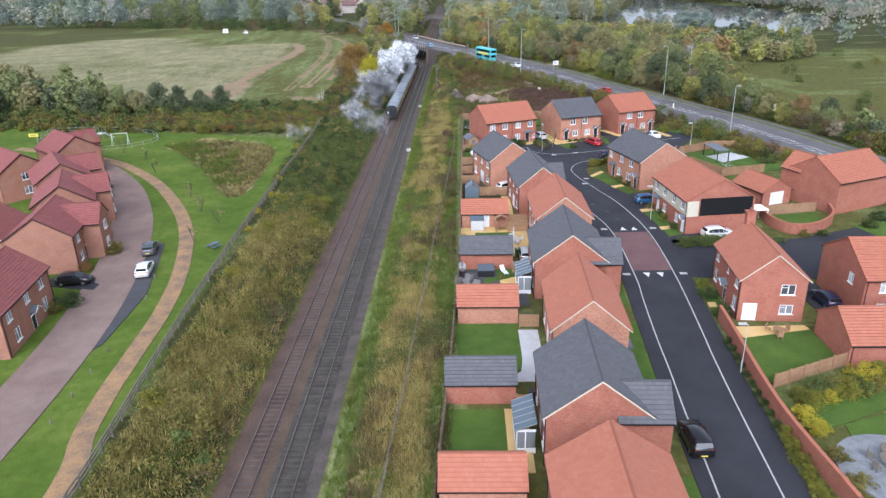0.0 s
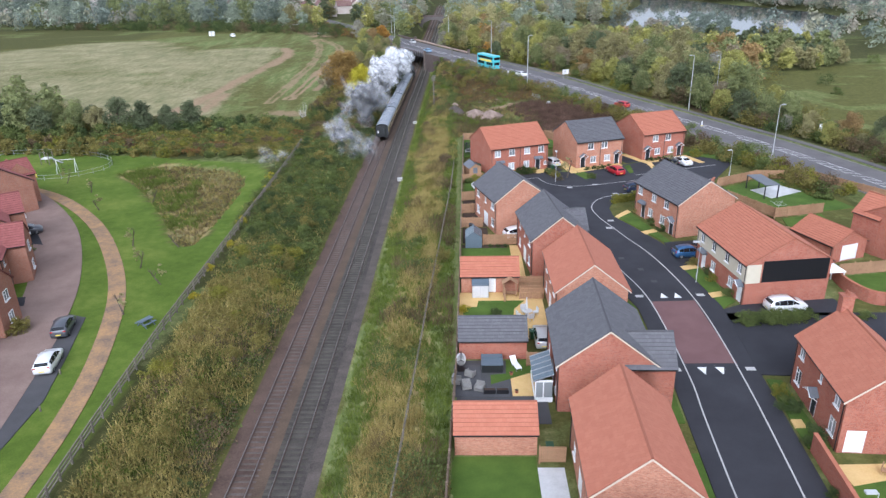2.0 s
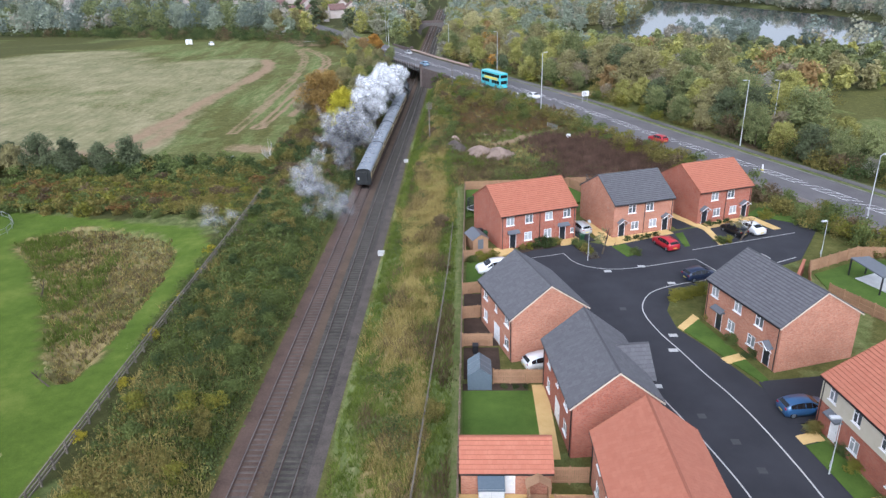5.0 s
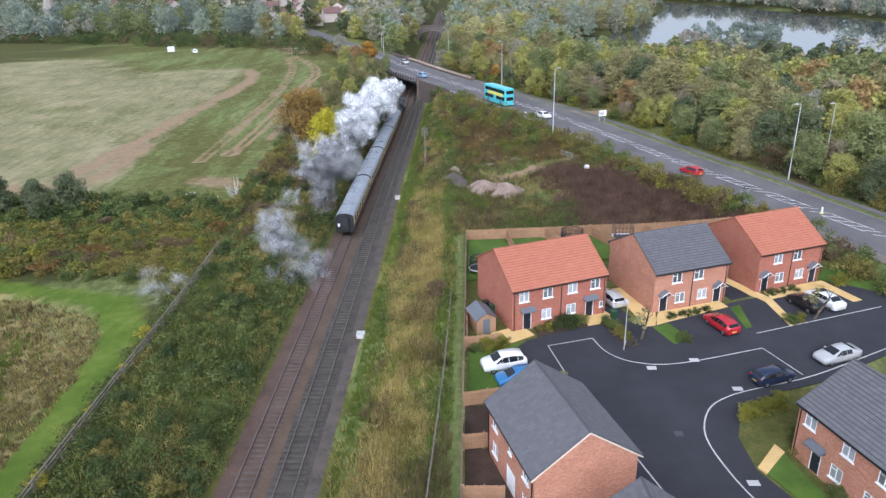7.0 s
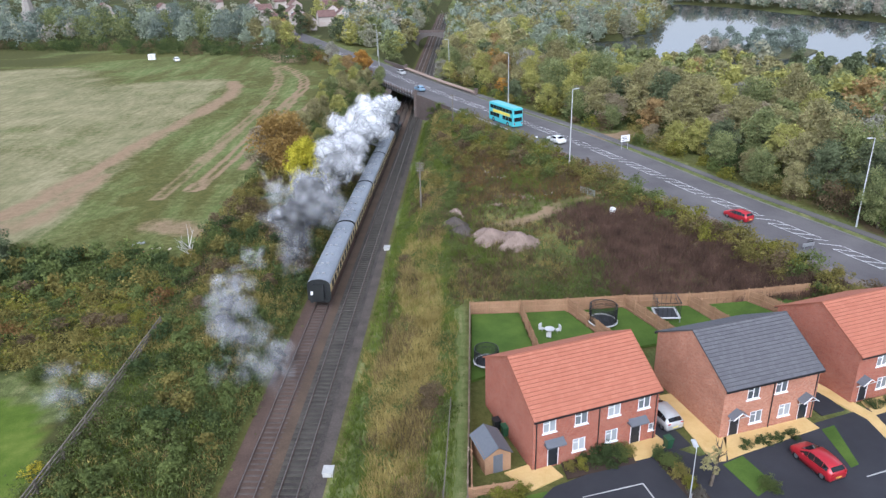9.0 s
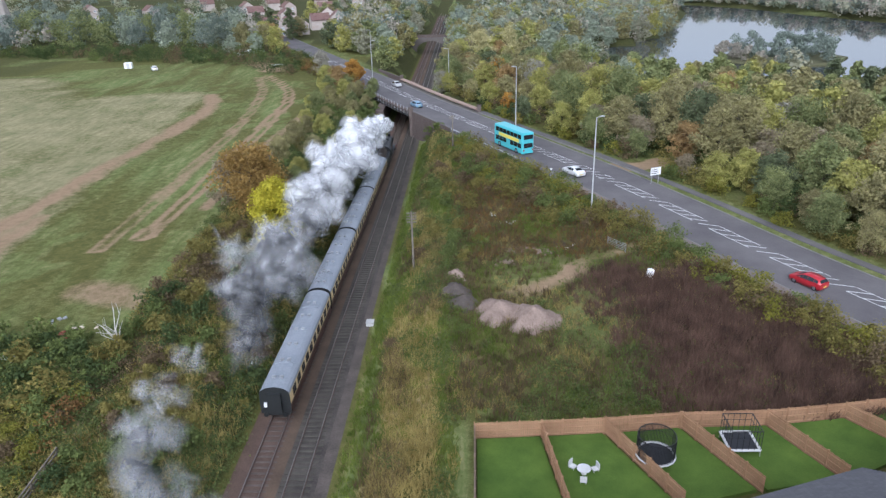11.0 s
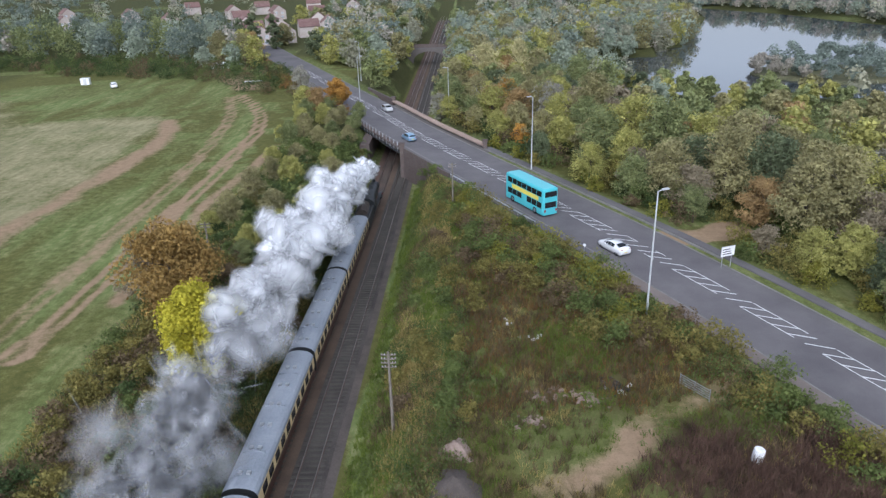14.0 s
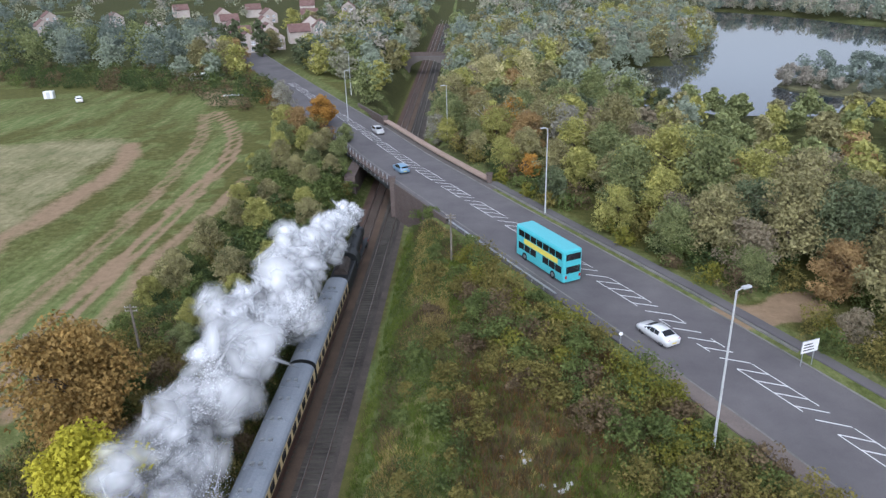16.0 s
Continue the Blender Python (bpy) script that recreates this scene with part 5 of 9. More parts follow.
house("house", "red-brick detached house with a red tiled roof", 63.5, 73.6, 90, 9.6, 10.4, E5, R5, M_BRICK, M_RED, [("N", 2.0, 3.3, 1.0, 1.2, "win"), ("W", -3, 3.4, 1.1, 1.2, "win"), ("W", -3, 0.9, 1.1, 1.2, "win")], group=OPP)
house("garage", "low red-brick double garage with a red tiled roof", 57.6, 63.0, 90, 6.8, 10.0, 2.6, 4.8, M_BRICK, M_RED, [], group=OPP)
r5 = [("W", c, 3.4, 1.1, 1.2, "win") for c in (2.0, -0.8)] + [("W", 2.6, 0.9, 1.0, 1.6, "win"), ("W", -0.3, 0.05, 1.7, 2.1, "white"), ("N", 1.2, 3.3, 0.7, 1.1, "win"), ("N", -1.5, 0.05, 1.0, 2.1, "white")]
house("house", "large red-brick detached house with a red roof, gabled front", 74.8, 108.6, -66, 9.4, 11.0, E5, R5, M_BRICK, M_RED, r5, group=OPP, wing=("W", -3.4, 1.2, 4.4, 5.0, 7.2), canopies=(("W", -0.3, "flat"),))
house("garage", "small red-brick garage with a red tiled roof", 63.7, 110.0, 21, 5.4, 6.8, 2.4, 4.0, M_BRICK, M_RED, [("S", 0.0, 0.1, 2.6, 2.1, "white")], group="garages")

for k, (x0, x1, y, roof, label) in enumerate(((13.9, 20.2, 42.3, M_RED, "red tiled"), (14.1, 20.4, 55.8, M_GREY, "grey tiled"), (15.1, 21.7, 70.9, M_RED, "red tiled"), (15.4, 22.1, 85.5, M_GREY, "grey tiled"), (15.6, 22.4, 100.4, M_RED, "red tiled"))):
    holes = [] if k < 3 else ([("E", 0.2, 0.05, 0.95, 2.0, "white")] if k == 4 else [])
    house("garage", "single red-brick garden garage with a " + label + " pitched roof", (x0 + x1) / 2, y, -90, 3.9, x1 - x0, 2.3, 3.75, M_BRICK if k not in (0, 2, 4) else M_BRICK2, roof, holes, group="garden garages", pipes=((-1, 1),))

# west estate
WEST = "houses on the west lane"
ZW = 1.42
wl = [("E", c, 3.4, 1.1, 1.25, "win") for c in (-4.2, 0.0, 3.6)] + [("E", c, 0.8, 1.1, 1.4, "win") for c in (-3.4, 3.6)] + [("E", 0.4, 0.05, 1.0, 2.1, "door")]
house("house", "red-brick house with a plum tiled roof and white windows", -34.6, 66.2, 8, 7.6, 12.0, E5, 7.6, M_BRICK4, M_PLUM, wl, z=ZW, group=WEST, trim=M_BLACK, canopies=(("E", 0.4, "gable"),), pipes=((1, -1), (1, 1)))
w2 = [("E", -2.6, 3.4, 1.1, 1.2, "win"), ("E", -2.6, 0.9, 1.1, 1.2, "win"), ("E", -0.6, 0.05, 1.0, 2.1, "door")]
for x, y, yaw in ((-38.6, 86.0, 12), (-43.4, 99.0, 25), (-50.2, 110.4, 35)):
    house("house", "red-brick house with a plum roof and gabled front wing", x, y, yaw, 8.0, 9.6, E5, 7.6, M_BRICK4, M_PLUM, w2, z=ZW, group=WEST, trim=M_BLACK, wing=("E", 2.0, 2.2, 4.8, 5.0, 7.0), pipes=((1, -1),))
house("house", "red-brick house with a plum tiled roof and white windows", -61.5, 116.0, 52, 8.0, 10.0, E5, 7.6, M_BRICK4, M_PLUM, [("S", 0.0, 3.3, 1.2, 1.2, "win"), ("S", 0.0, 0.9, 1.2, 1.2, "win")], z=ZW, group=WEST, trim=M_BLACK)
house("house", "red-brick house with a plum tiled roof and white windows", -46.5, 84.5, 10, 8.0, 9.0, E5, 7.6, M_BRICK4, M_PLUM, [("S", 0.0, 3.3, 1.2, 1.2, "win")], z=ZW, group=WEST, trim=M_WHITE)
house("house", "red-brick house with a plum tiled roof and white windows", -58.0, 128.0, 50, 8.0, 9.0, E5, 7.6, M_BRICK4, M_PLUM, w2, z=ZW, group=WEST, trim=M_BLACK, wing=("E", 2.0, 2.0, 4.6, 5.0, 7.0))
house("house", "red-brick house with a plum tiled roof and white windows", -70.0, 122.0, 55, 8.0, 10.0, E5, 7.6, M_BRICK4, M_PLUM, w2, z=ZW, group=WEST, trim=M_BLACK)

# ---- trees, shrubs and long grass ----


def leaf_cloud(rng, centres, radii, per, size, flat=0.75):
    """Small leaf triangles in clumps round the centres; returns verts and faces."""
    c = np.repeat(centres, per, 0)
    r = np.repeat(radii, per)[:, None]
    d = rng.normal(size=(len(c), 3))
    d /= np.linalg.norm(d, axis=1)[:, None]
    p = c + d * r * (0.55 + 0.5 * rng.random((len(c), 1))) * np.array([1, 1, flat])
    nrm = d + rng.normal(size=d.shape) * 0.75 + np.array([0, 0, 0.75])
    nrm /= np.linalg.norm(nrm, axis=1)[:, None]
    a = np.cross(nrm, rng.normal(size=d.shape))
    a /= np.linalg.norm(a, axis=1)[:, None] + 1e-9
    b = np.cross(nrm, a)
    s = size * (0.6 + 0.8 * rng.random((len(c), 1)))
    v = np.stack([p + a * s * 0.62, p - a * s * 0.31 + b * s * 0.55, p - a * s * 0.31 - b * s * 0.55], 1).reshape(-1, 3)
    return v, np.arange(len(v)).reshape(-1, 3)


def crown_clumps(rng, h, r, base, n, lean=0.0):
    """Clump centres over an uneven crown."""
    u = rng.random(n) * 2 - 1
    th = rng.random(n) * 2 * math.pi
    lump = 0.78 + 0.3 * np.sin(3 * th + rng.random() * 6) * np.sin(2.4 * u + rng.random() * 6) + 0.16 * rng.normal(size=n)
    rad = np.sqrt(np.clip(1 - u * u, 0, 1)) * (1 - 0.18 * u)
    inner = np.where(rng.random(n) < 0.25, 0.55, 1.0)
    x, y = r * rad * np.cos(th) * lump * inner, r * rad * np.sin(th) * lump * inner
    z = base + (h - base) * (0.5 + 0.5 * u * (0.85 + 0.15 * lump) * inner)
    return np.stack([x, y, z], 1)


TREES = {}


def tree_kind(key, mat, h, r, base, n, per, size, bark=None, seed=0, label="", bare=0.0):
    rng = np.random.default_rng(seed)
    cl = crown_clumps(rng, h, r, base, n)
    v, f = leaf_cloud(rng, cl, r * (0.25 + 0.14 * rng.random(n)), per, size)
    crown = array_mesh("crown", v, f, LEAF[mat])
    g = Geo()
    tr = 0.02 * h + 0.05
    bend = Vector((rng.normal() * 0.3, rng.normal() * 0.3, h * 0.45))
    g.tube((0, 0, -0.6), bend, tr, tr * 0.65, 8).tube(bend, (bend.x * 1.5, bend.y * 1.5, h * 0.86), tr * 0.65, tr * 0.12, 7)
    for k in range(6):
        a = rng.random() * 6.28
        s = bend.lerp(Vector((bend.x * 1.5, bend.y * 1.5, h * 0.8)), k / 6) * 0.9
        e = s + Vector((math.cos(a) * r * 0.7, math.sin(a) * r * 0.7, h * 0.16))
        g.tube(s, e, tr * 0.35, tr * 0.08, 6)
        for q in range(2):
            e2 = e + Vector((rng.normal() * r * 0.25, rng.normal() * r * 0.25, h * 0.08))
            g.tube(s.lerp(e, 0.6), e2, tr * 0.14, tr * 0.04, 5)
    TREES[key] = (g.mesh("trunk", bark or M_BARK, True), crown, label)


def plant(key, x, y, scale=1.0, z=None, group="", name="tree", category="tree"):
    trunk, crown, label = TREES[key]
    t = thing(name, label, category, Matrix.Translation((x, y, gz(x, y) if z is None else z)) @ Matrix.Rotation(RNG.random() * 6.28, 4, "Z") @ Matrix.Diagonal((scale, scale, scale * RNG.uniform(0.9, 1.1), 1)), group)
    if trunk:
        part("trunk", trunk, None, t)
    part("crown", crown, None, t)
    return t


for k, (mat, h, r, base, lab) in enumerate((
        ("green", 12.5, 4.6, 1.6, "broad green tree just turning in autumn"), ("green", 10.5, 3.9, 1.2, "broad green tree just turning in autumn"),
        ("olive", 12.0, 4.4, 1.4, "olive-green tree thinning in autumn"), ("olive", 9.5, 3.7, 0.9, "olive-green tree thinning in autumn"),
        ("dark", 12.5, 4.2, 0.9, "dense dark green evergreen tree"), ("dark", 9.0, 3.6, 0.6, "dense dark green evergreen tree"),
        ("lime", 12.0, 4.5, 1.2, "broad yellow-green autumn tree"), ("lime", 9.0, 3.4, 0.9, "broad yellow-green autumn tree"),
        ("rust", 9.5, 3.6, 1.0, "rusty brown autumn tree with thinning leaves"), ("orange", 7.5, 2.8, 0.8, "small bright orange autumn tree"),
        ("pale", 14.0, 4.0, 1.0, "tall pale yellow drooping autumn tree"), ("grey", 10.5, 3.6, 1.5, "thin grey-brown tree losing its leaves"),
        ("brown", 9.5, 3.6, 1.0, "brown twiggy tree losing its leaves"))):
    tree_kind(mat + str(k), mat, h, r, base, 104 if mat != "grey" else 64, 78 if mat not in ("grey", "brown") else 56, 0.34, seed=20 + k, label=lab)
tree_kind("yellow", "yellow", 8.6, 3.3, 0.6, 150, 110, 0.25, seed=77, label="bright yellow autumn tree beside the railway")
tree_kind("copper", "copper", 10.5, 4.4, 0.8, 150, 90, 0.28, seed=78, label="coppery brown autumn tree beside the railway")
tree_kind("conifer", "dark", 14.0, 2.6, 0.6, 84, 60, 0.5, seed=79, label="tall dark narrow conifer")
tree_kind("birch", "olive", 9.5, 2.9, 3.0, 34, 22, 0.34, bark=M_BIRCH, seed=82, label="slender pale-barked tree with few remaining leaves")
tree_kind("sapling", "olive", 2.6, 0.55, 1.0, 14, 16, 0.14, seed=81, label="thin newly planted sapling on the green")
for k, (mat, lab) in enumerate((("green", "green bramble and hawthorn bush"), ("dark", "dense dark evergreen bush"), ("olive", "olive-brown autumn hawthorn bush"), ("brown", "brown twiggy bush losing leaves"), ("lime", "bushy yellow-green autumn shrub"), ("rust", "low russet autumn bush"), ("yellow", "small bright yellow-leaved bush"), ("orange", "small bright orange-leaved bush"), ("grey", "bare grey-brown twiggy bush"))):
    rng = np.random.default_rng(50 + k)
    cl = crown_clumps(rng, 2.4, 1.7, -0.2, 40)
    v, f = leaf_cloud(rng, cl, 0.42 + 0.3 * rng.random(40), 58, 0.165)
    TREES["b_" + mat] = (None, array_mesh("crown", v, f, LOW[mat]), lab)


def bush(mat, x, y, s=1.0, z=None, group=""):
    trunk, crown, label = TREES["b_" + mat]
    ob = new("bush", crown)
    ob.matrix_basis = Matrix.Translation((x, y, gz(x, y) if z is None else z)) @ Matrix.Rotation(RNG.random() * 6.28, 4, "Z") @ Matrix.Diagonal((s * RNG.uniform(0.85, 1.2), s, s * RNG.uniform(0.75, 1.1), 1))
    return tagged(ob, label, "bush", group)


SCRUB = {}


def scrub_later(mat, x, y, s, tall=False):
    """Far bushes and trees, gathered by colour and built as one object later."""
    SCRUB.setdefault(mat, []).append((x, y, s, tall))


def spread(n, keep, x0, x1, y0, y1, gap, seed):
    """Random places at least gap apart where keep(x, y) holds."""
    rng = np.random.default_rng(seed)
    got = []
    for _ in range(n * 14):
        x, y = rng.uniform(x0, x1), rng.uniform(y0, y1)
        if keep(x, y) and all((x - a) ** 2 + (y - b) ** 2 > gap * gap for a, b in got[-400:]):
            got.append((x, y))
            if len(got) >= n:
                break
    return got


ROAD_A = np.array(MAIN_ROAD)[:-1:2, :2]
ROAD_D = np.array(MAIN_ROAD)[2::2, :2] - ROAD_A
ROAD_LL = (ROAD_D ** 2).sum(1)


def road_side(x, y):
    """Signed distance: positive on the lake side of the main road."""
    a, d = ROAD_A, ROAD_D
    u = np.clip(((x - a[:, 0]) * d[:, 0] + (y - a[:, 1]) * d[:, 1]) / ROAD_LL, 0, 1)
    e = np.hypot(x - a[:, 0] - u * d[:, 0], y - a[:, 1] - u * d[:, 1])
    k = int(e.argmin())
    return float(e[k]) * (1 if d[k, 0] * (y - a[k, 1]) - d[k, 1] * (x - a[k, 0]) > 0 else -1)


def in_lake(x, y, grow=0.0):
    return bool(inside(LAKE, np.array([x]), np.array([y]))[0])


MIXED = ["brown12", "rust8", "grey11", "olive2", "green0", "green1", "olive2", "olive3", "dark4", "dark5", "lime6", "lime7", "olive2", "green0", "green1", "olive3", "lime6", "olive3", "olive2", "olive3", "green0", "lime7", "green1", "rust8", "brown12"]
WOOD = "trees between the main road and the lake"
for x, y in spread(330, lambda x, y: not (40 < x < 53 and 240.5 < y < 248.5) and 10.9 < road_side(x, y) < 54 - 10 * (y > 290) and x > 7.5 and not in_lake(x, y), 8, 150, 120, 362, 4.3, 3):
    d = road_side(x, y)
    kind = MIXED[RNG.integers(len(MIXED))] if RNG.random() > 0.015 else "orange9"
    if inside(HEATH, np.array([x]), np.array([y]))[0]:
        continue
    sc = RNG.uniform(0.7, 1.05) * (0.62 if d < 14.5 else 0.85 if d < 18 else 1.0) * (0.6 if x > 84 and y < 215 else 1.0) * (0.85 if y > 285 else 1.0)
    if d < 40 and 150 < y < 335:
        plant(kind, x, y, sc, group=WOOD)
    else:
        scrub_later(kind.rstrip("0123456789").replace("orange", "rust"), x, y, sc, True)
for x, y, k, s in ((13.5, 338, "lime6", 0.95), (20, 345, "pale10", 1.0), (28, 350, "pale10", 0.9), (10.5, 326, "green1", 0.8), (24, 322, "orange9", 1.0), (35, 318, "lime7", 1.0), (40, 300, "olive2", 1.0)):
    plant(k, x, y, s, group=WOOD)
for x, y in spread(95, lambda x, y: not (40 < x < 53 and 240.5 < y < 248.5) and 9.3 < road_side(x, y) < 12.5, 20, 110, 120, 300, 2.4, 4):
    scrub_later(["green", "dark", "olive", "brown", "lime"][RNG.integers(5)], x, y, RNG.uniform(0.7, 1.3))

for x, y in spread(150, lambda x, y: road_side(x, y) > 46 and not inside(HEATH, np.array([x]), np.array([y]))[0] and not in_lake(x, y) and not in_lake(x + 3, y + 3) and y + 0.9 * x > 300, 20, 150, 200, 420, 5.0, 21):
    scrub_later(["green", "olive", "dark", "olive", "green", "lime"][RNG.integers(6)], x, y, RNG.uniform(0.4, 0.62), True)
for x, y in spread(190, lambda x, y: not (40 < x < 53 and 240.5 < y < 248.5) and 10.5 < road_side(x, y) < 24, 12, 130, 130, 320, 2.6, 22):
    scrub_later(["green", "dark", "olive", "brown"][RNG.integers(4)], x, y, RNG.uniform(0.9, 1.5))

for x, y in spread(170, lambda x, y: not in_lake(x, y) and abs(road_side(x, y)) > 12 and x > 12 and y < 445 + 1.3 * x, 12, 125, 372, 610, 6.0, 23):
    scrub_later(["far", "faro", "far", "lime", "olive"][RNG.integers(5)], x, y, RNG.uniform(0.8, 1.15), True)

# along the line beyond the bridge, and the gardens on the far left
for x, y in spread(230, lambda x, y: abs(x) > 8.5 and abs(road_side(x, y)) > 10 and not in_lake(x, y) and not (x < -30 and y < 395) and not (-105 < x < -45 and 440 < y < 540), -75, 60, 318, 560, 4.8, 5):
    if y < 350 and abs(x) < 45:
        plant(MIXED[RNG.integers(len(MIXED))], x, y, RNG.uniform(0.6, 0.85), group="trees beyond the bridge")
    else:
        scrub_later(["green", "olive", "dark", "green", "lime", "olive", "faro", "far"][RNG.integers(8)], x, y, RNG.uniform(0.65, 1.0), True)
plant("orange9", -18.2, 334, 0.95, group="trees beside the railway")
plant("orange9", 22, 333, 0.8, group=WOOD)
for x, y in ((17.5, 318), (20.5, 316), (23.5, 321), (28, 311), (30.5, 313), (33, 317)):
    plant("birch", x, y, RNG.uniform(0.85, 1.1), group=WOOD)
for x, y, sc in ((7.6, 279.5, 0.9), (9.0, 276, 0.8), (7.0, 275.6, 0.6)):
    bush("green", x, y, sc, group="brambles on the railway bank")

for x, y in spread(22, lambda x, y: bool(inside(HEATH, np.array([x]), np.array([y]))[0]), 92, 180, 152, 278, 9.0, 61):
    scrub_later(["dark", "green", "brown", "olive"][RNG.integers(4)], x, y, RNG.uniform(0.8, 2.0))
for x, y in spread(90, lambda x, y: 11.0 < road_side(x, y) < 17 and x > 66, 66, 112, 120, 215, 2.4, 62):
    scrub_later(["olive", "brown", "green", "dark", "olive"][RNG.integers(5)], x, y, RNG.uniform(1.0, 1.7))

# hedge and trees at the back of the field
for x, y in spread(190, lambda x, y: 376 < y + 0.33 * (x + 60) + 18 * step(-70, -40, x) < 408, -230, -40, 300, 430, 2.3, 6):
    scrub_later(["dark", "dark", "green", "brown"][RNG.integers(4)], x, y, RNG.uniform(1.3, 1.9))
for x, y in spread(70, lambda x, y: 405 < y + 0.33 * (x + 60) < 470, -300, -62, 330, 500, 8.5, 7):
    if x > -78:
        plant(MIXED[RNG.integers(len(MIXED))] if RNG.random() < 0.7 else "conifer", x, y, RNG.uniform(0.9, 1.25), group="trees behind the field")
    else:
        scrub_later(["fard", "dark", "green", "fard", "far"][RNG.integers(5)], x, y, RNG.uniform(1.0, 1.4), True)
# hedges along the near side of the road to the bridge
for x, y in spread(170, lambda x, y: -12.0 < road_side(x, y) < -8.0 and y > 318, -110, -12, 318, 540, 1.5, 8):
    scrub_later(["olive", "brown", "green", "rust"][RNG.integers(4)], x, y, RNG.uniform(0.9, 1.5))

# west: scrub between the green and the field
for x, y in spread(330, lambda x, y: y > 157 - 0.09 * (x + 21), -105, -20, 157, 187, 1.75, 9):
    mat = ["olive", "olive", "brown", "green", "lime", "olive", "green", "olive"][RNG.integers(8)] if y < 176 else ["dark", "green", "olive", "dark", "green"][RNG.integers(5)]
    sz = RNG.uniform(0.5, 0.95) * (1.3 if y > 176 else 0.9)
    if x > -40 and y < 172:
        bush(mat, x, y, sz, group="scrub beside the green")
    else:
        scrub_later(mat, x, y, sz)
for x, y in spread(95, lambda x, y: not inside(FIELD, np.array([x + 6]), np.array([y]))[0] and y > 178 - 0.05 * (x + 60) and (x < -78 or y < 196), -175, -60, 172, 290, 4.2, 10):
    sc = RNG.uniform(0.5, 0.8) * (1.25 if x < -85 else 0.85)
    if x > -84:
        plant(["dark4", "dark5", "green1", "olive3", "green0"][RNG.integers(5)], x, y, sc, group="trees west of the field")
    else:
        scrub_later(["dark", "dark", "green", "olive", "green"][RNG.integers(5)], x, y, sc, True)
for x, y, s in ((-52, 183, 0.6), (-47, 184, 0.65), (-57, 181, 0.7), (-50, 180, 0.5)):
    plant("dark5", x, y, s, group="scrub beside the green")

# west bank of the railway
for x, y in spread(380, lambda x, y: x > -11.6 - 0.037 * (y - 30) - 4.5 * (y > 186), -22, -5.4, 45, 300, 1.7, 11):
    if y < 105 and RNG.random() < 0.6:
        continue
    pick = ["green", "green", "dark", "green", "olive", "green", "dark"] if y > 110 else ["olive", "olive", "lime", "green"]
    if 172 < y < 240:
        pick = ["brown", "olive", "dark", "olive", "green", "olive"]
    sz = RNG.uniform(0.45, 0.95) * (1.25 if y > 185 else 0.85)
    if 60 < y < 132:
        bush(pick[RNG.integers(len(pick))], x, y, sz, group="brambles on the railway bank")
    else:
        scrub_later(pick[RNG.integers(len(pick))], x, y, sz)
for x, y in ((-17.0, 112), (-18.0, 121), (-18.4, 130), (-18.6, 137), (-19.4, 144), (-17.4, 104), (-16.4, 96)):
    bush("yellow", x + 0.9, y, RNG.uniform(0.28, 0.55), group="yellow bushes along the fence")
plant("yellow", -11.0, 213.5, 1.0, group="trees beside the railway")
plant("copper", -17.4, 224.5, 1.05, group="trees beside the railway")
plant("brown12", -22.0, 229, 0.8, group="trees beside the railway")
for x, y in spread(30, lambda x, y: x > -22 - 0.04 * (y - 232), -27, -8, 232, 322, 4.0, 12):
    plant(["green1", "olive3", "olive2", "lime7", "olive3"][RNG.integers(5)], x, y, RNG.uniform(0.34, 0.55), group="trees beside the railway")

# waste ground between the estate and the main road
for x, y in spread(300, lambda x, y: -13.5 - 5 * (y > 217) < road_side(x, y) < -8.8 and x > 14 and from_line([(33, 207, 0), (36, 208.5, 0), (43, 213.5, 0)], np.array([x]), np.array([y]))[0][0] > 2.6, 14, 92, 130, 261, 1.45, 13):
    scrub_later(["green", "lime", "olive", "olive", "green", "brown"][RNG.integers(6)], x, y, RNG.uniform(0.7, 1.35))
for x, y in spread(46, lambda x, y: road_side(x, y) < -13 and x > 7.5 + 0.04 * (y - 200) and (y > 228 or x < 16), 8, 40, 205, 268, 2.4, 14):
    scrub_later(["green", "olive", "olive", "olive", "brown", "green"][RNG.integers(6)], x, y, RNG.uniform(0.45, 0.9))
for x, y in ((12.2, 153.5), (12.4, 155), (13.2, 108), (9.6, 86), (11, 128), (7.4, 187), (10.2, 140)):
    bush("brown" if y > 150 else "olive", x, y, RNG.uniform(0.5, 0.9), group="bushes in the long grass")
g = Geo()
rng = random.Random(4)
dead = thing("dead_tree", "bare white dead tree at the field edge", "tree", pose(-20.6, 184.6, gz(-20.6, 184.6)))
g.tube((0, 0, -0.3), (0.2, 0, 2.6), 0.14, 0.09, 7)
for k in range(11):
    a = rng.uniform(0, 6.28)
    z0 = rng.uniform(0.9, 2.6)
    e = Vector((math.cos(a) * rng.uniform(0.8, 1.8), math.sin(a) * rng.uniform(0.8, 1.8), z0 + rng.uniform(0.8, 2.2)))
    g.tube((0.1, 0, z0), e, 0.06, 0.02, 5).tube(e * 0.75 + Vector((0.02, 0, z0 * 0.25)), e + Vector((rng.uniform(-.5, .5), rng.uniform(-.5, .5), 0.7)), 0.03, 0.01, 4)
part("trunk", g, M_BIRCH, dead)

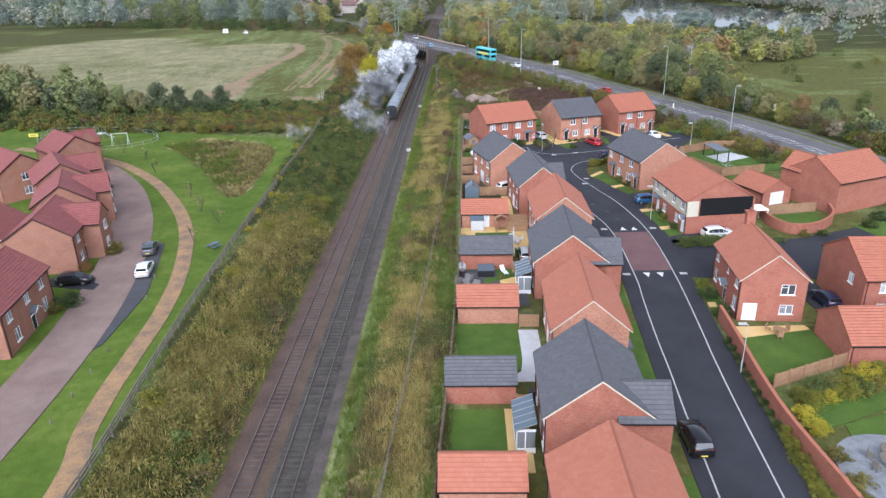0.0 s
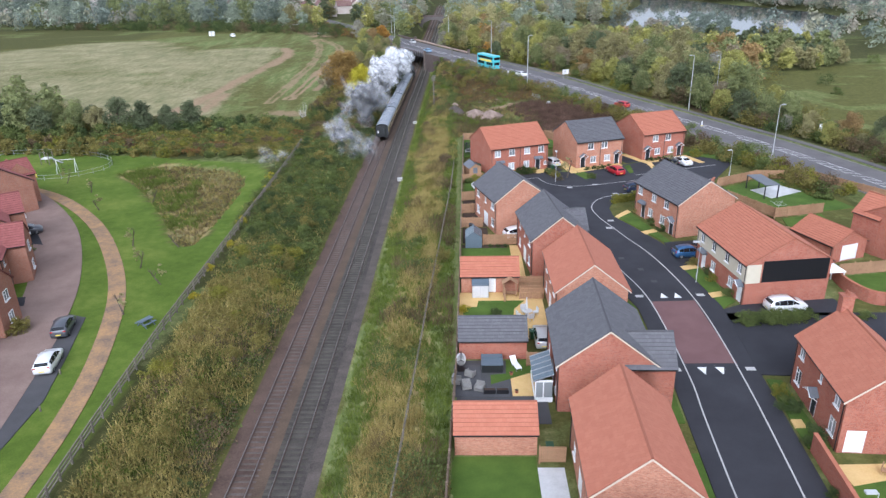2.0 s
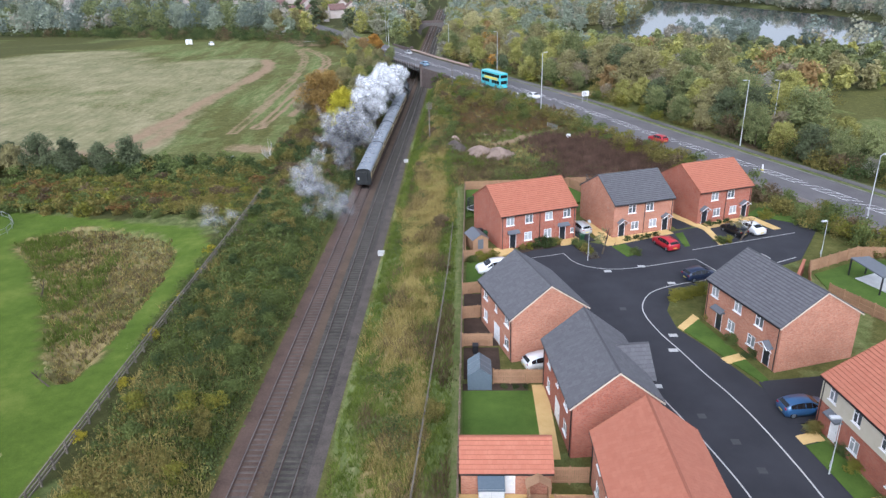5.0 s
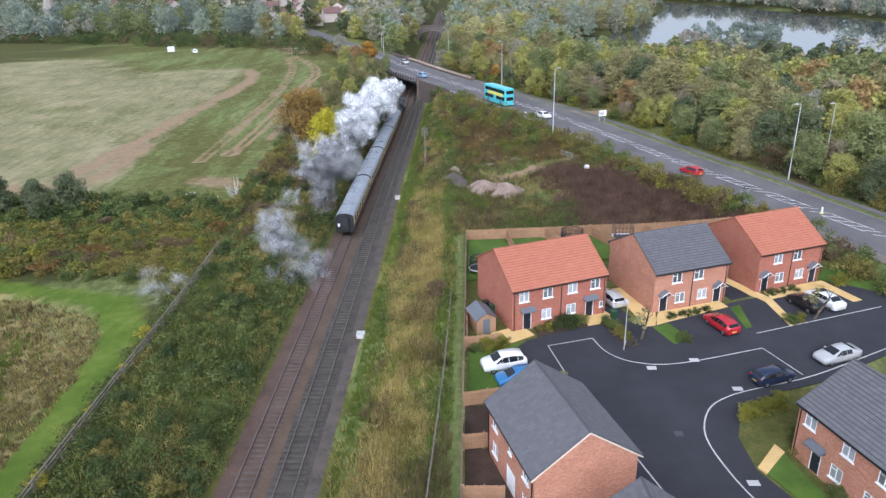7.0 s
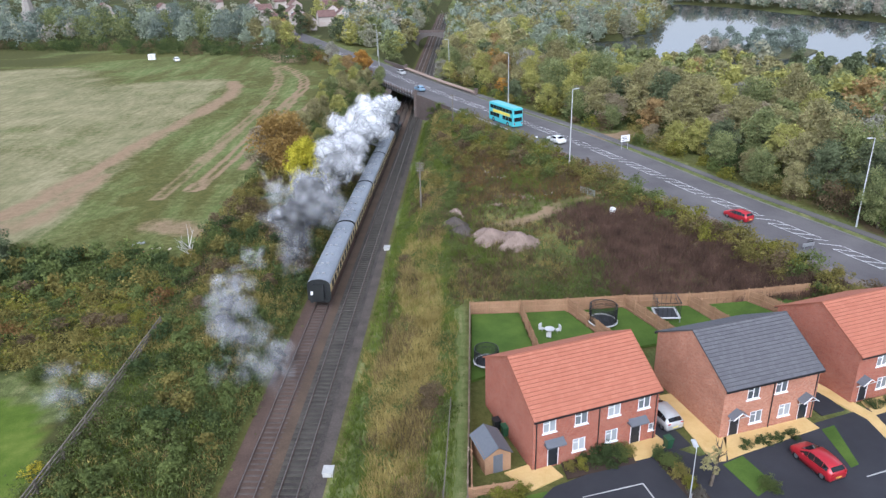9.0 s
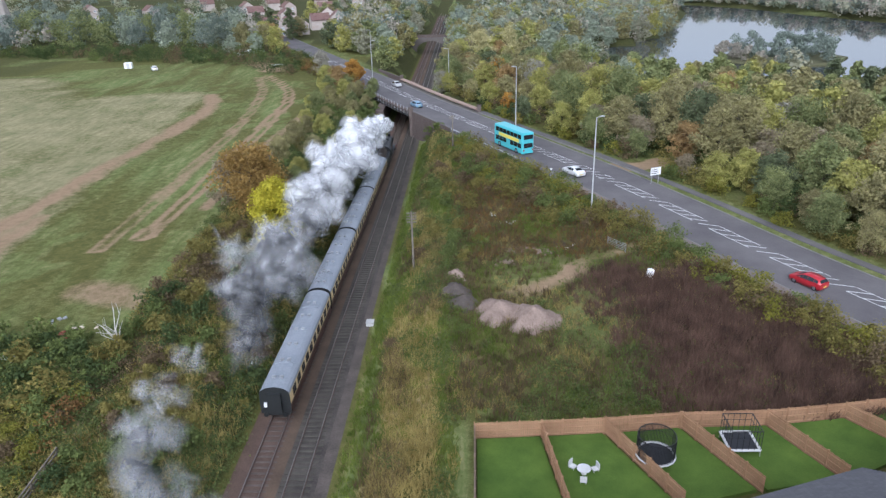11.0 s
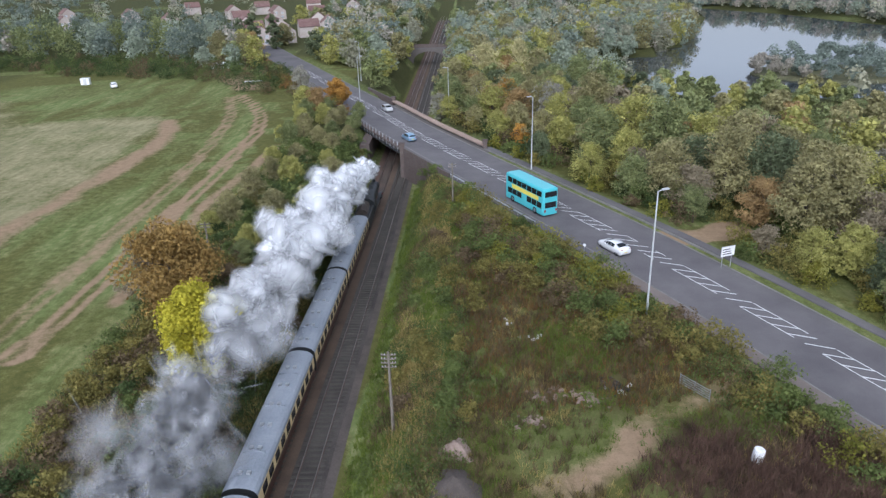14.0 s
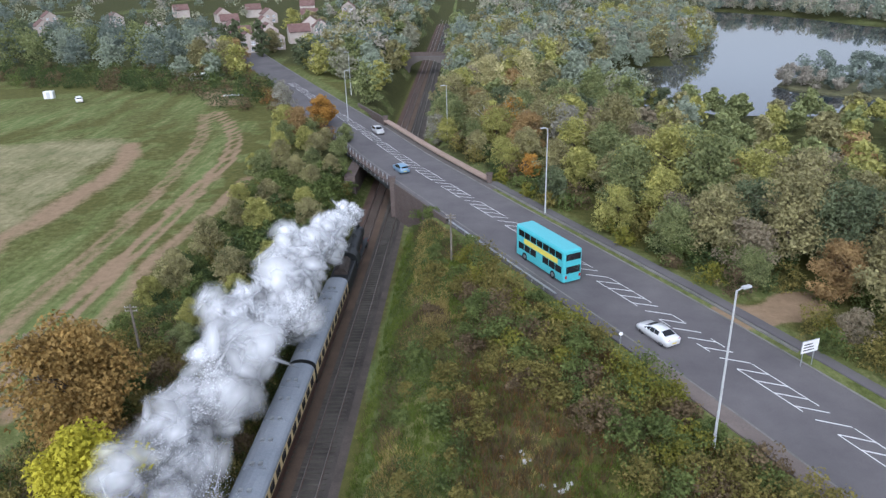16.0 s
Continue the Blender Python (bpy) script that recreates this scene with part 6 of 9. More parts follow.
for mat, items in SCRUB.items():
    for tall in (True, False):
        rng = np.random.default_rng(len(items) + 500 + tall)
        vs = []
        for x, y, sc, high in items:
            if high != tall:
                continue
            if tall:
                cl = crown_clumps(rng, 11.0 * sc, 4.0 * sc, 0.8, 64)
                v, f = leaf_cloud(rng, cl, sc * 4.0 * (0.26 + 0.14 * rng.random(64)), 20, 0.62)
            else:
                per, leaf = (32, 0.21) if y < 262 and x > -24 else (14, 0.32)
                cl = crown_clumps(rng, 2.4 * sc, 1.7 * sc, -0.2, 26)
                v, f = leaf_cloud(rng, cl, sc * (0.48 + 0.33 * rng.random(26)), per, leaf)
            vs.append(v + np.array([x, y, gz(x, y)]))
        if vs:
            v = np.concatenate(vs)
            tagged(new("scrub", array_mesh("scrub", v, np.arange(len(v)).reshape(-1, 3), LEAF[mat] if tall else LOW[mat])),
                   "hedgerow and woodland trees in autumn leaf" if tall else "tangled scrub and hedgerow in autumn leaf", "scrub", kind="stuff")


def thicket(name, pts, mat, label, height, leaves, size, seed):
    """A tangled mat of leaves whose top rises and falls in hummocks."""
    rng = np.random.default_rng(seed)
    p = np.repeat(np.array(pts), leaves, 0)
    p = p + rng.normal(size=p.shape) * 0.35
    top = height * (0.25 + 0.5 * ragged_field(p[:, 0], p[:, 1], 3.4) + 0.45 * ragged_field(p[:, 0] + 60, p[:, 1], 1.3))
    z = ground_z(p[:, 0], p[:, 1]) + top * (1 - 0.6 * rng.random(len(p)) ** 2)
    c = np.stack([p[:, 0], p[:, 1], z], 1)
    v, f = leaf_cloud(rng, c, np.full(len(c), 0.12), 1, size)
    tagged(new(name, array_mesh(name, v, f, mat)), label, "scrub", kind="stuff")


rng = np.random.default_rng(71)
q = np.stack([rng.uniform(-23, -3.7, 21000), rng.uniform(40, 300, 21000)], 1)
edge = -13.0 - 0.037 * (q[:, 1] - 30) - 4.0 * step(182, 190, q[:, 1])
q = q[(q[:, 0] > np.where((q[:, 1] > 118) & (q[:, 1] < 185), -19.2 - 4 * step(150, 156, q[:, 1]), edge + 0.8)) & ~inside(LAWN_WEST, q[:, 0], q[:, 1]) & (q[:, 0] < -3.9 - 0.5 * rng.random(len(q)))]
q = q[from_line(MAIN_ROAD, q[:, 0], q[:, 1])[0] > 8.6]
a, b = ragged_field(q[:, 0], q[:, 1], 9.0), ragged_field(q[:, 1], q[:, 0], 5.0)
early = 1 - step(92, 112, q[:, 1])
close = step(-9.0, -6.0, q[:, 0])
late = step(168, 182, q[:, 1]) * (1 - step(236, 250, q[:, 1]))
w = rng.random((len(q), 5)) * 0.5 + np.stack([
    0.75 * (1 - early) * (1 - 0.5 * late) + 0.25 * close,
    0.42 + 0.6 * early * (1 - close) + 0.9 * (b - 0.45) + 0.25 * late,
    0.15 + 0.7 * (a - 0.45) + 0.45 * late + 0.25 * early,
    0.12 + 0.45 * close + 0.4 * late - 0.2 * early,
    0.9 * (b - 0.62) + 0.5 * late * (a - 0.3)], 1)
best = w.argmax(1)
for k, (mat, h, lab) in enumerate((("green", 1.0, "dense green brambles on the railway bank"), ("olive", 1.0, "olive tangle of thorn and tall grass on the railway bank"), ("brown", 1.0, "brown dead stems on the railway bank"),
                                   ("dark", 1.1, "dark ivy and bramble on the railway bank"), ("grey", 1.2, "bare grey twigs on the railway bank"))):
    sel = q[best == k]
    if k == 1:
        straw_q = sel[::2]
    if len(sel):
        thicket("bramble_thicket", sel, LOW[mat], lab, h, 14, 0.17, 72 + k)
q = np.stack([rng.uniform(-62, -19, 9000), rng.uniform(152, 190, 9000)], 1)
q = q[(q[:, 1] > 157.5 - 0.10 * (q[:, 0] + 21)) & (q[:, 1] < 184 + 0.08 * (-20 - q[:, 0]))]
a, b = ragged_field(q[:, 0], q[:, 1], 8.0) + 0.25 * rng.random(len(q)), step(172, 180, q[:, 1] + 6 * ragged_field(q[:, 0], q[:, 1], 5.0) - 3)
for k, (mat, sel) in enumerate((("olive", (a < 0.62) & (b < 0.5)), ("lime", (a >= 0.62) & (a < 0.72) & (b < 0.5)), ("green", (a >= 0.72) & (a < 0.95) & (b < 0.5)), ("rust", (a >= 0.95) & (b < 0.5)), ("green", (a < 0.6) & (b >= 0.5)), ("dark", (a >= 0.6) & (b >= 0.5)))):
    if sel.any():
        thicket("thorn_thicket", q[sel], LOW[mat], "thicket of thorn and bramble between the green and the field", 1.5, 13, 0.20, 80 + k)


M_ISLAND = mottled("rank_island_grass", (0.06, 0.065, 0.03), (0.15, 0.14, 0.07), 0.4, 3.0)


# far woods, whose leaf colours already hold the distance haze
def wood(name, pts, mat, label, size, hgt, per, seed):
    rng = np.random.default_rng(seed)
    cs, rs = [], []
    for x, y in pts:
        h = hgt * rng.uniform(0.65, 1.25)
        z = max(gz(x, y), -0.7)
        for k in range(7):
            a = rng.random() * 6.28
            q = rng.random() * h * 0.32
            cs.append((x + q * math.cos(a), y + q * math.sin(a), z + h * rng.uniform(0.2, 0.85)))
            rs.append(h * rng.uniform(0.16, 0.28))
    v, f = leaf_cloud(rng, np.array(cs), np.array(rs), per, size)
    tagged(new(name, array_mesh(name, v, f, LEAF[mat])), label, "woodland", kind="stuff")


rng0 = np.random.default_rng(99)
far = []
while len(far) < 2100:
    y = 420 + 1300 * rng0.random() ** 1.6
    x = rng0.uniform(-0.72, 0.78) * y
    if in_lake(x, y) or abs(road_side(x, y)) < 12 or abs(x) < 9 or (-110 < x < -42 and 430 < y < 560 and rng0.random() < 0.8) or (-175 < x < -75 and y < 480):
        continue
    if -260 < x < -60 and 480 < y < 800 and rng0.random() < 0.6:
        continue
    far.append((x, y))
east = [(x, y) for x, y in zip(rng0.uniform(95, 420, 260), rng0.uniform(150, 470, 260)) if not in_lake(x, y) and road_side(x, y) > 60 and (x > 205 or y > 275)]
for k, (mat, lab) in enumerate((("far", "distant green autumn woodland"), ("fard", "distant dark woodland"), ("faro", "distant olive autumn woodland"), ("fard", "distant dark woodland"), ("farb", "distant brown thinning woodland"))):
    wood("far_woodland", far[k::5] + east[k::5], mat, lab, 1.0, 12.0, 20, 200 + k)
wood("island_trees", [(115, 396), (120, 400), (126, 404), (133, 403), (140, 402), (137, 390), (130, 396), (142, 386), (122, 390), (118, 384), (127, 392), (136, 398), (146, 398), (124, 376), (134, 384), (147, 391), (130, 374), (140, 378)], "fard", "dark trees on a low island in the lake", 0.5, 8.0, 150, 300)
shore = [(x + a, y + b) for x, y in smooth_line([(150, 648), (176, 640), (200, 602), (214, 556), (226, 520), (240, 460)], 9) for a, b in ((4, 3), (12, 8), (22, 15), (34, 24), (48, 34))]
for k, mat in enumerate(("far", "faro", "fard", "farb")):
    wood("far_woodland", shore[k::4], mat, "autumn woodland on the far lake shore, haze put into its leaf colour", 0.95, 11.0, 36, 320 + k)
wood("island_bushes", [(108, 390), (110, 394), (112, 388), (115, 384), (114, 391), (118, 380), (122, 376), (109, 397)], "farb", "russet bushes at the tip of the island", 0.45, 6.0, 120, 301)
tagged(part("island", slab([(106, 392), (107, 386), (113, 378), (125, 370), (140, 372), (152, 388), (148, 402), (126, 408), (113, 402)], -4.0, -0.55), M_ISLAND, None), "low overgrown island in the lake", "island", kind="structure")
tagged(part("lake", slab(LAKE, -3.9, -1.0), M_WATER, None), "still grey lake reflecting the overcast sky", "lake", kind="structure")

# long grass, as blades
def grass(name, pts, mat, label, h, blades, seed, w=0.05):
    rng = np.random.default_rng(seed)
    p = np.repeat(np.array(pts), blades, 0)
    n = len(p)
    p = p + rng.normal(size=(n, 2)) * 0.16
    z = ground_z(p[:, 0], p[:, 1])
    a = rng.random(n) * 6.28
    hh = h * (0.5 + rng.random(n))
    lean = rng.normal(size=(n, 2)) * 0.35 * hh[:, None]
    dx, dy = np.cos(a) * w, np.sin(a) * w
    v = np.stack([np.stack([p[:, 0] - dx, p[:, 1] - dy, z - 0.03], 1), np.stack([p[:, 0] + dx, p[:, 1] + dy, z - 0.03], 1), np.stack([p[:, 0] + lean[:, 0], p[:, 1] + lean[:, 1], z + hh], 1)], 1).reshape(-1, 3)
    tagged(new(name, array_mesh(name, v, np.arange(len(v)).reshape(-1, 3), mat)), label, "grass", kind="stuff")


M_STRAWBLADE = leaf_mat("straw_blades", (0.165, 0.128, 0.038), (0.55, 0.44, 0.165))
M_GREENBLADE = leaf_mat("green_blades", (0.052, 0.085, 0.012), (0.225, 0.275, 0.052))


def moss_weight(x, y):
    """Short mossy turf in the clearing round the spoil heaps."""
    d, _ = from_line([(21, 201, 0), (26, 204, 0), (31, 200, 0), (28, 188, 0)], np.array([x]), np.array([y]))
    return float(1 - step(2.5, 6.0, d[0] + 3.0 * (float(patchy(x, y, 3.0)) - 0.5)))


rng = np.random.default_rng(31)
q = np.stack([rng.uniform(5.0, 14.6, 26000), rng.uniform(34, 290, 26000)], 1)
q = q[from_line(MAIN_ROAD, q[:, 0], q[:, 1])[0] > 8.6]
m = ragged_field(q[:, 0] * 1.5, q[:, 1] * 0.6, 8.0) + 0.35 * rng.random(len(q)) + 0.6 * (1 - step(5.6, 8.2, q[:, 0])) + 0.7 * step(11.8, 13.2, q[:, 0]) + 0.25 * step(165, 215, q[:, 1])
grass("long_dry_grass", q[m < 0.86], M_STRAWBLADE, "long dry straw-coloured grass on the railway bank", 0.65, 8, 32, 0.036)
grass("long_green_grass", q[m >= 0.70], M_GREENBLADE, "long green grass on the railway bank", 0.42, 8, 33, 0.036)
grass("long_dry_grass", straw_q, M_STRAWBLADE, "long dry grass standing through the brambles", 1.0, 6, 48, 0.034)
dark_q = q[(ragged_field(q[:, 0] * 1.3, q[:, 1] * 0.8, 5.0) > 0.62) & (q[:, 0] > 6.5)]
grass("dead_weeds", dark_q, LOW["brown"], "brown dead stems among the grass on the railway bank", 0.75, 5, 44, 0.034)
thicket("bramble_thicket", q[(ragged_field(q[:, 0] + 200, q[:, 1], 6.0) > 0.74 - 0.25 * step(168, 190, q[:, 1])) & (q[:, 0] > 6.2)][:4200], LOW["green"], "patches of bramble and nettle in the long grass", 0.8, 9, 0.17, 45)
q = np.stack([rng.uniform(-18, -5.0, 22000), rng.uniform(34, 300, 22000)], 1)
q = q[(q[:, 0] > -12.8 - 0.037 * (q[:, 1] - 30) + 0.4) & (from_line(MAIN_ROAD, q[:, 0], q[:, 1])[0] > 8.6)]
m = ragged_field(q[:, 0], q[:, 1], 8.0) + 0.3 * rng.random(len(q))
grass("long_dry_grass", q[m < 0.55], M_STRAWBLADE, "long dry grass among brambles on the railway bank", 0.6, 6, 34, 0.042)
grass("long_green_grass", q[m >= 0.55], M_GREENBLADE, "long green grass among brambles on the railway bank", 0.45, 6, 35, 0.042)
q = np.stack([rng.uniform(13.5, 66, 32000), rng.uniform(174, 268, 32000)], 1)
d = from_line(MAIN_ROAD, q[:, 0], q[:, 1])[0]
rs = np.array([road_side(x, y) for x, y in q[::1]])
bare_d = from_line([(21, 196.5, 0), (24, 197.5, 0), (26.5, 200, 0), (29, 203.5, 0), (32, 206.5, 0), (38, 210, 0)], q[:, 0], q[:, 1])[0]
q = q[(rs < -9) & (bare_d + 2.5 * rng.random(len(q)) > 2.6)]
pur = 0.85 * step(27.5, 38.0, q[:, 0] + 5 * (patchy(q[:, 0], q[:, 1], 6.0) - 0.5)) * (1 - step(199, 206, q[:, 1] + 8 * (patchy(q[:, 0], q[:, 1], 5.0) - 0.5)))
m = rng.random(len(q)) < pur
grass("dead_weeds", q[m], LOW["purple"], "tall dead purple-brown weeds on waste ground", 1.0, 18, 36, 0.036)
rest = q[~m]
moss = np.array([moss_weight(x, y) for x, y in rest])
rest = rest[rng.random(len(rest)) > 0.6 * moss]
k = ragged_field(rest[:, 0], rest[:, 1], 9.0) + 0.5 * rng.random(len(rest))
north = step(203, 209, rest[:, 1])
grass("long_dry_grass", rest[k < 0.50 - 0.12 * north], M_STRAWBLADE, "rough dry grass on waste ground", 0.55, 9, 37, 0.032)
sel = (k >= 0.42 - 0.1 * north) & (k < 0.95)
grass("dead_weeds", rest[sel][::2], LOW["brown"], "tall brown dead weeds on waste ground", 0.8, 11, 39, 0.034)
grass("dead_weeds", rest[sel & (north > 0.4)][1::3], LOW["rust"], "russet dead weeds on waste ground", 0.8, 10, 46, 0.034)
grass("long_green_grass", rest[k >= 0.72], M_GREENBLADE, "rough green grass on waste ground", 0.5, 10, 38, 0.035)
low = rest[(ragged_field(rest[:, 0] + 77, rest[:, 1] + 31, 7.0) > 0.66) & (moss[: len(rest)] < 2)]
thicket("bramble_thicket", low[:3000], LOW["green"], "bramble clumps on waste ground", 0.8, 10, 0.17, 47)
q = np.stack([rng.uniform(-50, -20, 14000), rng.uniform(110, 156, 14000)], 1)
q = q[inside(POND, q[:, 0], q[:, 1])]
m = ragged_field(q[:, 0], q[:, 1], 6.0) + 0.4 * rng.random(len(q)) < 0.85
grass("long_dry_grass", q[m][::4], LOW["olive"], "olive-brown grass in a dry pond hollow", 0.35, 5, 43, 0.06)
grass("long_dry_grass", q[m][1::5], M_STRAWBLADE, "dead brown grass in a dry pond hollow", 0.35, 4, 41, 0.05)
grass("long_dry_grass", q[m][2::3], LOW["brown"], "dead brown grass in a dry pond hollow", 0.4, 5, 49, 0.05)
grass("long_green_grass", q[~m], M_GREENBLADE, "green rushes in a dry pond hollow", 0.55, 4, 42, 0.07)

# ---- gardens ----


def board_fence(pts, h=1.75, label="brown timber close-board garden fence", mat=None, group="garden fences", zb=None):
    """Panels of boards between posts."""
    mat = mat or M_TIMBER
    f = thing("garden_fence", label, "fence", group=group, kind="structure")
    for (x0, y0), (x1, y1) in zip(pts, pts[1:]):
        a, b = Vector((x0, y0, 0)), Vector((x1, y1, 0))
        n = max(1, round((b - a).length / 1.9))
        ang = math.degrees(math.atan2(y1 - y0, x1 - x0))
        for i in range(n):
            p, q = a.lerp(b, i / n), a.lerp(b, (i + 1) / n)
            z = min(gz(p.x, p.y), gz(q.x, q.y)) if zb is None else zb
            m = pose(p.x, p.y, z, 0, 0, ang)
            w = (q - p).length
            g = Geo()
            nb = max(4, int(w / 0.16))
            for k in range(nb):
                t = 0.012 * (k % 2)
                g.box(w * k / nb + 0.009, -0.012 + t, 0.08, w * (k + 1) / nb - 0.009, 0.012 + t, h - 0.03 * (k % 3 == 0), m)
            g.box(0, -0.07, h * 0.15, w, -0.012, h * 0.15 + 0.09, m).box(0, -0.07, h * 0.5, w, -0.012, h * 0.5 + 0.09, m).box(0, -0.07, h * 0.84, w, -0.012, h * 0.84 + 0.09, m)
            part("panel", g, mat, f)
            part("post", Geo().box(-0.06, -0.11, -0.3, 0.06, 0.05, h + 0.1, m), mat, f)
    return f


M_GREYFENCE = mottled("weathered_fence", (0.16, 0.115, 0.08), (0.27, 0.205, 0.15), 0.6, 14.0)
board_fence([(13.0, 28), (13.6, 44), (14.4, 60), (15.1, 81), (15.35, 100), (15.5, 118), (15.6, 130)], 1.6, "weathered brown timber fence between gardens and railway", M_GREYFENCE)
board_fence([(15.6, 133.4), (15.8, 150), (16.0, 171.6)], 1.6, "weathered brown timber fence between gardens and railway", M_GREYFENCE)
board_fence([(16.0, 171.6), (21.7, 171.9), (27.0, 172.3), (33.5, 173.0), (41, 173.3), (48, 174.3), (55.5, 175.6)], 1.7, "orange-brown timber fence across the garden backs")
for pts in ([(21.7, 171.9), (23.0, 161.5)], [(27.1, 172.3), (31.3, 163.5)], [(33.7, 173.0), (37.6, 165.0)], [(41.0, 173.3), (44.4, 166.2)], [(48, 174.3), (51.5, 169.5)]):
    board_fence(pts, 1.7, "orange-brown timber fence between back gardens")
for pts in ([(20.4, 53.0), (21.5, 53.0)], [(21.8, 68.0), (23.9, 68.0)], [(22.0, 82.2), (23.9, 82.2)], [(22.4, 96.6), (25.2, 96.6)], [(18.6, 113.2), (23.4, 113.2)], [(22.4, 99.6), (25.4, 99.6)],
            [(15.7, 120), (18.8, 120)], [(15.7, 126), (19.0, 126.5)], [(15.7, 132), (20.0, 133.0)], [(20.6, 96.0), (20.6, 99.8)], [(15.8, 141.8), (19.5, 142.6)], [(16.0, 142.0), (16.0, 148)]):
    board_fence(pts, 1.6, "timber fence panel and gate between garden and drive", zb=ZE)
for pts in ([(55.5, 130.5), (58.6, 137.5), (66.5, 141.8), (75.5, 141.0), (84, 127), (82, 118), (70, 113.5)], [(58, 131), (62, 122.5), (60, 118)], [(62, 122.5), (70, 124.5)], [(60, 115.5), (62.5, 113.0)], [(44.2, 56.0), (54.3, 60.6), (58.5, 62.3)], [(69.5, 103.5), (61.5, 102.2)]):
    board_fence(pts, 1.6, "pale brown timber fence round a back garden", zb=ZE)


def lawn(pts, label="short bright green garden lawn", mat=None, lift=0.06, name="lawn"):
    return flat(name, pts, mat or M_LAWN, label, "lawn" if mat is None else "paving", lift)


def oblong(x0, y0, x1, y1):
    return [(x0, y0), (x1, y0), (x1, y1), (x0, y1)]


lawn(oblong(14.2, 44.6, 19.3, 53.0))
lawn(oblong(19.3, 44.6, 21.3, 53.0), "orange-buff timber decking beside the lawn", M_BUFF, 0.09, "decking")
lawn([(14.6, 58.2), (20.2, 58.2), (21.3, 59.6), (21.6, 61.8), (21.6, 68.7), (14.9, 68.7)])
lawn([(19.6, 57.4), (23.7, 57.4), (23.7, 67.4), (21.6, 67.4), (21.6, 61.4), (21.3, 59.2)], "pale grey slab patio along the house", M_SLAB, 0.05, "patio")
lawn(oblong(15.2, 73.0, 23.4, 83.2), "mixed grey slab and gravel patio", M_FOOTWAY, 0.05, "patio")
lawn([(18.4, 79.0), (22.4, 81.0), (22.4, 83.2), (20.0, 83.2), (19.9, 80.8), (18.4, 80.6)], lift=0.075)
lawn(oblong(15.4, 87.6, 25.0, 98.4), "buff-yellow paved patio and paths", M_BUFF, 0.05, "patio")
lawn([(15.6, 87.8), (21.3, 87.8), (21.3, 91.6), (21.6, 94.2), (22.9, 96.2), (17.6, 96.2), (17.4, 94.7), (15.9, 94.5)], lift=0.075)
lawn(oblong(15.7, 102.6, 22.2, 112.0))
lawn(oblong(15.7, 112.0, 21.8, 113.2), "bare garden ground behind the greenhouse", M_SOIL, 0.04, "patio")
lawn(oblong(22.2, 102.4, 23.6, 113.0), "buff slab path along the house", M_BUFF, 0.05, "patio")
for y0, y1 in ((114.0, 119.8), (120.2, 126.2), (126.6, 132.2)):
    lawn(oblong(15.8, y0, 19.4, y1), "bare dark soil garden plot", M_SOIL, 0.04, "soil_plot")
for pts in ([(16.1, 158), (16.2, 171.3), (21.5, 171.6), (22.8, 161.6)], [(22.0, 171.6), (26.8, 172.0), (30.9, 163.6), (23.3, 161.6)], [(27.4, 172), (33.4, 172.7), (37.2, 165.2), (31.6, 163.6)], [(34.0, 172.7), (40.8, 173), (44.0, 166.4), (38, 165.2)], [(41.4, 173.0), (47.8, 174), (51.2, 169.5), (44.8, 166.4)], [(48.3, 174), (55.3, 175.3), (58, 170), (51.8, 169.5)]):
    lawn(pts, lift=0.30)
lawn([(16.0, 134), (19.6, 134.2), (21.8, 143.2), (16.2, 141.4)])
for pts in ([(30.0, 30), (33.0, 30), (33.3, 44), (30.2, 44)], [(31.6, 57.5), (33.9, 57.5), (34.6, 69), (31.8, 69)], [(33.0, 88), (35.2, 84), (35.3, 94.5), (33.2, 99)], [(32.9, 73), (34.7, 73), (35.2, 83), (33.0, 83)],
            [(41.2, 126.4), (39.0, 123.5), (40.8, 119.6), (43.6, 113.2), (44.4, 113.6)], [(43.6, 104.0), (45.5, 104.6), (46.2, 100.5), (46.7, 95.4), (44.9, 93.9), (44.5, 98)], [(43.5, 69.6), (45.2, 69.6), (45.4, 79.4), (44.1, 79.6)], [(43.4, 58), (45.0, 66), (52.5, 66.8), (52.6, 60.4), (44.6, 56.8)],
            [(36.0, 146.2), (37.9, 147.2), (39.2, 143.9), (37.4, 142.6)], [(45.7, 150.6), (47.0, 151.2), (46.6, 146.2), (45.8, 145.8)], [(58.5, 158), (62.6, 155.6), (66.5, 153), (70, 156), (62, 162)],
            [(58.6, 131.5), (62.3, 123.3), (70, 125), (75, 126.2), (82, 127.5), (75, 140.2), (66.8, 141), (59, 136.8)], [(61.5, 113.5), (68.0, 113.8), (69.5, 123.8), (63, 122)], [(61.2, 101.8), (60.6, 98), (62.3, 95), (66, 95.8), (69.6, 99.6), (69, 103)], [(72, 97.2), (84, 101), (83, 94), (74, 91)],
            [(45.2, 53.0), (44.6, 49.2), (60, 56), (60, 61)], [(46.5, 38), (52, 36), (62, 50), (60, 55), (48, 50.5)]):
    lawn(pts, "small front lawn beside a paved path", lift=0.115)
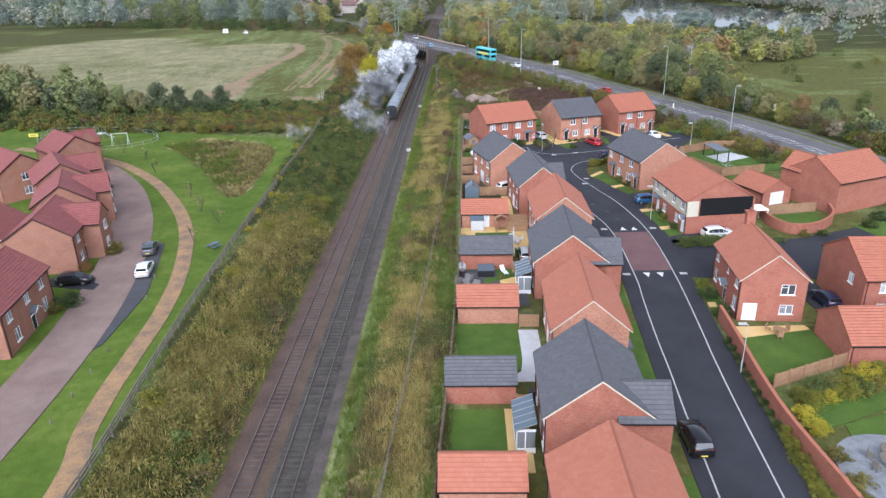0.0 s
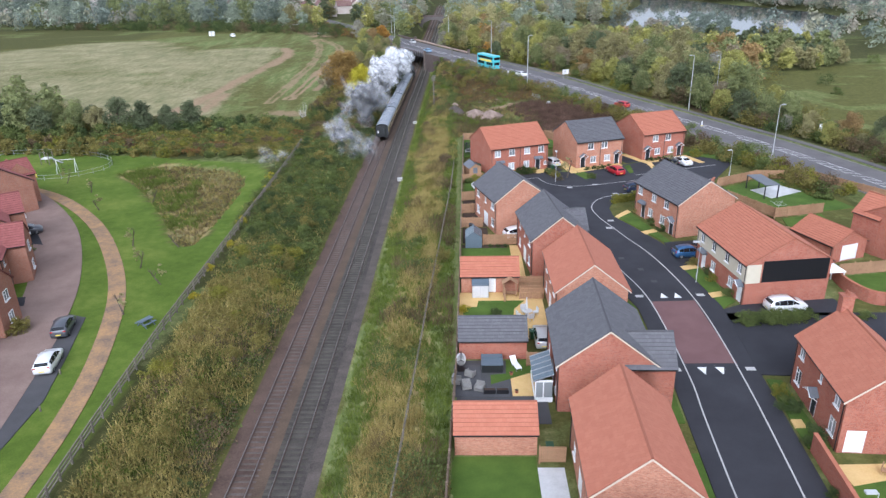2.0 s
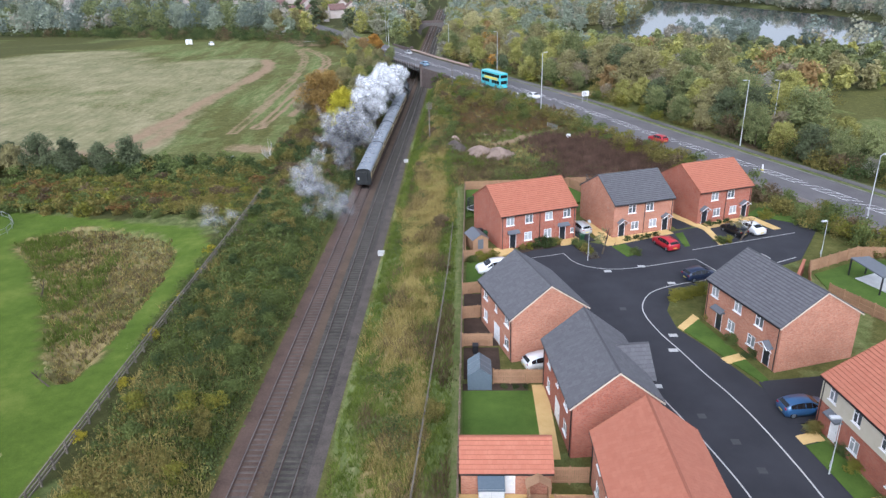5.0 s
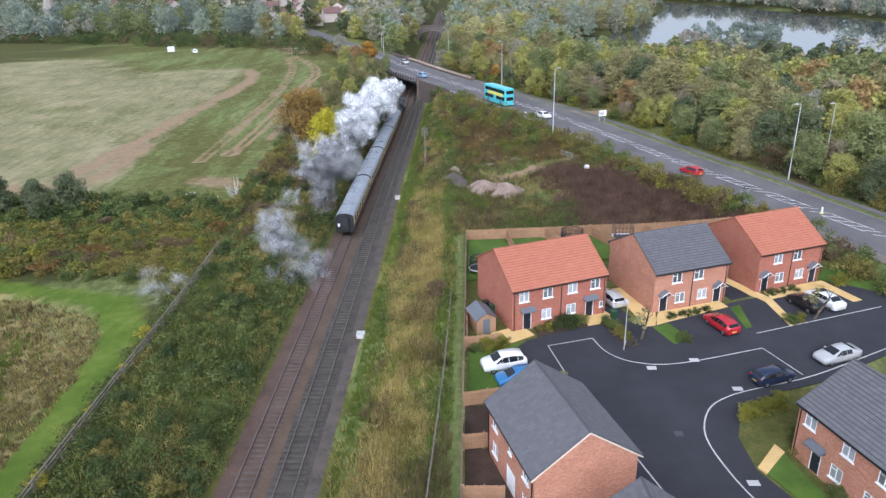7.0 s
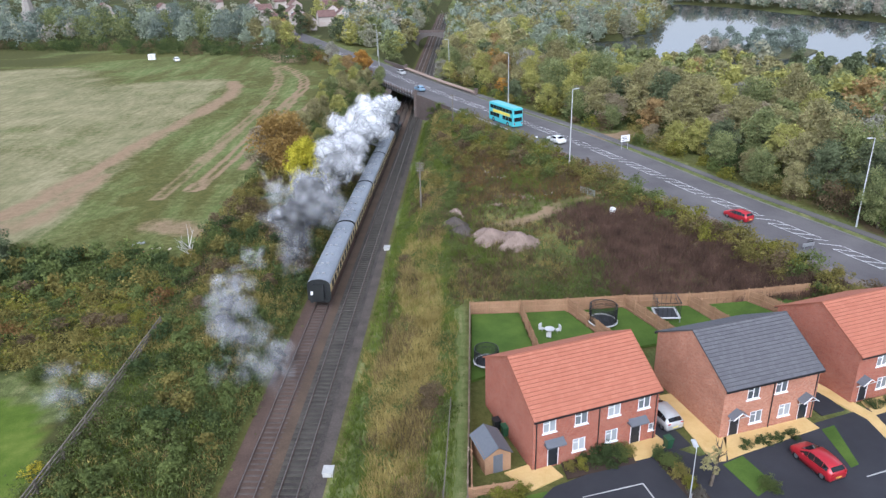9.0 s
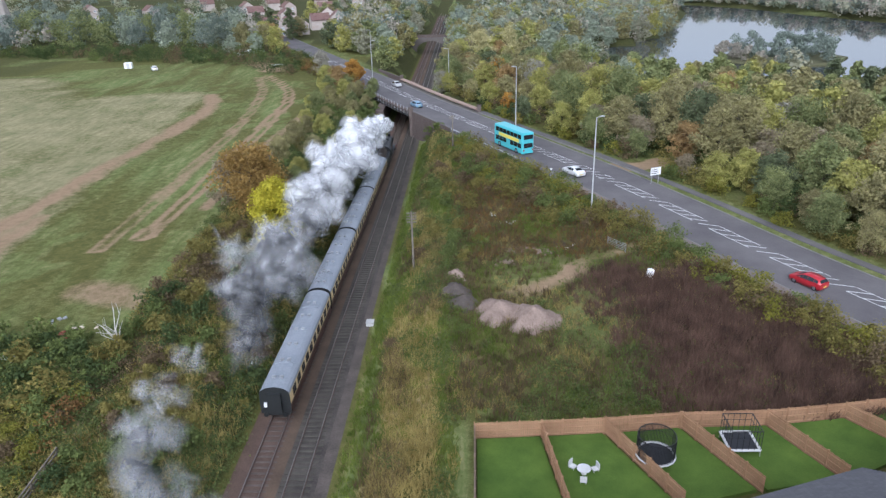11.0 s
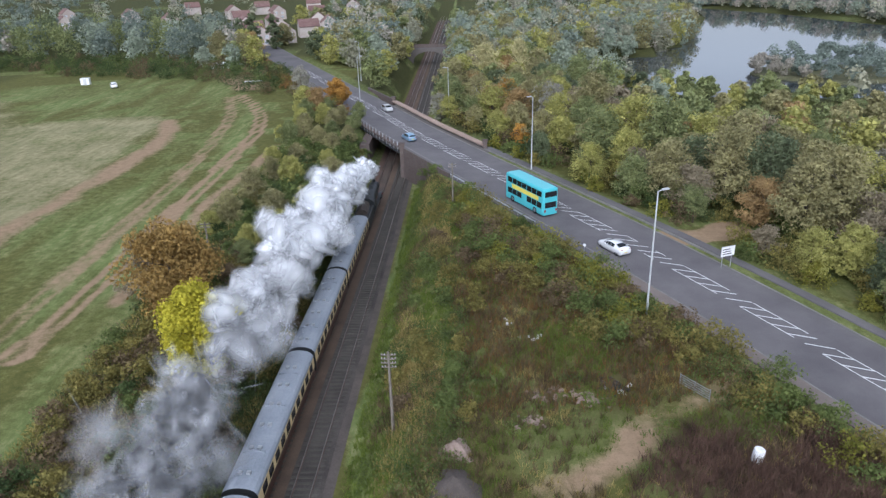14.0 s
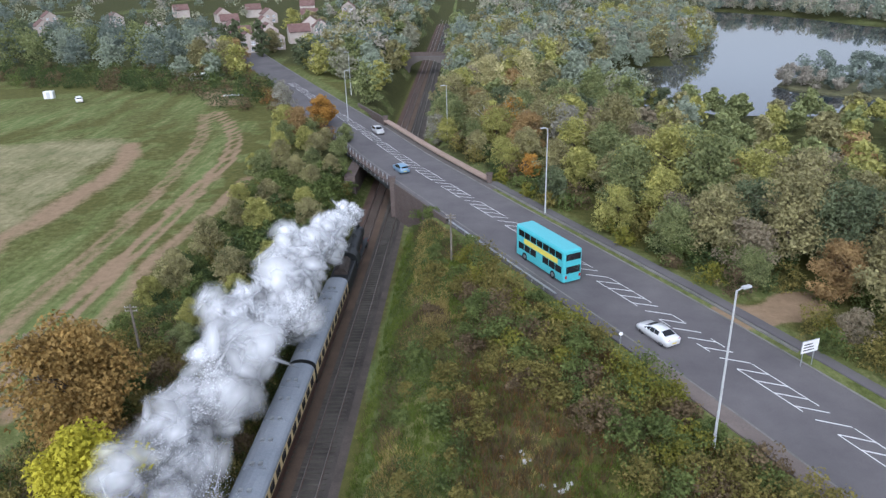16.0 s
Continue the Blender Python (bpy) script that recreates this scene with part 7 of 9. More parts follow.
for pts in ([(18.6, 145.2), (21.9, 146.8), (23.2, 144.8), (20.6, 143.2)], [(29.0, 148.8), (31.6, 150.0), (32.4, 148.6), (30.4, 147.0), (29.2, 146.6)], [(33.2, 155.6), (34.6, 156.0), (37.4, 149.6), (36.4, 146.6), (35.4, 146.4)], [(37.2, 149.8), (44.8, 152.9), (45.6, 150.8), (38.0, 147.4), (36.6, 146.7)],
            [(46.4, 158.6), (47.8, 158.8), (51.2, 152.8), (51.5, 146.6), (50.6, 146.4), (50.2, 152.0)], [(51.0, 154.6), (57.6, 157.0), (58.6, 155.6), (51.2, 152.6)], [(57.6, 157), (59, 157.4), (61.2, 152.2), (60.0, 151.8)], [(44.9, 65.2), (52.4, 66.9), (52.2, 67.8), (44.7, 67.6)], [(43.6, 117.2), (41.6, 116.4), (41.2, 117.4), (43.3, 118.3)], [(41.6, 125.6), (39.2, 123.0), (38.8, 123.8), (41.2, 126.6)],
            [(46.6, 97.0), (44.5, 96.4), (44.4, 97.6), (46.5, 98.2)], [(43.5, 104.1), (45.5, 104.7), (45.3, 105.9), (43.3, 105.2)], [(43.6, 72.2), (44.6, 72.2), (44.6, 73.4), (43.7, 73.4)]):
    lawn(pts, "buff-yellow paving round the house", M_BUFF, 0.13, "paving")
lawn(arc(49.2, 44.8, 4.4, 0, 345, 23), "circular grey slab patio", M_STONE, 0.135, "patio")

for pts in ([(23.2, 146.4), (29.1, 148.7), (29.3, 146.4), (23.5, 144.5)], [(30.6, 147.4), (32.3, 148.0), (33.9, 142.4), (32.4, 142.0)]):
    lawn(pts, "dark soil planting bed in front of a house", M_SOIL, 0.10, "planting_bed")

# brick garden walls
for pts, h in (([(43.7, 69.4), (43.3, 62.5), (42.9, 56.5), (42.75, 51), (43.0, 46.5), (43.6, 40), (44.4, 26)], 1.7), ([(60.6, 102.2), (60.4, 98), (62.0, 94.6), (65.8, 95.0), (69.8, 98.8), (71.2, 103), (72.0, 107.0)], 1.5), ([(55.2, 133.2), (58.0, 137.8)], 1.6)):
    line = smooth_line(pts, 4)
    w = thing("brick_wall", "red brick garden wall with an orange tile coping", "wall", kind="structure")
    for k in range(0, len(line) - 1, 4):
        seg = line[k:k + 5]
        g, c = Geo(), Geo()
        for a, b in zip(seg, seg[1:]):
            d = Vector((b[0] - a[0], b[1] - a[1], 0))
            m = pose(a[0], a[1], ZE, 0, 0, math.degrees(math.atan2(d.y, d.x)))
            g.box(-0.02, -0.12, -0.4, d.length + 0.02, 0.12, h, m)
            c.box(-0.02, -0.17, h, d.length + 0.02, 0.17, h + 0.09, m)
        wb = part("wall_run", g, M_BRICK, w)
        part("coping", c, M_RED, wb)

# conservatories behind two houses
for x, y in ((20.7, 49.0), (23.0, 78.2)):
    c = thing("lean_to_porch", "white lean-to porch with a blue-grey glass roof", "porch", pose(x, y, ZE))
    part("frame", Geo().box(-0.8, -2.0, 0, -0.7, -1.9, 2.2).box(-0.8, 1.9, 0, -0.7, 2.0, 2.2).box(-0.8, -2.0, 2.1, 0.8, -1.9, 2.3).box(-0.8, -2.0, 2.1, -0.7, 2.0, 2.3).box(-0.8, -2.0, 0, 0.8, -1.92, 0.5).box(-0.8, -2, 0, -0.72, 2, 0.5).box(-0.1, -2, 0.5, 0.0, -1.9, 2.1), M_WHITE, c)
    part("glazing", Geo().box(-0.77, -1.96, 0.5, 0.75, -1.93, 2.1).box(-0.76, -1.93, 0.5, -0.74, 1.93, 2.1), M_GLASS, c)
    r = part("roof", Geo().poly([(-0.95, -2.1, 2.25), (0.85, -2.1, 2.95), (0.85, 2.1, 2.95), (-0.95, 2.1, 2.25)]).poly([(-0.95, -2.1, 2.2), (-0.95, 2.1, 2.2), (0.85, 2.1, 2.9), (0.85, -2.1, 2.9)]), M_SKYGLASS, c, "blue-grey glass roof")
    for k in range(6):
        yy = -2.1 + 4.2 * k / 5
        part("glazing_bar", Geo().bar((-0.95, yy, 2.28), (0.85, yy, 2.98), 0.06), M_STEEL, r)

# greenhouse and sheds
gh = thing("greenhouse", "small grey-blue framed greenhouse on a lawn edge", "greenhouse", pose(17.3, 113.5, ZE))
g = Geo()
for sx in (-1.1, 1.1):
    for sy in (-1.4, -0.5, 0.4, 1.4):
        g.bar((sx, sy, 0), (sx, sy, 1.6), 0.06).bar((sx, sy, 1.6), (0, sy, 2.4), 0.06)
g.bar((0, -1.4, 2.4), (0, 1.4, 2.4), 0.07).bar((-1.1, -1.4, 1.6), (-1.1, 1.4, 1.6), 0.07).bar((1.1, -1.4, 1.6), (1.1, 1.4, 1.6), 0.07)
part("frame", g, M_BLUEGREY, gh)
for sx in (-1, 1):
    part("roof_pane", Geo().poly([(sx * 1.1, -1.4, 1.62), (sx * 1.1, 1.4, 1.62), (0, 1.4, 2.42), (0, -1.4, 2.42)]), M_SKYGLASS, gh)
    part("side_pane", Geo().box(sx * 1.09, -1.38, 0.05, sx * 1.1, 1.38, 1.58), M_BLUEGREY, gh)
    part("end_pane", Geo().poly([(-1.08, sx * 1.38, 0.05), (1.08, sx * 1.38, 0.05), (1.08, sx * 1.38, 1.6), (0, sx * 1.38, 2.38), (-1.08, sx * 1.38, 1.6)]), M_BLUEGREY, gh)


def shed(x, y, yaw, w, l, h, wall, roof, label, z=ZE):
    t = thing("garden_shed", label, "shed", pose(x, y, z, 0, 0, yaw), "garden sheds")
    g = Geo()
    g.box(-w / 2, -l / 2, -0.1, w / 2, l / 2, h)
    for s in (-1, 1):
        g.poly([(-w / 2, s * l / 2, h), (w / 2, s * l / 2, h), (0, s * l / 2, h + 0.6)])
    part("wall", g, wall, t)
    for s in (-1, 1):
        part("roof", Geo().poly([(s * (w / 2 + 0.15), -l / 2 - 0.15, h - 0.1), (s * (w / 2 + 0.15), l / 2 + 0.15, h - 0.1), (0, l / 2 + 0.15, h + 0.68), (0, -l / 2 - 0.15, h + 0.68)])
             .poly([(s * (w / 2 + 0.15), -l / 2 - 0.15, h - 0.16), (0, -l / 2 - 0.15, h + 0.62), (0, l / 2 + 0.15, h + 0.62), (s * (w / 2 + 0.15), l / 2 + 0.15, h - 0.16)]), roof, t)
    part("door", Geo().box(-0.4, -l / 2 - 0.03, 0, 0.4, -l / 2, h - 0.1), roof if wall is M_TIMBER else M_TIMBER, t)


shed(17.6, 146.8, 20, 2.2, 3.0, 1.8, M_TIMBER, M_LEAD, "timber shed with a grey felt roof")
store = thing("garden_store", "pale grey metal garden store with a sloping blue-grey lid", "garden store", pose(17.85, 97.6, ZE + 0.05))
part("body", Geo().box(-0.95, -0.6, 0, 0.95, 0.6, 1.65), M_STEEL, store)
part("lid", Geo().poly([(-1.0, -0.68, 1.62), (1.0, -0.68, 1.62), (1.0, 0.66, 1.95), (-1.0, 0.66, 1.95)]).poly([(-1.0, -0.68, 1.56), (-1.0, 0.66, 1.89), (1.0, 0.66, 1.89), (1.0, -0.68, 1.56)]), M_BLUEGREY, store)
for sx in (-0.92, 0.02):
    part("door", Geo().box(sx, -0.63, 0.06, sx + 0.9, -0.6, 1.52), M_SLAB, store)
arbour = thing("garden_arbour", "brown timber garden arbour seat with a small pitched roof", "arbour", pose(21.3, 97.6, ZE))
part("seat", Geo().box(-0.7, -0.35, 0.35, 0.7, 0.35, 0.45), M_TIMBER, arbour)
for sx in (-0.75, 0.75):
    part("side", Geo().box(sx - 0.04, -0.4, 0, sx + 0.04, 0.4, 1.8), M_TIMBER, arbour)
part("roof", Geo().poly([(-0.95, -0.5, 1.75), (0, -0.5, 2.3), (0, 0.5, 2.3), (-0.95, 0.5, 1.75)]).poly([(0, -0.5, 2.3), (0.95, -0.5, 1.75), (0.95, 0.5, 1.75), (0, 0.5, 2.3)]), M_TIMBER, arbour)

# hot tub, table sets, bins, trampolines
tub = thing("hot_tub", "dark grey covered hot tub on a patio", "hot tub", pose(18.6, 81.9, ZE + 0.06))
part("shell", Geo().box(-1.0, -0.9, 0, 1.0, 0.9, 0.8), M_LOCO, tub)
part("cover", Geo().box(-1.05, -0.95, 0.8, 1.05, 0.95, 0.92).box(-1.0, 0.3, 0.92, 1.0, 0.9, 1.0), M_BLUEGREY, tub)


def patio_set(x, y, mat, label, n=4, r=0.55, cr=1.0):
    t = thing("garden_table", label, "garden table", pose(x, y, ZE + 0.07), "garden furniture")
    part("tabletop", Geo().tube((0, 0, 0.7), (0, 0, 0.75), r, r, 16), mat, t)
    part("pedestal", Geo().tube((0, 0, 0), (0, 0, 0.7), 0.3, 0.08, 8), mat, t)
    for k in range(n):
        a = 360 * k / n + 20
        c = thing("garden_chair", "garden chair drawn up to a round table", "garden chair", pose(x, y, ZE + 0.07, 0, 0, a) @ pose(cr, 0, 0), "garden furniture")
        part("seat", Geo().box(-0.25, -0.25, 0.38, 0.25, 0.25, 0.45), mat, c)
        part("backrest", Geo().box(0.2, -0.27, 0.45, 0.27, 0.27, 0.95), mat, c)
        for sx in (-0.2, 0.2):
            for sy in (-0.2, 0.2):
                part("leg", Geo().bar((sx, sy, 0), (sx, sy, 0.38), 0.04), mat, c)


patio_set(22.9, 92.3, M_SLAB, "pale grey round patio table with a folded parasol")
patio_set(48.9, 45.2, M_OLDWOOD, "dark round rattan table on a slab patio", 6, 0.9, 1.5)
patio_set(48.6, 65.9, M_TIMBER, "brown wooden patio table by the house wall", 3)
patio_set(24.5, 167.0, M_SLAB, "pale grey garden table with stacked chairs", 3)
par = thing("parasol", "folded pale grey parasol beside a patio table", "parasol", pose(22.8, 92.3, ZE + 0.07))
part("pole", Geo().tube((0, 0, 0), (0, 0, 2.4), 0.03), M_STEEL, par)
part("canopy", Geo().tube((0, 0, 0.9), (0, 0, 2.35), 0.2, 0.05, 10), M_SLAB, par)


# decked seating corner beside the hot tub, and other garden pieces
deck = thing("decking", "dark grey composite garden decking", "decking", kind="structure")
for k in range(14):
    x = 14.9 + 0.37 * k
    part("board", Geo().box(x, 77.0, ZE, x + 0.355, 82.4 if x < 17.3 else 78.6, ZE + 0.075), M_DECK, deck)


def lounge_chair(x, y, yaw, mat, label):
    c = thing("lounge_chair", label, "garden chair", pose(x, y, ZE + 0.08, 0, 0, yaw), "garden furniture")
    part("seat", Geo().box(-0.38, -0.36, 0.12, 0.38, 0.4, 0.42), mat, c)
    part("backrest", Geo().box(-0.38, 0.28, 0.42, 0.38, 0.42, 0.85), mat, c)
    for sx in (-0.42, 0.36):
        part("arm", Geo().box(sx, -0.36, 0.1, sx + 0.08, 0.42, 0.6), mat, c)
    for sx in (-0.36, 0.32):
        for sy in (-0.32, 0.34):
            part("foot", Geo().box(sx, sy, 0, sx + 0.05, sy + 0.05, 0.12), M_BLACK, c)


for x, y, a in ((16.5, 80.4, 150), (15.2, 79.2, 80), (16.1, 78.3, 10), (17.3, 78.0, -20)):
    lounge_chair(x, y, a, M_RATTAN, "grey rattan lounge chair on dark decking")
egg = thing("hanging_egg_chair", "pale grey hanging egg chair on a curved stand", "garden chair", pose(15.6, 81.6, ZE + 0.08))
part("base", Geo().tube((0, 0, 0), (0, 0, 0.05), 0.5, 0.48, 16), M_BLACK, egg)
g = Geo()
arcp = [(0.0, 0.45 - 0.25 * math.sin(a), 0.05 + 1.9 * a / 2.4) for a in np.linspace(0, 2.4, 9)] + [(0, 0.05, 1.98)]
for a, b in zip(arcp, arcp[1:]):
    g.bar(a, b, 0.06)
part("stand", g, M_BLACK, egg)
bowl = Geo()
for i in range(6):
    for j in range(12):
        q = []
        for ii, jj in ((i, j), (i, j + 1), (i + 1, j + 1), (i + 1, j)):
            ph, th = 0.25 + 2.2 * ii / 6, -2.3 + 4.6 * jj / 12
            q.append((0.5 * math.sin(ph) * math.sin(th), 0.05 + 0.42 * math.sin(ph) * math.cos(th), 1.15 + 0.62 * math.cos(ph)))
        bowl.poly(q)
part("bowl", bowl, M_SLAB, egg, "pale woven bowl")
part("cushion", Geo().tube((0, 0, 0.62), (0, 0, 0.78), 0.36, 0.42, 12), M_RATTAN, egg)
lo = thing("sun_lounger", "white reclining sun lounger on a small lawn", "sun lounger", pose(20.9, 82.0, ZE + 0.08, 0, 0, 20), "garden furniture")
part("seat", Geo().box(-0.3, -0.9, 0.28, 0.3, 0.3, 0.34), M_WHITE, lo)
part("backrest", Geo().poly([(-0.3, 0.3, 0.34), (0.3, 0.3, 0.34), (0.3, 0.85, 0.8), (-0.3, 0.85, 0.8)]).poly([(-0.3, 0.3, 0.28), (-0.3, 0.85, 0.74), (0.3, 0.85, 0.74), (0.3, 0.3, 0.28)]), M_WHITE, lo)
for sx in (-0.27, 0.27):
    for sy in (-0.8, 0.25):
        part("leg", Geo().bar((sx, sy, 0), (sx, sy, 0.28), 0.04), M_STEEL, lo)
lawn(oblong(20.3, 77.1, 22.6, 80.9), "buff paved corner by the porch", M_BUFF, 0.07, "paving")
for x, y in ((18.2, 77.6), (19.4, 77.6)):
    pl = thing("planter_box", "long black planter box on the patio", "planter", pose(x, y, ZE + 0.07), "patio planters")
    part("box", Geo().box(-0.55, -0.2, 0, 0.55, 0.2, 0.4), M_BLACK, pl)
    part("soil", Geo().box(-0.5, -0.15, 0.4, 0.5, 0.15, 0.42), M_SOIL, pl)
for x, y in ((20.4, 80.6), (20.7, 77.6), (19.9, 83.6), (17.0, 83.9), (16.2, 84.0)):
    pot = thing("flower_pot", "small terracotta flower pot on a patio", "flower pot", pose(x, y, ZE + 0.07), "flower pots")
    part("pot", Geo().tube((0, 0, 0), (0, 0, 0.3), 0.12, 0.18, 12), M_RED, pot)
    part("soil", Geo().tube((0, 0, 0.26), (0, 0, 0.31), 0.15, 0.16, 10), M_SOIL, pot)

perg = thing("pergola", "dark pergola with a flat grey roof on a white patio", "pergola", pose(64.4, 133.8, ZE, 0, 0, 8))
part("roof", Geo().box(-1.2, -2.9, 2.3, 1.2, 2.9, 2.42), M_LEAD, perg)
for sx in (-1.1, 1.1):
    for sy in (-2.8, 2.8):
        part("post", Geo().box(sx - 0.07, sy - 0.07, 0, sx + 0.07, sy + 0.07, 2.3), M_BLACK, perg)
lawn([(63.2, 135.4), (65.0, 131.0), (71.2, 134.4), (68.8, 138.0)], "white slab patio beside a pergola", M_SLAB, 0.135, "patio")
air = thing("rotary_airer", "grey rotary clothes airer on a lawn", "clothes airer", pose(62.9, 123.7, ZE))
part("pole", Geo().tube((0, 0, 0), (0, 0, 1.9), 0.03), M_STEEL, air)
for k in range(4):
    a = radians(45 + 90 * k)
    part("arm", Geo().bar((0, 0, 1.5), (1.3 * math.cos(a), 1.3 * math.sin(a), 1.95), 0.03), M_STEEL, air)
for rr in (0.5, 0.8, 1.1):
    g = Geo()
    for k in range(4):
        a, b = radians(45 + 90 * k), radians(135 + 90 * k)
        z = 1.5 + 0.45 * rr / 1.3
        g.bar((rr * math.cos(a), rr * math.sin(a), z), (rr * math.cos(b), rr * math.sin(b), z), 0.012)
    part("line", g, M_SLAB, air)
gaz = thing("garden_gazebo", "small white garden gazebo beside a house wall", "gazebo", pose(59.2, 100.0, ZE, 0, 0, 7))
part("canopy", Geo().poly([(-1.2, -1.2, 2.1), (1.2, -1.2, 2.1), (0, 0, 2.6)]).poly([(1.2, -1.2, 2.1), (1.2, 1.2, 2.1), (0, 0, 2.6)]).poly([(1.2, 1.2, 2.1), (-1.2, 1.2, 2.1), (0, 0, 2.6)]).poly([(-1.2, 1.2, 2.1), (-1.2, -1.2, 2.1), (0, 0, 2.6)]).box(-1.2, -1.2, 1.95, 1.2, 1.2, 2.1), M_WHITE, gaz)
for sx in (-1.1, 1.1):
    for sy in (-1.1, 1.1):
        part("post", Geo().box(sx - 0.05, sy - 0.05, 0, sx + 0.05, sy + 0.05, 1.95), M_WHITE, gaz)


def wheelie_bin(x, y, yaw, mat, label):
    b = thing("wheelie_bin", label, "bin", pose(x, y, ZE + 0.09, 0, 0, yaw), "wheelie bins")
    g = Geo()
    lo, hi = [(-0.22, -0.25), (0.22, -0.25), (0.22, 0.25), (-0.22, 0.25)], [(-0.29, -0.35), (0.29, -0.35), (0.29, 0.35), (-0.29, 0.35)]
    for k in range(4):
        j = (k + 1) % 4
        g.poly([(*lo[k], 0.05), (*lo[j], 0.05), (*hi[j], 0.95), (*hi[k], 0.95)])
    part("bin_body", g, mat, b)
    part("lid", Geo().box(-0.31, -0.38, 0.95, 0.31, 0.38, 1.03), mat, b)
    for sx in (-0.25, 0.25):
        part("wheel", Geo().tube((sx - 0.03, 0.25, 0.1), (sx + 0.03, 0.25, 0.1), 0.1, n=10), M_TYRE, b)


for x, y, a, mt, lb in ((23.0, 87.4, 10, M_GREENBIN, "green wheelie bin beside a house"), (22.6, 54.2, 0, M_GREENBIN, "green wheelie bin beside a house"), (21.9, 54.4, 0, M_BLACK, "black wheelie bin beside a house"), (18.2, 150.8, 20, M_BLACK, "black wheelie bin beside a house"),
                        (18.9, 149.9, 20, M_GREENBIN, "green wheelie bin beside a house"), (32.2, 148.3, 20, M_GREENBIN, "green wheelie bin beside a house"), (22.7, 68.9, 0, M_GREENBIN, "green wheelie bin beside a house"), (17.0, 118.6, 0, M_BLACK, "black wheelie bin by a soil plot")):
    wheelie_bin(x, y, a, mt, lb)


def trampoline(x, y, r, h, square=False):
    t = thing("trampoline", "garden trampoline with a black safety net", "trampoline", pose(x, y, ZE + 0.3), "trampolines")
    n = 16 if not square else 4
    off = 0 if not square else 45
    ring, net, bed = Geo(), Geo(), Geo()
    pts = [Vector((r * math.cos(radians(off + 360 * k / n)), r * math.sin(radians(off + 360 * k / n)), 0)) for k in range(n)]
    for a, b in zip(pts, pts[1:] + pts[:1]):
        ring.bar(a + Vector((0, 0, 0.6)), b + Vector((0, 0, 0.6)), 0.22, 0.08)
        for k in range(5):
            p = a.lerp(b, k / 5)
            net.bar(p + Vector((0, 0, 0.64)), p + Vector((0, 0, h)), 0.035)
        net.bar(a + Vector((0, 0, h)), b + Vector((0, 0, h)), 0.06)
        net.bar(a + Vector((0, 0, h * 0.75)), b + Vector((0, 0, h * 0.75)), 0.03)
    bed.poly([p + Vector((0, 0, 0.58)) for p in pts])
    part("rim", ring, M_SLAB, t)
    part("bed", bed, M_BLACK, t)
    part("net", net, M_BLACK, t)
    for k in range(0, n, max(1, n // 4)):
        part("leg", Geo().bar(pts[k], pts[k] + Vector((0, 0, 0.6)), 0.06), M_STEEL, t)


trampoline(30.4, 168.6, 1.5, 2.4)
trampoline(37.6, 170.2, 1.7, 2.4, True)
trampoline(17.6, 160.5, 1.2, 2.0)

# shrubs and pots in the gardens
PATCH = [(43.2, 127.0, "green", 0.6), (42.6, 125.2, "olive", 0.45), (43.4, 120.5, "green", 0.55), (44.2, 117.6, "dark", 0.45), (45.6, 109.2, "yellow", 0.5), (45.2, 106.0, "olive", 0.45), (46.0, 103, "dark", 0.4), (46.0, 101, "lime", 0.4), (46.3, 97, "green", 0.45),
         (44.3, 77.0, "lime", 0.45), (44.3, 74.6, "dark", 0.5), (44.4, 70.6, "dark", 0.55), (44.4, 76.0, "green", 0.35), (18.0, 141.8, "lime", 0.6), (19.4, 142.4, "lime", 0.6), (16.9, 141.6, "green", 0.5),
         (23.8, 145.6, "olive", 0.35), (24.8, 145.9, "lime", 0.35), (25.8, 146.4, "dark", 0.55), (26.9, 146.8, "dark", 0.55), (28.0, 147.2, "green", 0.55), (28.8, 147.4, "olive", 0.4), (31.2, 147.2, "dark", 0.45), (31.7, 146.0, "green", 0.5), (32.2, 144.8, "olive", 0.45), (32.7, 143.6, "lime", 0.4), (33.0, 142.6, "grey", 0.4),
         (38.6, 148.4, "dark", 0.35), (40, 148.8, "dark", 0.35), (41.4, 149.2, "dark", 0.35), (42.8, 149.7, "dark", 0.35), (51.5, 153.8, "dark", 0.35), (53, 154.3, "dark", 0.35), (54.4, 154.8, "dark", 0.35), (38.6, 143.4, "green", 0.5), (51.0, 147.2, "green", 0.45), (52.2, 147.5, "lime", 0.4),
         (19.4, 92.6, "dark", 0.35), (15.9, 93.6, "yellow", 0.38), (15.9, 91.0, "yellow", 0.38), (74, 96.4, "green", 0.6), (77, 99.4, "dark", 0.7), (66, 93.6, "green", 0.5), (63.4, 93.2, "olive", 0.5), (60.5, 156.4, "lime", 0.6), (59, 91.2, "green", 0.5)]
for x, y, mt, s in PATCH:
    bush(mt if mt != "pale" else "grey", x, y, s, z=ZE + 0.1, group="garden shrubs")
for k in range(7):
    bush("green", 45.9 + 1.1 * k, 90.2 + 0.12 * k, 0.62, z=ZE + 0.1, group="clipped driveway hedge")
for k in range(5):
    bush("lime", 40.2 + 0.9 * k, 130.3 + 0.45 * k, 0.5, z=ZE + 0.1, group="low hedge at the road bend")
for k in range(16):
    y = 41 + 1.55 * k
    bush("lime" if y < 50 else "dark", float(np.interp(y, [41, 51, 58, 69], [42.0, 42.3, 42.5, 43.2])), y, 0.42 if y < 50 else 0.26, z=ZE + 0.1, group="low shrubs along the brick wall")
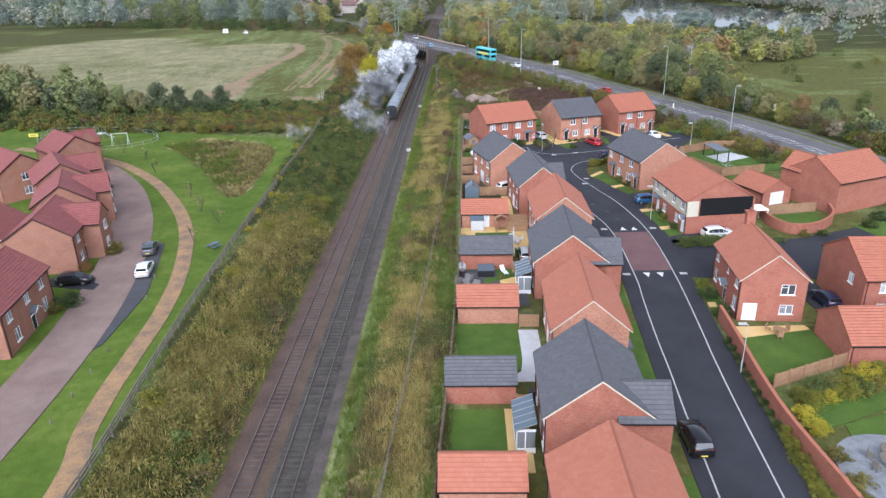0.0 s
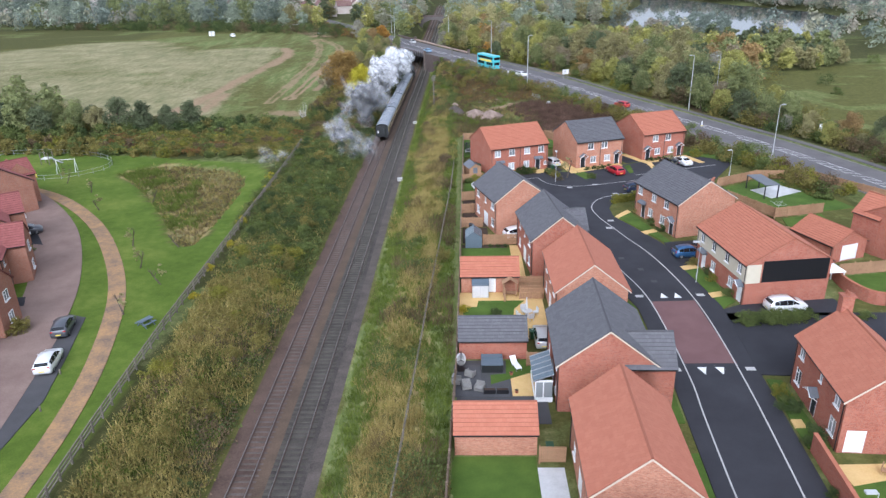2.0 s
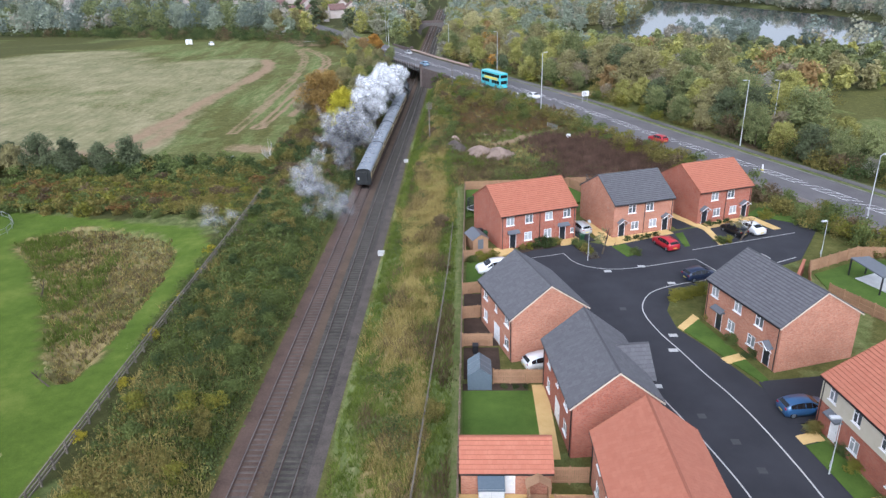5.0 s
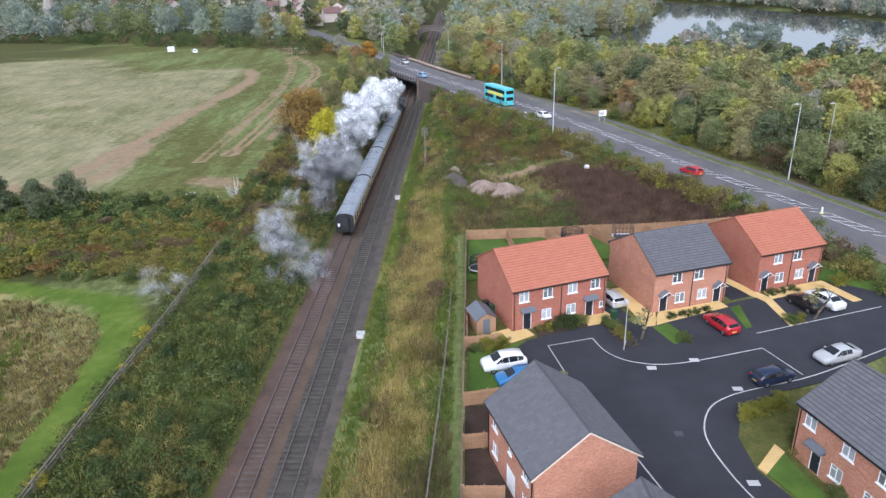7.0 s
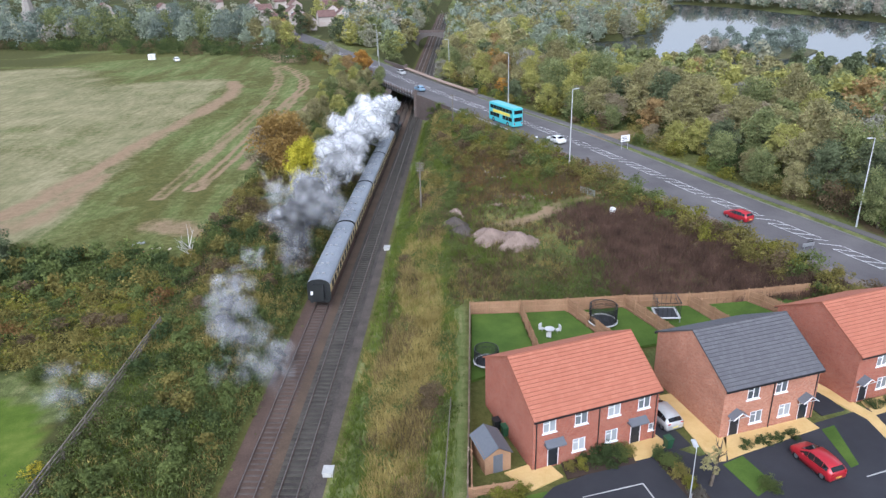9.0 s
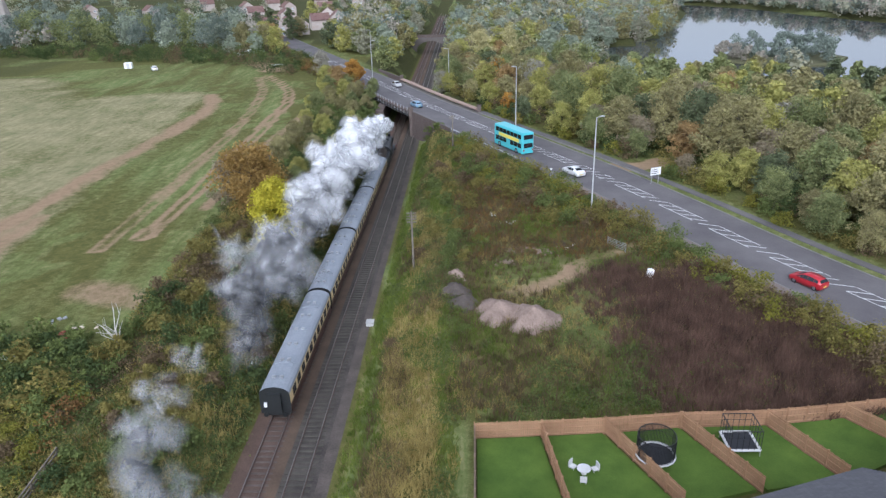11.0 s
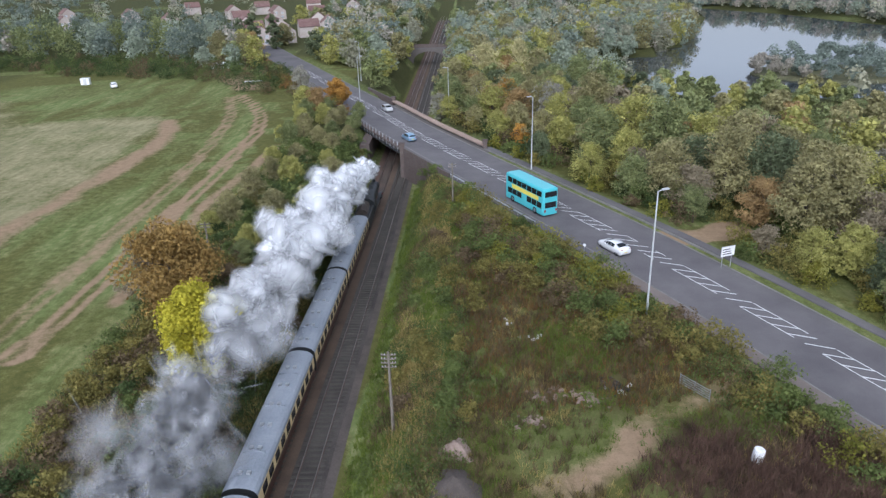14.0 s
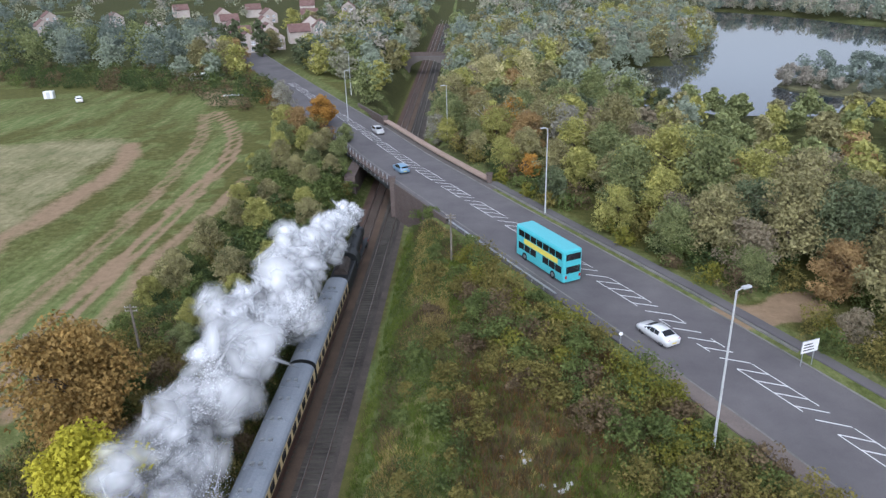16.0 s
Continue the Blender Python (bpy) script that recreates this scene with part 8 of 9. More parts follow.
for k in range(17):
    bush(["lime", "lime", "green", "yellow", "olive"][k % 5], 45.6 + 0.85 * k + 0.2 * (k % 3), 55.0 + 0.33 * k - 1.1 * (k % 2) - 0.8, 0.55 + 0.12 * (k % 3), z=ZE + 0.05, group="border shrubs")
for y in (43, 46, 49.5, 51.5):
    bush("yellow" if y > 48 else "olive", 45.2, y, 0.55, z=ZE + 0.05, group="border shrubs")
for x, y in ((26.2, 112), (26.0, 58), (19.6, 112.4), (20.6, 112.4), (21.6, 112.4)):
    bush("dark", x, y, 0.2, z=ZE + 0.06, group="clipped box balls")
for x, y, s in ((-31.8, 88.4, 0.75), (-35.5, 91.0, 0.8), (-30.0, 72.6, 0.9), (-31, 70.8, 0.6), (-41, 104, 0.7), (-44, 110, 0.7), (-33.0, 82.6, 0.55)):
    bush(["green", "rust", "dark", "olive"][int(abs(x)) % 4], x, y, s, group="front garden shrubs")
for x, y in ((53.4, 147.8), (24.6, 131.6), (34.0, 143.4)):
    plant("sapling", x, y, 1.5, z=ZE + 0.09, group="young street trees")
for x, y in ((-35, 131), (-26, 105), (-42, 128), (-30, 112), (-55, 142), (-23, 112), (-20.8, 100), (-48, 137), (-22, 92)):
    plant("sapling", x, y, 1.0, group="young trees on the green")

# ---- street lamps, signs, posts ----


M_COLUMN = plain("pale_galvanised_column", (0.50, 0.51, 0.51), 0.5, 0.1)


def street_lamp(x, y, h, arm, yaw, label, z=None, group="main road lamps"):
    t = thing("street_lamp", label, "street lamp", pose(x, y, gz(x, y) if z is None else z, 0, 0, yaw), group)
    part("column", Geo().tube((0, 0, -0.3), (0, 0, 1.6), 0.010 * h, 0.0095 * h, 10).tube((0, 0, 1.6), (0, 0, h), 0.0075 * h, 0.005 * h, 9), M_COLUMN, t)
    part("arm", Geo().tube((0, 0, h - 0.05), (arm, 0, h + 0.1), 0.045, 0.04, 7), M_COLUMN, t)
    part("lantern", Geo().box(arm - 0.1, -0.16, h + 0.02, arm + 0.65, 0.16, h + 0.16), M_COLUMN, t)
    part("door", Geo().box(-0.05, -0.125, 0.6, 0.05, -0.1, 1.2), M_COLUMN, t)


TALL = "tall galvanised street lamp beside the main road"
street_lamp(33.9, 222.6, 14.0, 0.6, 25, TALL)
street_lamp(70.6, 195.4, 12.8, 0.8, 205, TALL)
street_lamp(25.9, 274.6, 12.8, 0.5, 205, TALL)
street_lamp(74.4, 154.6, 9.6, 0.6, 25, TALL)
street_lamp(78.0, 199.0, 11.5, 0.6, 205, TALL)
street_lamp(-13.0, 338.0, 11.5, 0.6, 25, TALL)
street_lamp(-17.5, 372.0, 11.5, 0.6, 205, TALL)
street_lamp(10.5, 318.0, 11.5, 0.6, 205, TALL)
SLIM = "slim galvanised street lamp on the estate"
for x, y, a in ((32.0, 141.6, 90), (42.2, 58.7, 180), (43.9, 100.6, 180), (61.8, 141.4, 200)):
    street_lamp(x, y, 5.2, 0.25, a, SLIM, ZE + 0.08, "estate lamps")


def road_sign(x, y, yaw, w, h, lift, label, legs=2):
    t = thing("road_sign", label, "road sign", pose(x, y, gz(x, y), 0, 0, yaw), "road signs")
    for sx in ((-w / 3, w / 3) if legs == 2 else (0,)):
        part("leg", Geo().tube((sx, 0.05, -0.3), (sx, 0.05, lift + h), 0.05), M_STEEL, t)
    part("panel", Geo().box(-w / 2, -0.03, lift, w / 2, 0.02, lift + h), M_STEEL, t)
    f = part("face", Geo().box(-w / 2 + 0.04, -0.04, lift + 0.04, w / 2 - 0.04, -0.031, lift + h - 0.04), M_WHITE, t)
    for k in range(3):
        part("text_bar", Geo().box(-w / 2 + 0.2, -0.047, lift + 0.25 + 0.3 * k, w / 4 - 0.12 * k, -0.041, lift + 0.37 + 0.3 * k), M_BLACK, f)


road_sign(46.0, 234.2, 22, 2.0, 1.3, 1.5, "white direction sign on two posts beside the road")
road_sign(88.5, 166.5, 15, 0.8, 2.4, 1.2, "tall narrow direction sign on posts beside the road")
road_sign(60.5, 187.6, 200, 1.9, 0.5, 0.5, "low white street name board with unreadable lettering")
bol = thing("traffic_bollard", "white traffic bollard on the road island", "bollard", pose(*on_road(cum[-1] - 205, 0.2)[0]))
part("post", Geo().tube((0, 0, 0), (0, 0, 1.0), 0.16, 0.13, 10), M_WHITE, bol)
part("base", Geo().tube((0, 0, 0), (0, 0, 0.12), 0.28, 0.25, 10), M_YELLOW, bol)
pst = thing("marker_post", "slim white marker post beside the main road", "post", pose(29.4, 237.0, gz(29.4, 237.0)))
part("pole", Geo().tube((0, 0, -0.3), (0, 0, 1.7), 0.05), M_STEEL, pst)
part("plate", Geo().tube((0, -0.06, 1.75), (0, -0.03, 1.75), 0.2, 0.2, 12), M_WHITE, pst)
drum = thing("white_drum", "white plastic drum lying among dead weeds", "drum", pose(37.2, 200.0, gz(37.2, 200.0) + 0.05, 0, 8, 20))
part("barrel", Geo().tube((0, 0, 0), (0, 0, 1.1), 0.42, 0.42, 14).tube((0, 0, 0.35), (0, 0, 0.42), 0.45, 0.45, 14).tube((0, 0, 0.7), (0, 0, 0.77), 0.45, 0.45, 14), M_WHITE, drum)
part("lid", Geo().tube((0, 0, 1.1), (0, 0, 1.16), 0.36, 0.33, 14), M_WHITE, drum)

# ---- rubble and mounds on the waste ground ----


def mound(x, y, r, h, mat, label, seed):
    rng = np.random.default_rng(seed)
    n, rings = 28, 9
    vs, fs = [], []
    for i in range(rings + 1):
        u = i / rings
        for k in range(n):
            a = 2 * math.pi * k / n
            rr = r * u * (1 + 0.14 * math.sin(3 * a + seed) + 0.08 * math.sin(7 * a))
            px, py = x + rr * math.cos(a), y + rr * math.sin(a)
            vs.append((px, py, gz(px, py) + h * (1 - u) ** 0.75 * (1 + 0.16 * rng.normal() * u) - 0.12 * u + 0.05 * rng.normal()))
    for i in range(rings):
        for k in range(n):
            j = (k + 1) % n
            fs.append((i * n + k, (i + 1) * n + k, (i + 1) * n + j, i * n + j))
    tagged(new("rubble_mound", array_mesh("rubble_mound", np.array(vs), np.array(fs), mat, True)), label, "mound", "rubble mounds")


mound(18.9, 192.4, 2.9, 1.6, M_MOUND, "pinkish heap of spoil on waste ground", 1)
mound(22.6, 190.8, 3.0, 1.7, M_MOUND, "pinkish heap of spoil on waste ground", 2)
mound(13.9, 197.0, 2.2, 1.3, M_CESS, "grey heap of rubble on waste ground", 3)
mound(14.0, 201.2, 1.5, 1.0, M_MOUND, "pinkish heap of rubble on waste ground", 4)
mound(15.0, 194.4, 1.9, 1.1, M_CESS, "grey heap of rubble on waste ground", 5)
for k, (x, y, mt) in enumerate(((21.4, 208.6, M_MOUND), (22.2, 209.2, M_MOUND), (25.2, 208.6, M_MOUND), (25.9, 208.2, M_MOUND), (28.2, 209.9, M_BLACK), (27.6, 210.2, M_SLEEPER), (28.5, 209.6, M_WHITE), (20.4, 205.3, M_MOUND), (18.6, 221.4, M_CONCRETE), (21.8, 218.7, M_CONCRETE), (-27.4, 190.0, M_LINTEL), (-27.3, 187.0, M_CONCRETE), (-43.2, 184.9, M_CONCRETE), (-32, 183, M_WHITE), (-31.0, 191.4, M_STEEL), (-28.6, 188.2, M_BRICK))):
    rng = random.Random(k)
    g = Geo()
    for q in range(14 if mt in (M_MOUND, M_BRICK, M_SLEEPER, M_BLACK) else 5):
        a, b = rng.gauss(0, 0.7), rng.gauss(0, 0.5)
        s = rng.uniform(0.1, 0.28)
        g.box(-s, -s * 0.7, -s * 0.3, s, s * 0.7, s * 0.6, pose(x + a, y + b, gz(x + a, y + b) + 0.05, rng.uniform(-25, 25), rng.uniform(-25, 25), rng.uniform(0, 180)))
    tagged(new("rubble", g.mesh("rubble", mt)), "small heap of dumped rubble and scraps", "rubble", "dumped rubble", "stuff")

gate = thing("field_gate", "grey steel field gate standing open at the waste ground", "gate", pose(34.1, 210.3, gz(34.1, 210.3), 0, 0, -55))
for k in range(5):
    part("bar", Geo().tube((0, 0, 0.25 + 0.22 * k), (3.2, 0, 0.25 + 0.22 * k), 0.03), M_STEEL, gate)
for xx in (0, 1.6, 3.2):
    part("upright", Geo().tube((xx, 0, 0), (xx, 0, 1.25), 0.04), M_STEEL, gate)

# ---- play area on the green ----
ring = smooth_line([(-80, 157), (-79, 162), (-66, 162.6), (-54.5, 157.5), (-51.8, 150), (-60, 144.2), (-76, 149.5), (-80, 157)], 4)
pf = thing("play_area_fence", "low pale metal fence round a play area", "fence", kind="structure")
for a, b in zip(ring, ring[1:]):
    z = gz(a[0], a[1])
    part("post", Geo().bar((a[0], a[1], z - 0.2), (a[0], a[1], z + 1.0), 0.07), M_STEEL, pf)
    g = Geo()
    for hh in (0.3, 0.95):
        g.bar((a[0], a[1], z + hh), (b[0], b[1], gz(b[0], b[1]) + hh), 0.05)
    part("rail", g, M_STEEL, pf)
sw = thing("swing_frame", "white metal swing frame in the play area", "swing", pose(-58.5, 149.5, gz(-58.5, 149.5), 0, 0, 15))
for xx in (-1.6, 1.6):
    part("leg", Geo().tube((xx, -0.9, 0), (xx, 0, 2.4), 0.05).tube((xx, 0.9, 0), (xx, 0, 2.4), 0.05), M_WHITE, sw)
part("top_bar", Geo().tube((-1.7, 0, 2.4), (1.7, 0, 2.4), 0.05), M_WHITE, sw)
for xx in (-0.6, 0.6):
    part("seat", Geo().box(xx - 0.22, -0.1, 0.45, xx + 0.22, 0.1, 0.5).tube((xx - 0.2, 0, 0.5), (xx - 0.2, 0, 2.4), 0.015).tube((xx + 0.2, 0, 0.5), (xx + 0.2, 0, 2.4), 0.015), M_BLACK, sw)
cl = thing("climbing_frame", "grey climbing frame with a slide in the play area", "climbing frame", pose(-65.5, 155.4, gz(-65.5, 155.4)))
for xx in (-0.8, 0.8):
    for yy in (-0.8, 0.8):
        part("post", Geo().bar((xx, yy, 0), (xx, yy, 2.4), 0.12), M_OLDWOOD, cl)
part("platform", Geo().box(-0.85, -0.85, 1.1, 0.85, 0.85, 1.2), M_SLAB, cl)
part("slide", Geo().poly([(0.85, -0.3, 1.2), (3.0, -0.3, 0.15), (3.0, 0.3, 0.15), (0.85, 0.3, 1.2)]).box(0.85, -0.35, 1.2, 1.0, -0.3, 1.5), M_STEEL, cl)
for x, y, lb in ((-63.2, 145.6, "yellow play area sign board by the fence"), (-82.0, 157.0, "yellow play area sign board by the fence")):
    t = thing("notice_board", lb, "notice board", pose(x, y, gz(x, y)))
    part("panel", Geo().box(-1.1, -0.04, 0.2, 1.1, 0.04, 0.95), M_YELLOW, t)
    for k in range(3):
        part("text_bar", Geo().box(-0.8, -0.047, 0.35 + 0.18 * k, 0.6, -0.041, 0.42 + 0.18 * k), M_BLACK, t)
bench = thing("picnic_bench", "blue-grey picnic bench on the mown green", "picnic bench", pose(-18.6, 89.6, gz(-18.6, 89.6), 0, 0, 60))
part("tabletop", Geo().box(-0.8, -0.35, 0.7, 0.8, 0.35, 0.76), M_BLUEGREY, bench)
for yy in (-0.65, 0.65):
    part("seat", Geo().box(-0.8, yy - 0.14, 0.42, 0.8, yy + 0.14, 0.47), M_BLUEGREY, bench)
for xx in (-0.55, 0.55):
    part("leg", Geo().bar((xx, -0.75, 0), (xx, -0.1, 0.7), 0.07).bar((xx, 0.75, 0), (xx, 0.1, 0.7), 0.07).bar((xx, -0.7, 0.4), (xx, 0.7, 0.4), 0.07), M_BLUEGREY, bench)

# ---- vehicles ----


def loft(stations):
    """Closed body from cross-sections (x, z0, zb, zt, w0, wt)."""
    g = Geo()
    rings = []
    for x, z0, zb, zt, w0, wt in stations:
        i = len(g.v)
        zm = z0 + (zb - z0) * 0.5
        g.v += [(x, -w0 * 0.93, z0), (x, -w0, zm), (x, -w0 * 0.97, zb), (x, -wt, zt), (x, 0, zt + 0.03), (x, wt, zt), (x, w0 * 0.97, zb), (x, w0, zm), (x, w0 * 0.93, z0)]
        rings.append(i)
    for a, b in zip(rings, rings[1:]):
        for k in range(9):
            j = (k + 1) % 9
            g.f.append((a + k, b + k, b + j, a + j))
            g.uv.append([(0, 0)] * 4)
    for r, flip in ((rings[0], False), (rings[-1], True)):
        q = tuple(r + k for k in range(9))
        g.f.append(q if not flip else q[::-1])
        g.uv.append([(0, 0)] * 9)
    return g


BODY = {
    "hatch": [(-2.05, 0.42, 0.74, 0.78, 0.72, 0.64), (-1.99, 0.26, 0.96, 1.02, 0.83, 0.70), (-1.62, 0.20, 0.97, 1.30, 0.87, 0.65), (-1.1, 0.18, 0.94, 1.45, 0.88, 0.62), (-0.3, 0.18, 0.91, 1.50, 0.89, 0.61), (0.3, 0.18, 0.90, 1.44, 0.89, 0.61),
              (1.25, 0.18, 0.92, 1.00, 0.88, 0.74), (1.75, 0.20, 0.84, 0.91, 0.86, 0.70), (2.02, 0.28, 0.70, 0.75, 0.80, 0.62), (2.1, 0.40, 0.58, 0.61, 0.69, 0.54)],
    "saloon": [(-2.3, 0.42, 0.80, 0.84, 0.72, 0.62), (-2.22, 0.26, 0.96, 1.00, 0.85, 0.70), (-1.75, 0.20, 0.98, 1.06, 0.89, 0.70), (-0.95, 0.18, 0.95, 1.37, 0.90, 0.62), (-0.3, 0.18, 0.92, 1.44, 0.91, 0.60), (0.3, 0.18, 0.91, 1.39, 0.91, 0.60),
               (1.3, 0.18, 0.92, 1.00, 0.90, 0.74), (1.9, 0.20, 0.83, 0.89, 0.87, 0.70), (2.24, 0.28, 0.68, 0.73, 0.80, 0.62), (2.33, 0.40, 0.57, 0.60, 0.68, 0.52)],
    "suv": [(-2.2, 0.48, 0.90, 0.95, 0.76, 0.68), (-2.13, 0.32, 1.10, 1.18, 0.89, 0.74), (-1.78, 0.24, 1.10, 1.50, 0.92, 0.70), (-1.2, 0.22, 1.06, 1.66, 0.93, 0.67), (-0.3, 0.22, 1.03, 1.70, 0.94, 0.66), (0.35, 0.22, 1.02, 1.63, 0.94, 0.66),
            (1.3, 0.22, 1.04, 1.13, 0.93, 0.80), (1.85, 0.24, 0.96, 1.04, 0.91, 0.74), (2.14, 0.34, 0.80, 0.86, 0.84, 0.66), (2.22, 0.46, 0.66, 0.69, 0.72, 0.56)]}
CARS = {}


def car_meshes(kind):
    if kind in CARS:
        return CARS[kind]
    st = BODY[kind]
    glass = []
    e = 0.012
    roofed = [s for s in st if s[3] - s[2] > 0.2]
    first, last = st.index(roofed[0]), st.index(roofed[-1])
    for sy in (-1, 1):
        for a, b in zip(st[first:last], st[first + 1:last + 1]):
            q = []
            for s, u in ((a, 0.06), (b, 0.06), (b, 0.84), (a, 0.84)):
                w = s[4] * 0.97 + (s[5] - s[4] * 0.97) * u + e
                x = s[0] + (0.018 if s is a else -0.018)
                q.append((x, sy * w, s[2] + (s[3] - s[2]) * u + 0.006))
            glass.append(("side_window", Geo().poly(q if sy < 0 else q[::-1]).mesh("side_window", M_CARGLASS)))
        a, b = st[last], st[last + 1]
        q = []
        for x, u in ((a[0] + 0.018, 0.06), (a[0] + 0.82 * (b[0] - a[0]), -1), (a[0] + 0.018, 0.84)):
            w = a[4] * 0.97 + (a[5] - a[4] * 0.97) * max(u, 0.06) + e
            q.append((x, sy * w, a[2] + (a[3] - a[2]) * u + 0.006 if u > 0 else b[2] + 0.05))
        glass.append(("quarter_window", Geo().poly(q if sy < 0 else q[::-1]).mesh("quarter_window", M_CARGLASS)))
    for a, b, d in ((st[last], st[last + 1], 1), (st[first], st[first - 1], -1)):
        q = []
        for u, sy in ((0.10, -1), (0.10, 1), (0.90, 1), (0.90, -1)):
            p = [a[i] + (b[i] - a[i]) * u for i in range(6)]
            q.append((p[0] + e * d, sy * p[5] * 0.9, p[3] + 0.028))
        pane = "windscreen" if d > 0 else "rear_window"
        glass.append((pane, Geo().poly(q if d > 0 else q[::-1]).mesh(pane, M_CARGLASS)))
    wheel = Geo().tube((0, -0.1, 0), (0, 0.1, 0), 0.32, 0.32, 18)
    rim = Geo().tube((0, -0.108, 0), (0, 0.108, 0), 0.2, 0.2, 12)
    CARS[kind] = (glass, wheel.mesh("wheel", M_TYRE, False), rim.mesh("rim", M_ALLOY), st)
    return CARS[kind]


def car(x, y, yaw, kind, colour, label, z=None, group="parked cars"):
    """yaw: the way its nose points, anticlockwise from x."""
    glass, wheel, rim, st = car_meshes(kind)
    t = thing("car", label, "car", pose(x, y, (gz(x, y) + 0.02) if z is None else z, 0, 0, yaw), group)
    part("car_body", loft(st), PAINT[colour], t, smooth=True)
    for pane, me_pane in glass:
        part(pane, me_pane, None, t)
    wb = 1.28 if kind != "saloon" else 1.4
    for sx in (-wb, wb):
        for sy in (-0.76, 0.76):
            w = part("wheel", wheel, None, t)
            w.matrix_basis = Matrix.Translation((sx, sy * (1.05 if kind == "suv" else 1.0), 0.32))
            part("rim", rim, None, w)
    rx, fx = st[1][0], st[-2][0]
    for sy in (-1, 1):
        part("tail_light", Geo().box(rx - 0.04, sy * 0.62 - 0.13, st[1][2] - 0.16, rx + 0.05, sy * 0.62 + 0.13, st[1][2] + 0.02), M_TAIL, t)
        part("headlight", Geo().box(fx - 0.08, sy * 0.55 - 0.16, st[-2][2] - 0.14, fx + 0.03, sy * 0.55 + 0.16, st[-2][2] - 0.02), M_HEAD, t)
        part("mirror", Geo().box(0.55, sy * 0.98 - 0.09, st[3][2] - 0.02, 0.7, sy * 0.98 + 0.09, st[3][2] + 0.12), PAINT[colour], t)
    part("number_plate", Geo().box(st[0][0] - 0.02, -0.26, 0.5, st[0][0] + 0.01, 0.26, 0.61), M_YELLOW, t)
    return t


ZT = ZE + 0.09
car(34.6, 48.0, 92, "suv", "black", "black sports utility car on the estate road", ZT)
car(45.3, 108.6, 8, "hatch", "blue", "blue hatchback on a driveway", ZT - 0.02)
car(51.4, 93.3, 8, "suv", "white", "white car on a driveway beside a house", ZT - 0.02)
car(44.6, 135.9, 20, "hatch", "navy", "dark blue hatchback parked at the road bend", ZT)
car(52.3, 139.6, 200, "saloon", "silver", "silver saloon on the estate road", ZT)
car(43.2, 146.0, 111, "hatch", "red", "red hatchback parked in front of a house", ZT)
car(32.6, 152.2, 111, "hatch", "silver", "pale silver car between two houses", ZT - 0.02)
car(54.0, 150.6, 111, "hatch", "black", "black hatchback in a parking space", ZT)
car(56.5, 151.4, 111, "saloon", "white", "white saloon in a parking space", ZT)
car(19.6, 138.4, 195, "suv", "white", "white sports utility car parked beside grass", ZT)
car(20.8, 135.9, 195, "hatch", "bright_blue", "bright blue car parked beside grass", ZT)
car(24.0, 86.9, 90, "hatch", "silver", "silver car on a narrow drive", ZT)
car(23.6, 116.2, 20, "hatch", "white", "pale car behind a timber gate", ZT)
car(56.8, 73.0, 95, "hatch", "navy", "dark blue car on a side drive", ZT)
car(-27.0, 88.4, 104, "hatch", "grey", "dark grey hatchback in a parking bay", 1.485, "west lane cars")
car(-24.8, 81.4, 102, "hatch", "white", "white hatchback in a parking bay", 1.485, "west lane cars")
car(-32.4, 78.4, 8, "hatch", "black", "black hatchback on a driveway", 1.51, "west lane cars")
car(-47.6, 117.2, 30, "hatch", "grey", "dark grey car on a driveway", 1.51, "west lane cars")


def s_near(x):
    """Distance along the road where it passes this x, between the points of its line."""
    k = max(i for i in range(len(MAIN_ROAD) - 1) if MAIN_ROAD[i][0] <= x)
    return cum[k] + (cum[k + 1] - cum[k]) * (x - MAIN_ROAD[k][0]) / (MAIN_ROAD[k + 1][0] - MAIN_ROAD[k][0])


def drive(s_from_x, off, kind, colour, label, back=False):
    s = s_near(s_from_x)
    p, a = on_road(s, off, 0.075)
    car(p.x, p.y, a + 90 + (180 if back else 0), kind, colour, label, p.z, "cars on the main road")


drive(36.3, -3.2, "saloon", "white", "white saloon on the main road", True)
drive(57.6, -2.9, "hatch", "red", "red hatchback on the main road", True)
drive(5.5, -3.0, "hatch", "paleblue", "pale blue hatchback crossing the bridge", True)
drive(-7.0, 2.6, "hatch", "silver", "silver hatchback crossing the bridge", False)


def rounded(x0, y0, z0, x1, y1, z1, r=0.18):
    """A box with chamfered upright and top edges."""
    g = Geo()
    lo = [(x0 + r, y0), (x1 - r, y0), (x1, y0 + r), (x1, y1 - r), (x1 - r, y1), (x0 + r, y1), (x0, y1 - r), (x0, y0 + r)]
    cx, cy = (x0 + x1) / 2, (y0 + y1) / 2
    sx, sy = 1 - 2 * r / (x1 - x0), 1 - 2 * r / (y1 - y0)
    hi = [(cx + (x - cx) * sx, cy + (y - cy) * sy) for x, y in lo]
    for k in range(8):
        j = (k + 1) % 8
        g.poly([(*lo[k], z0), (*lo[j], z0), (*lo[j], z1 - r), (*lo[k], z1 - r)]).poly([(*lo[k], z1 - r), (*lo[j], z1 - r), (*hi[j], z1), (*hi[k], z1)])
    g.poly([(*p, z1) for p in hi]).poly([(*p, z0) for p in lo][::-1])
    return g


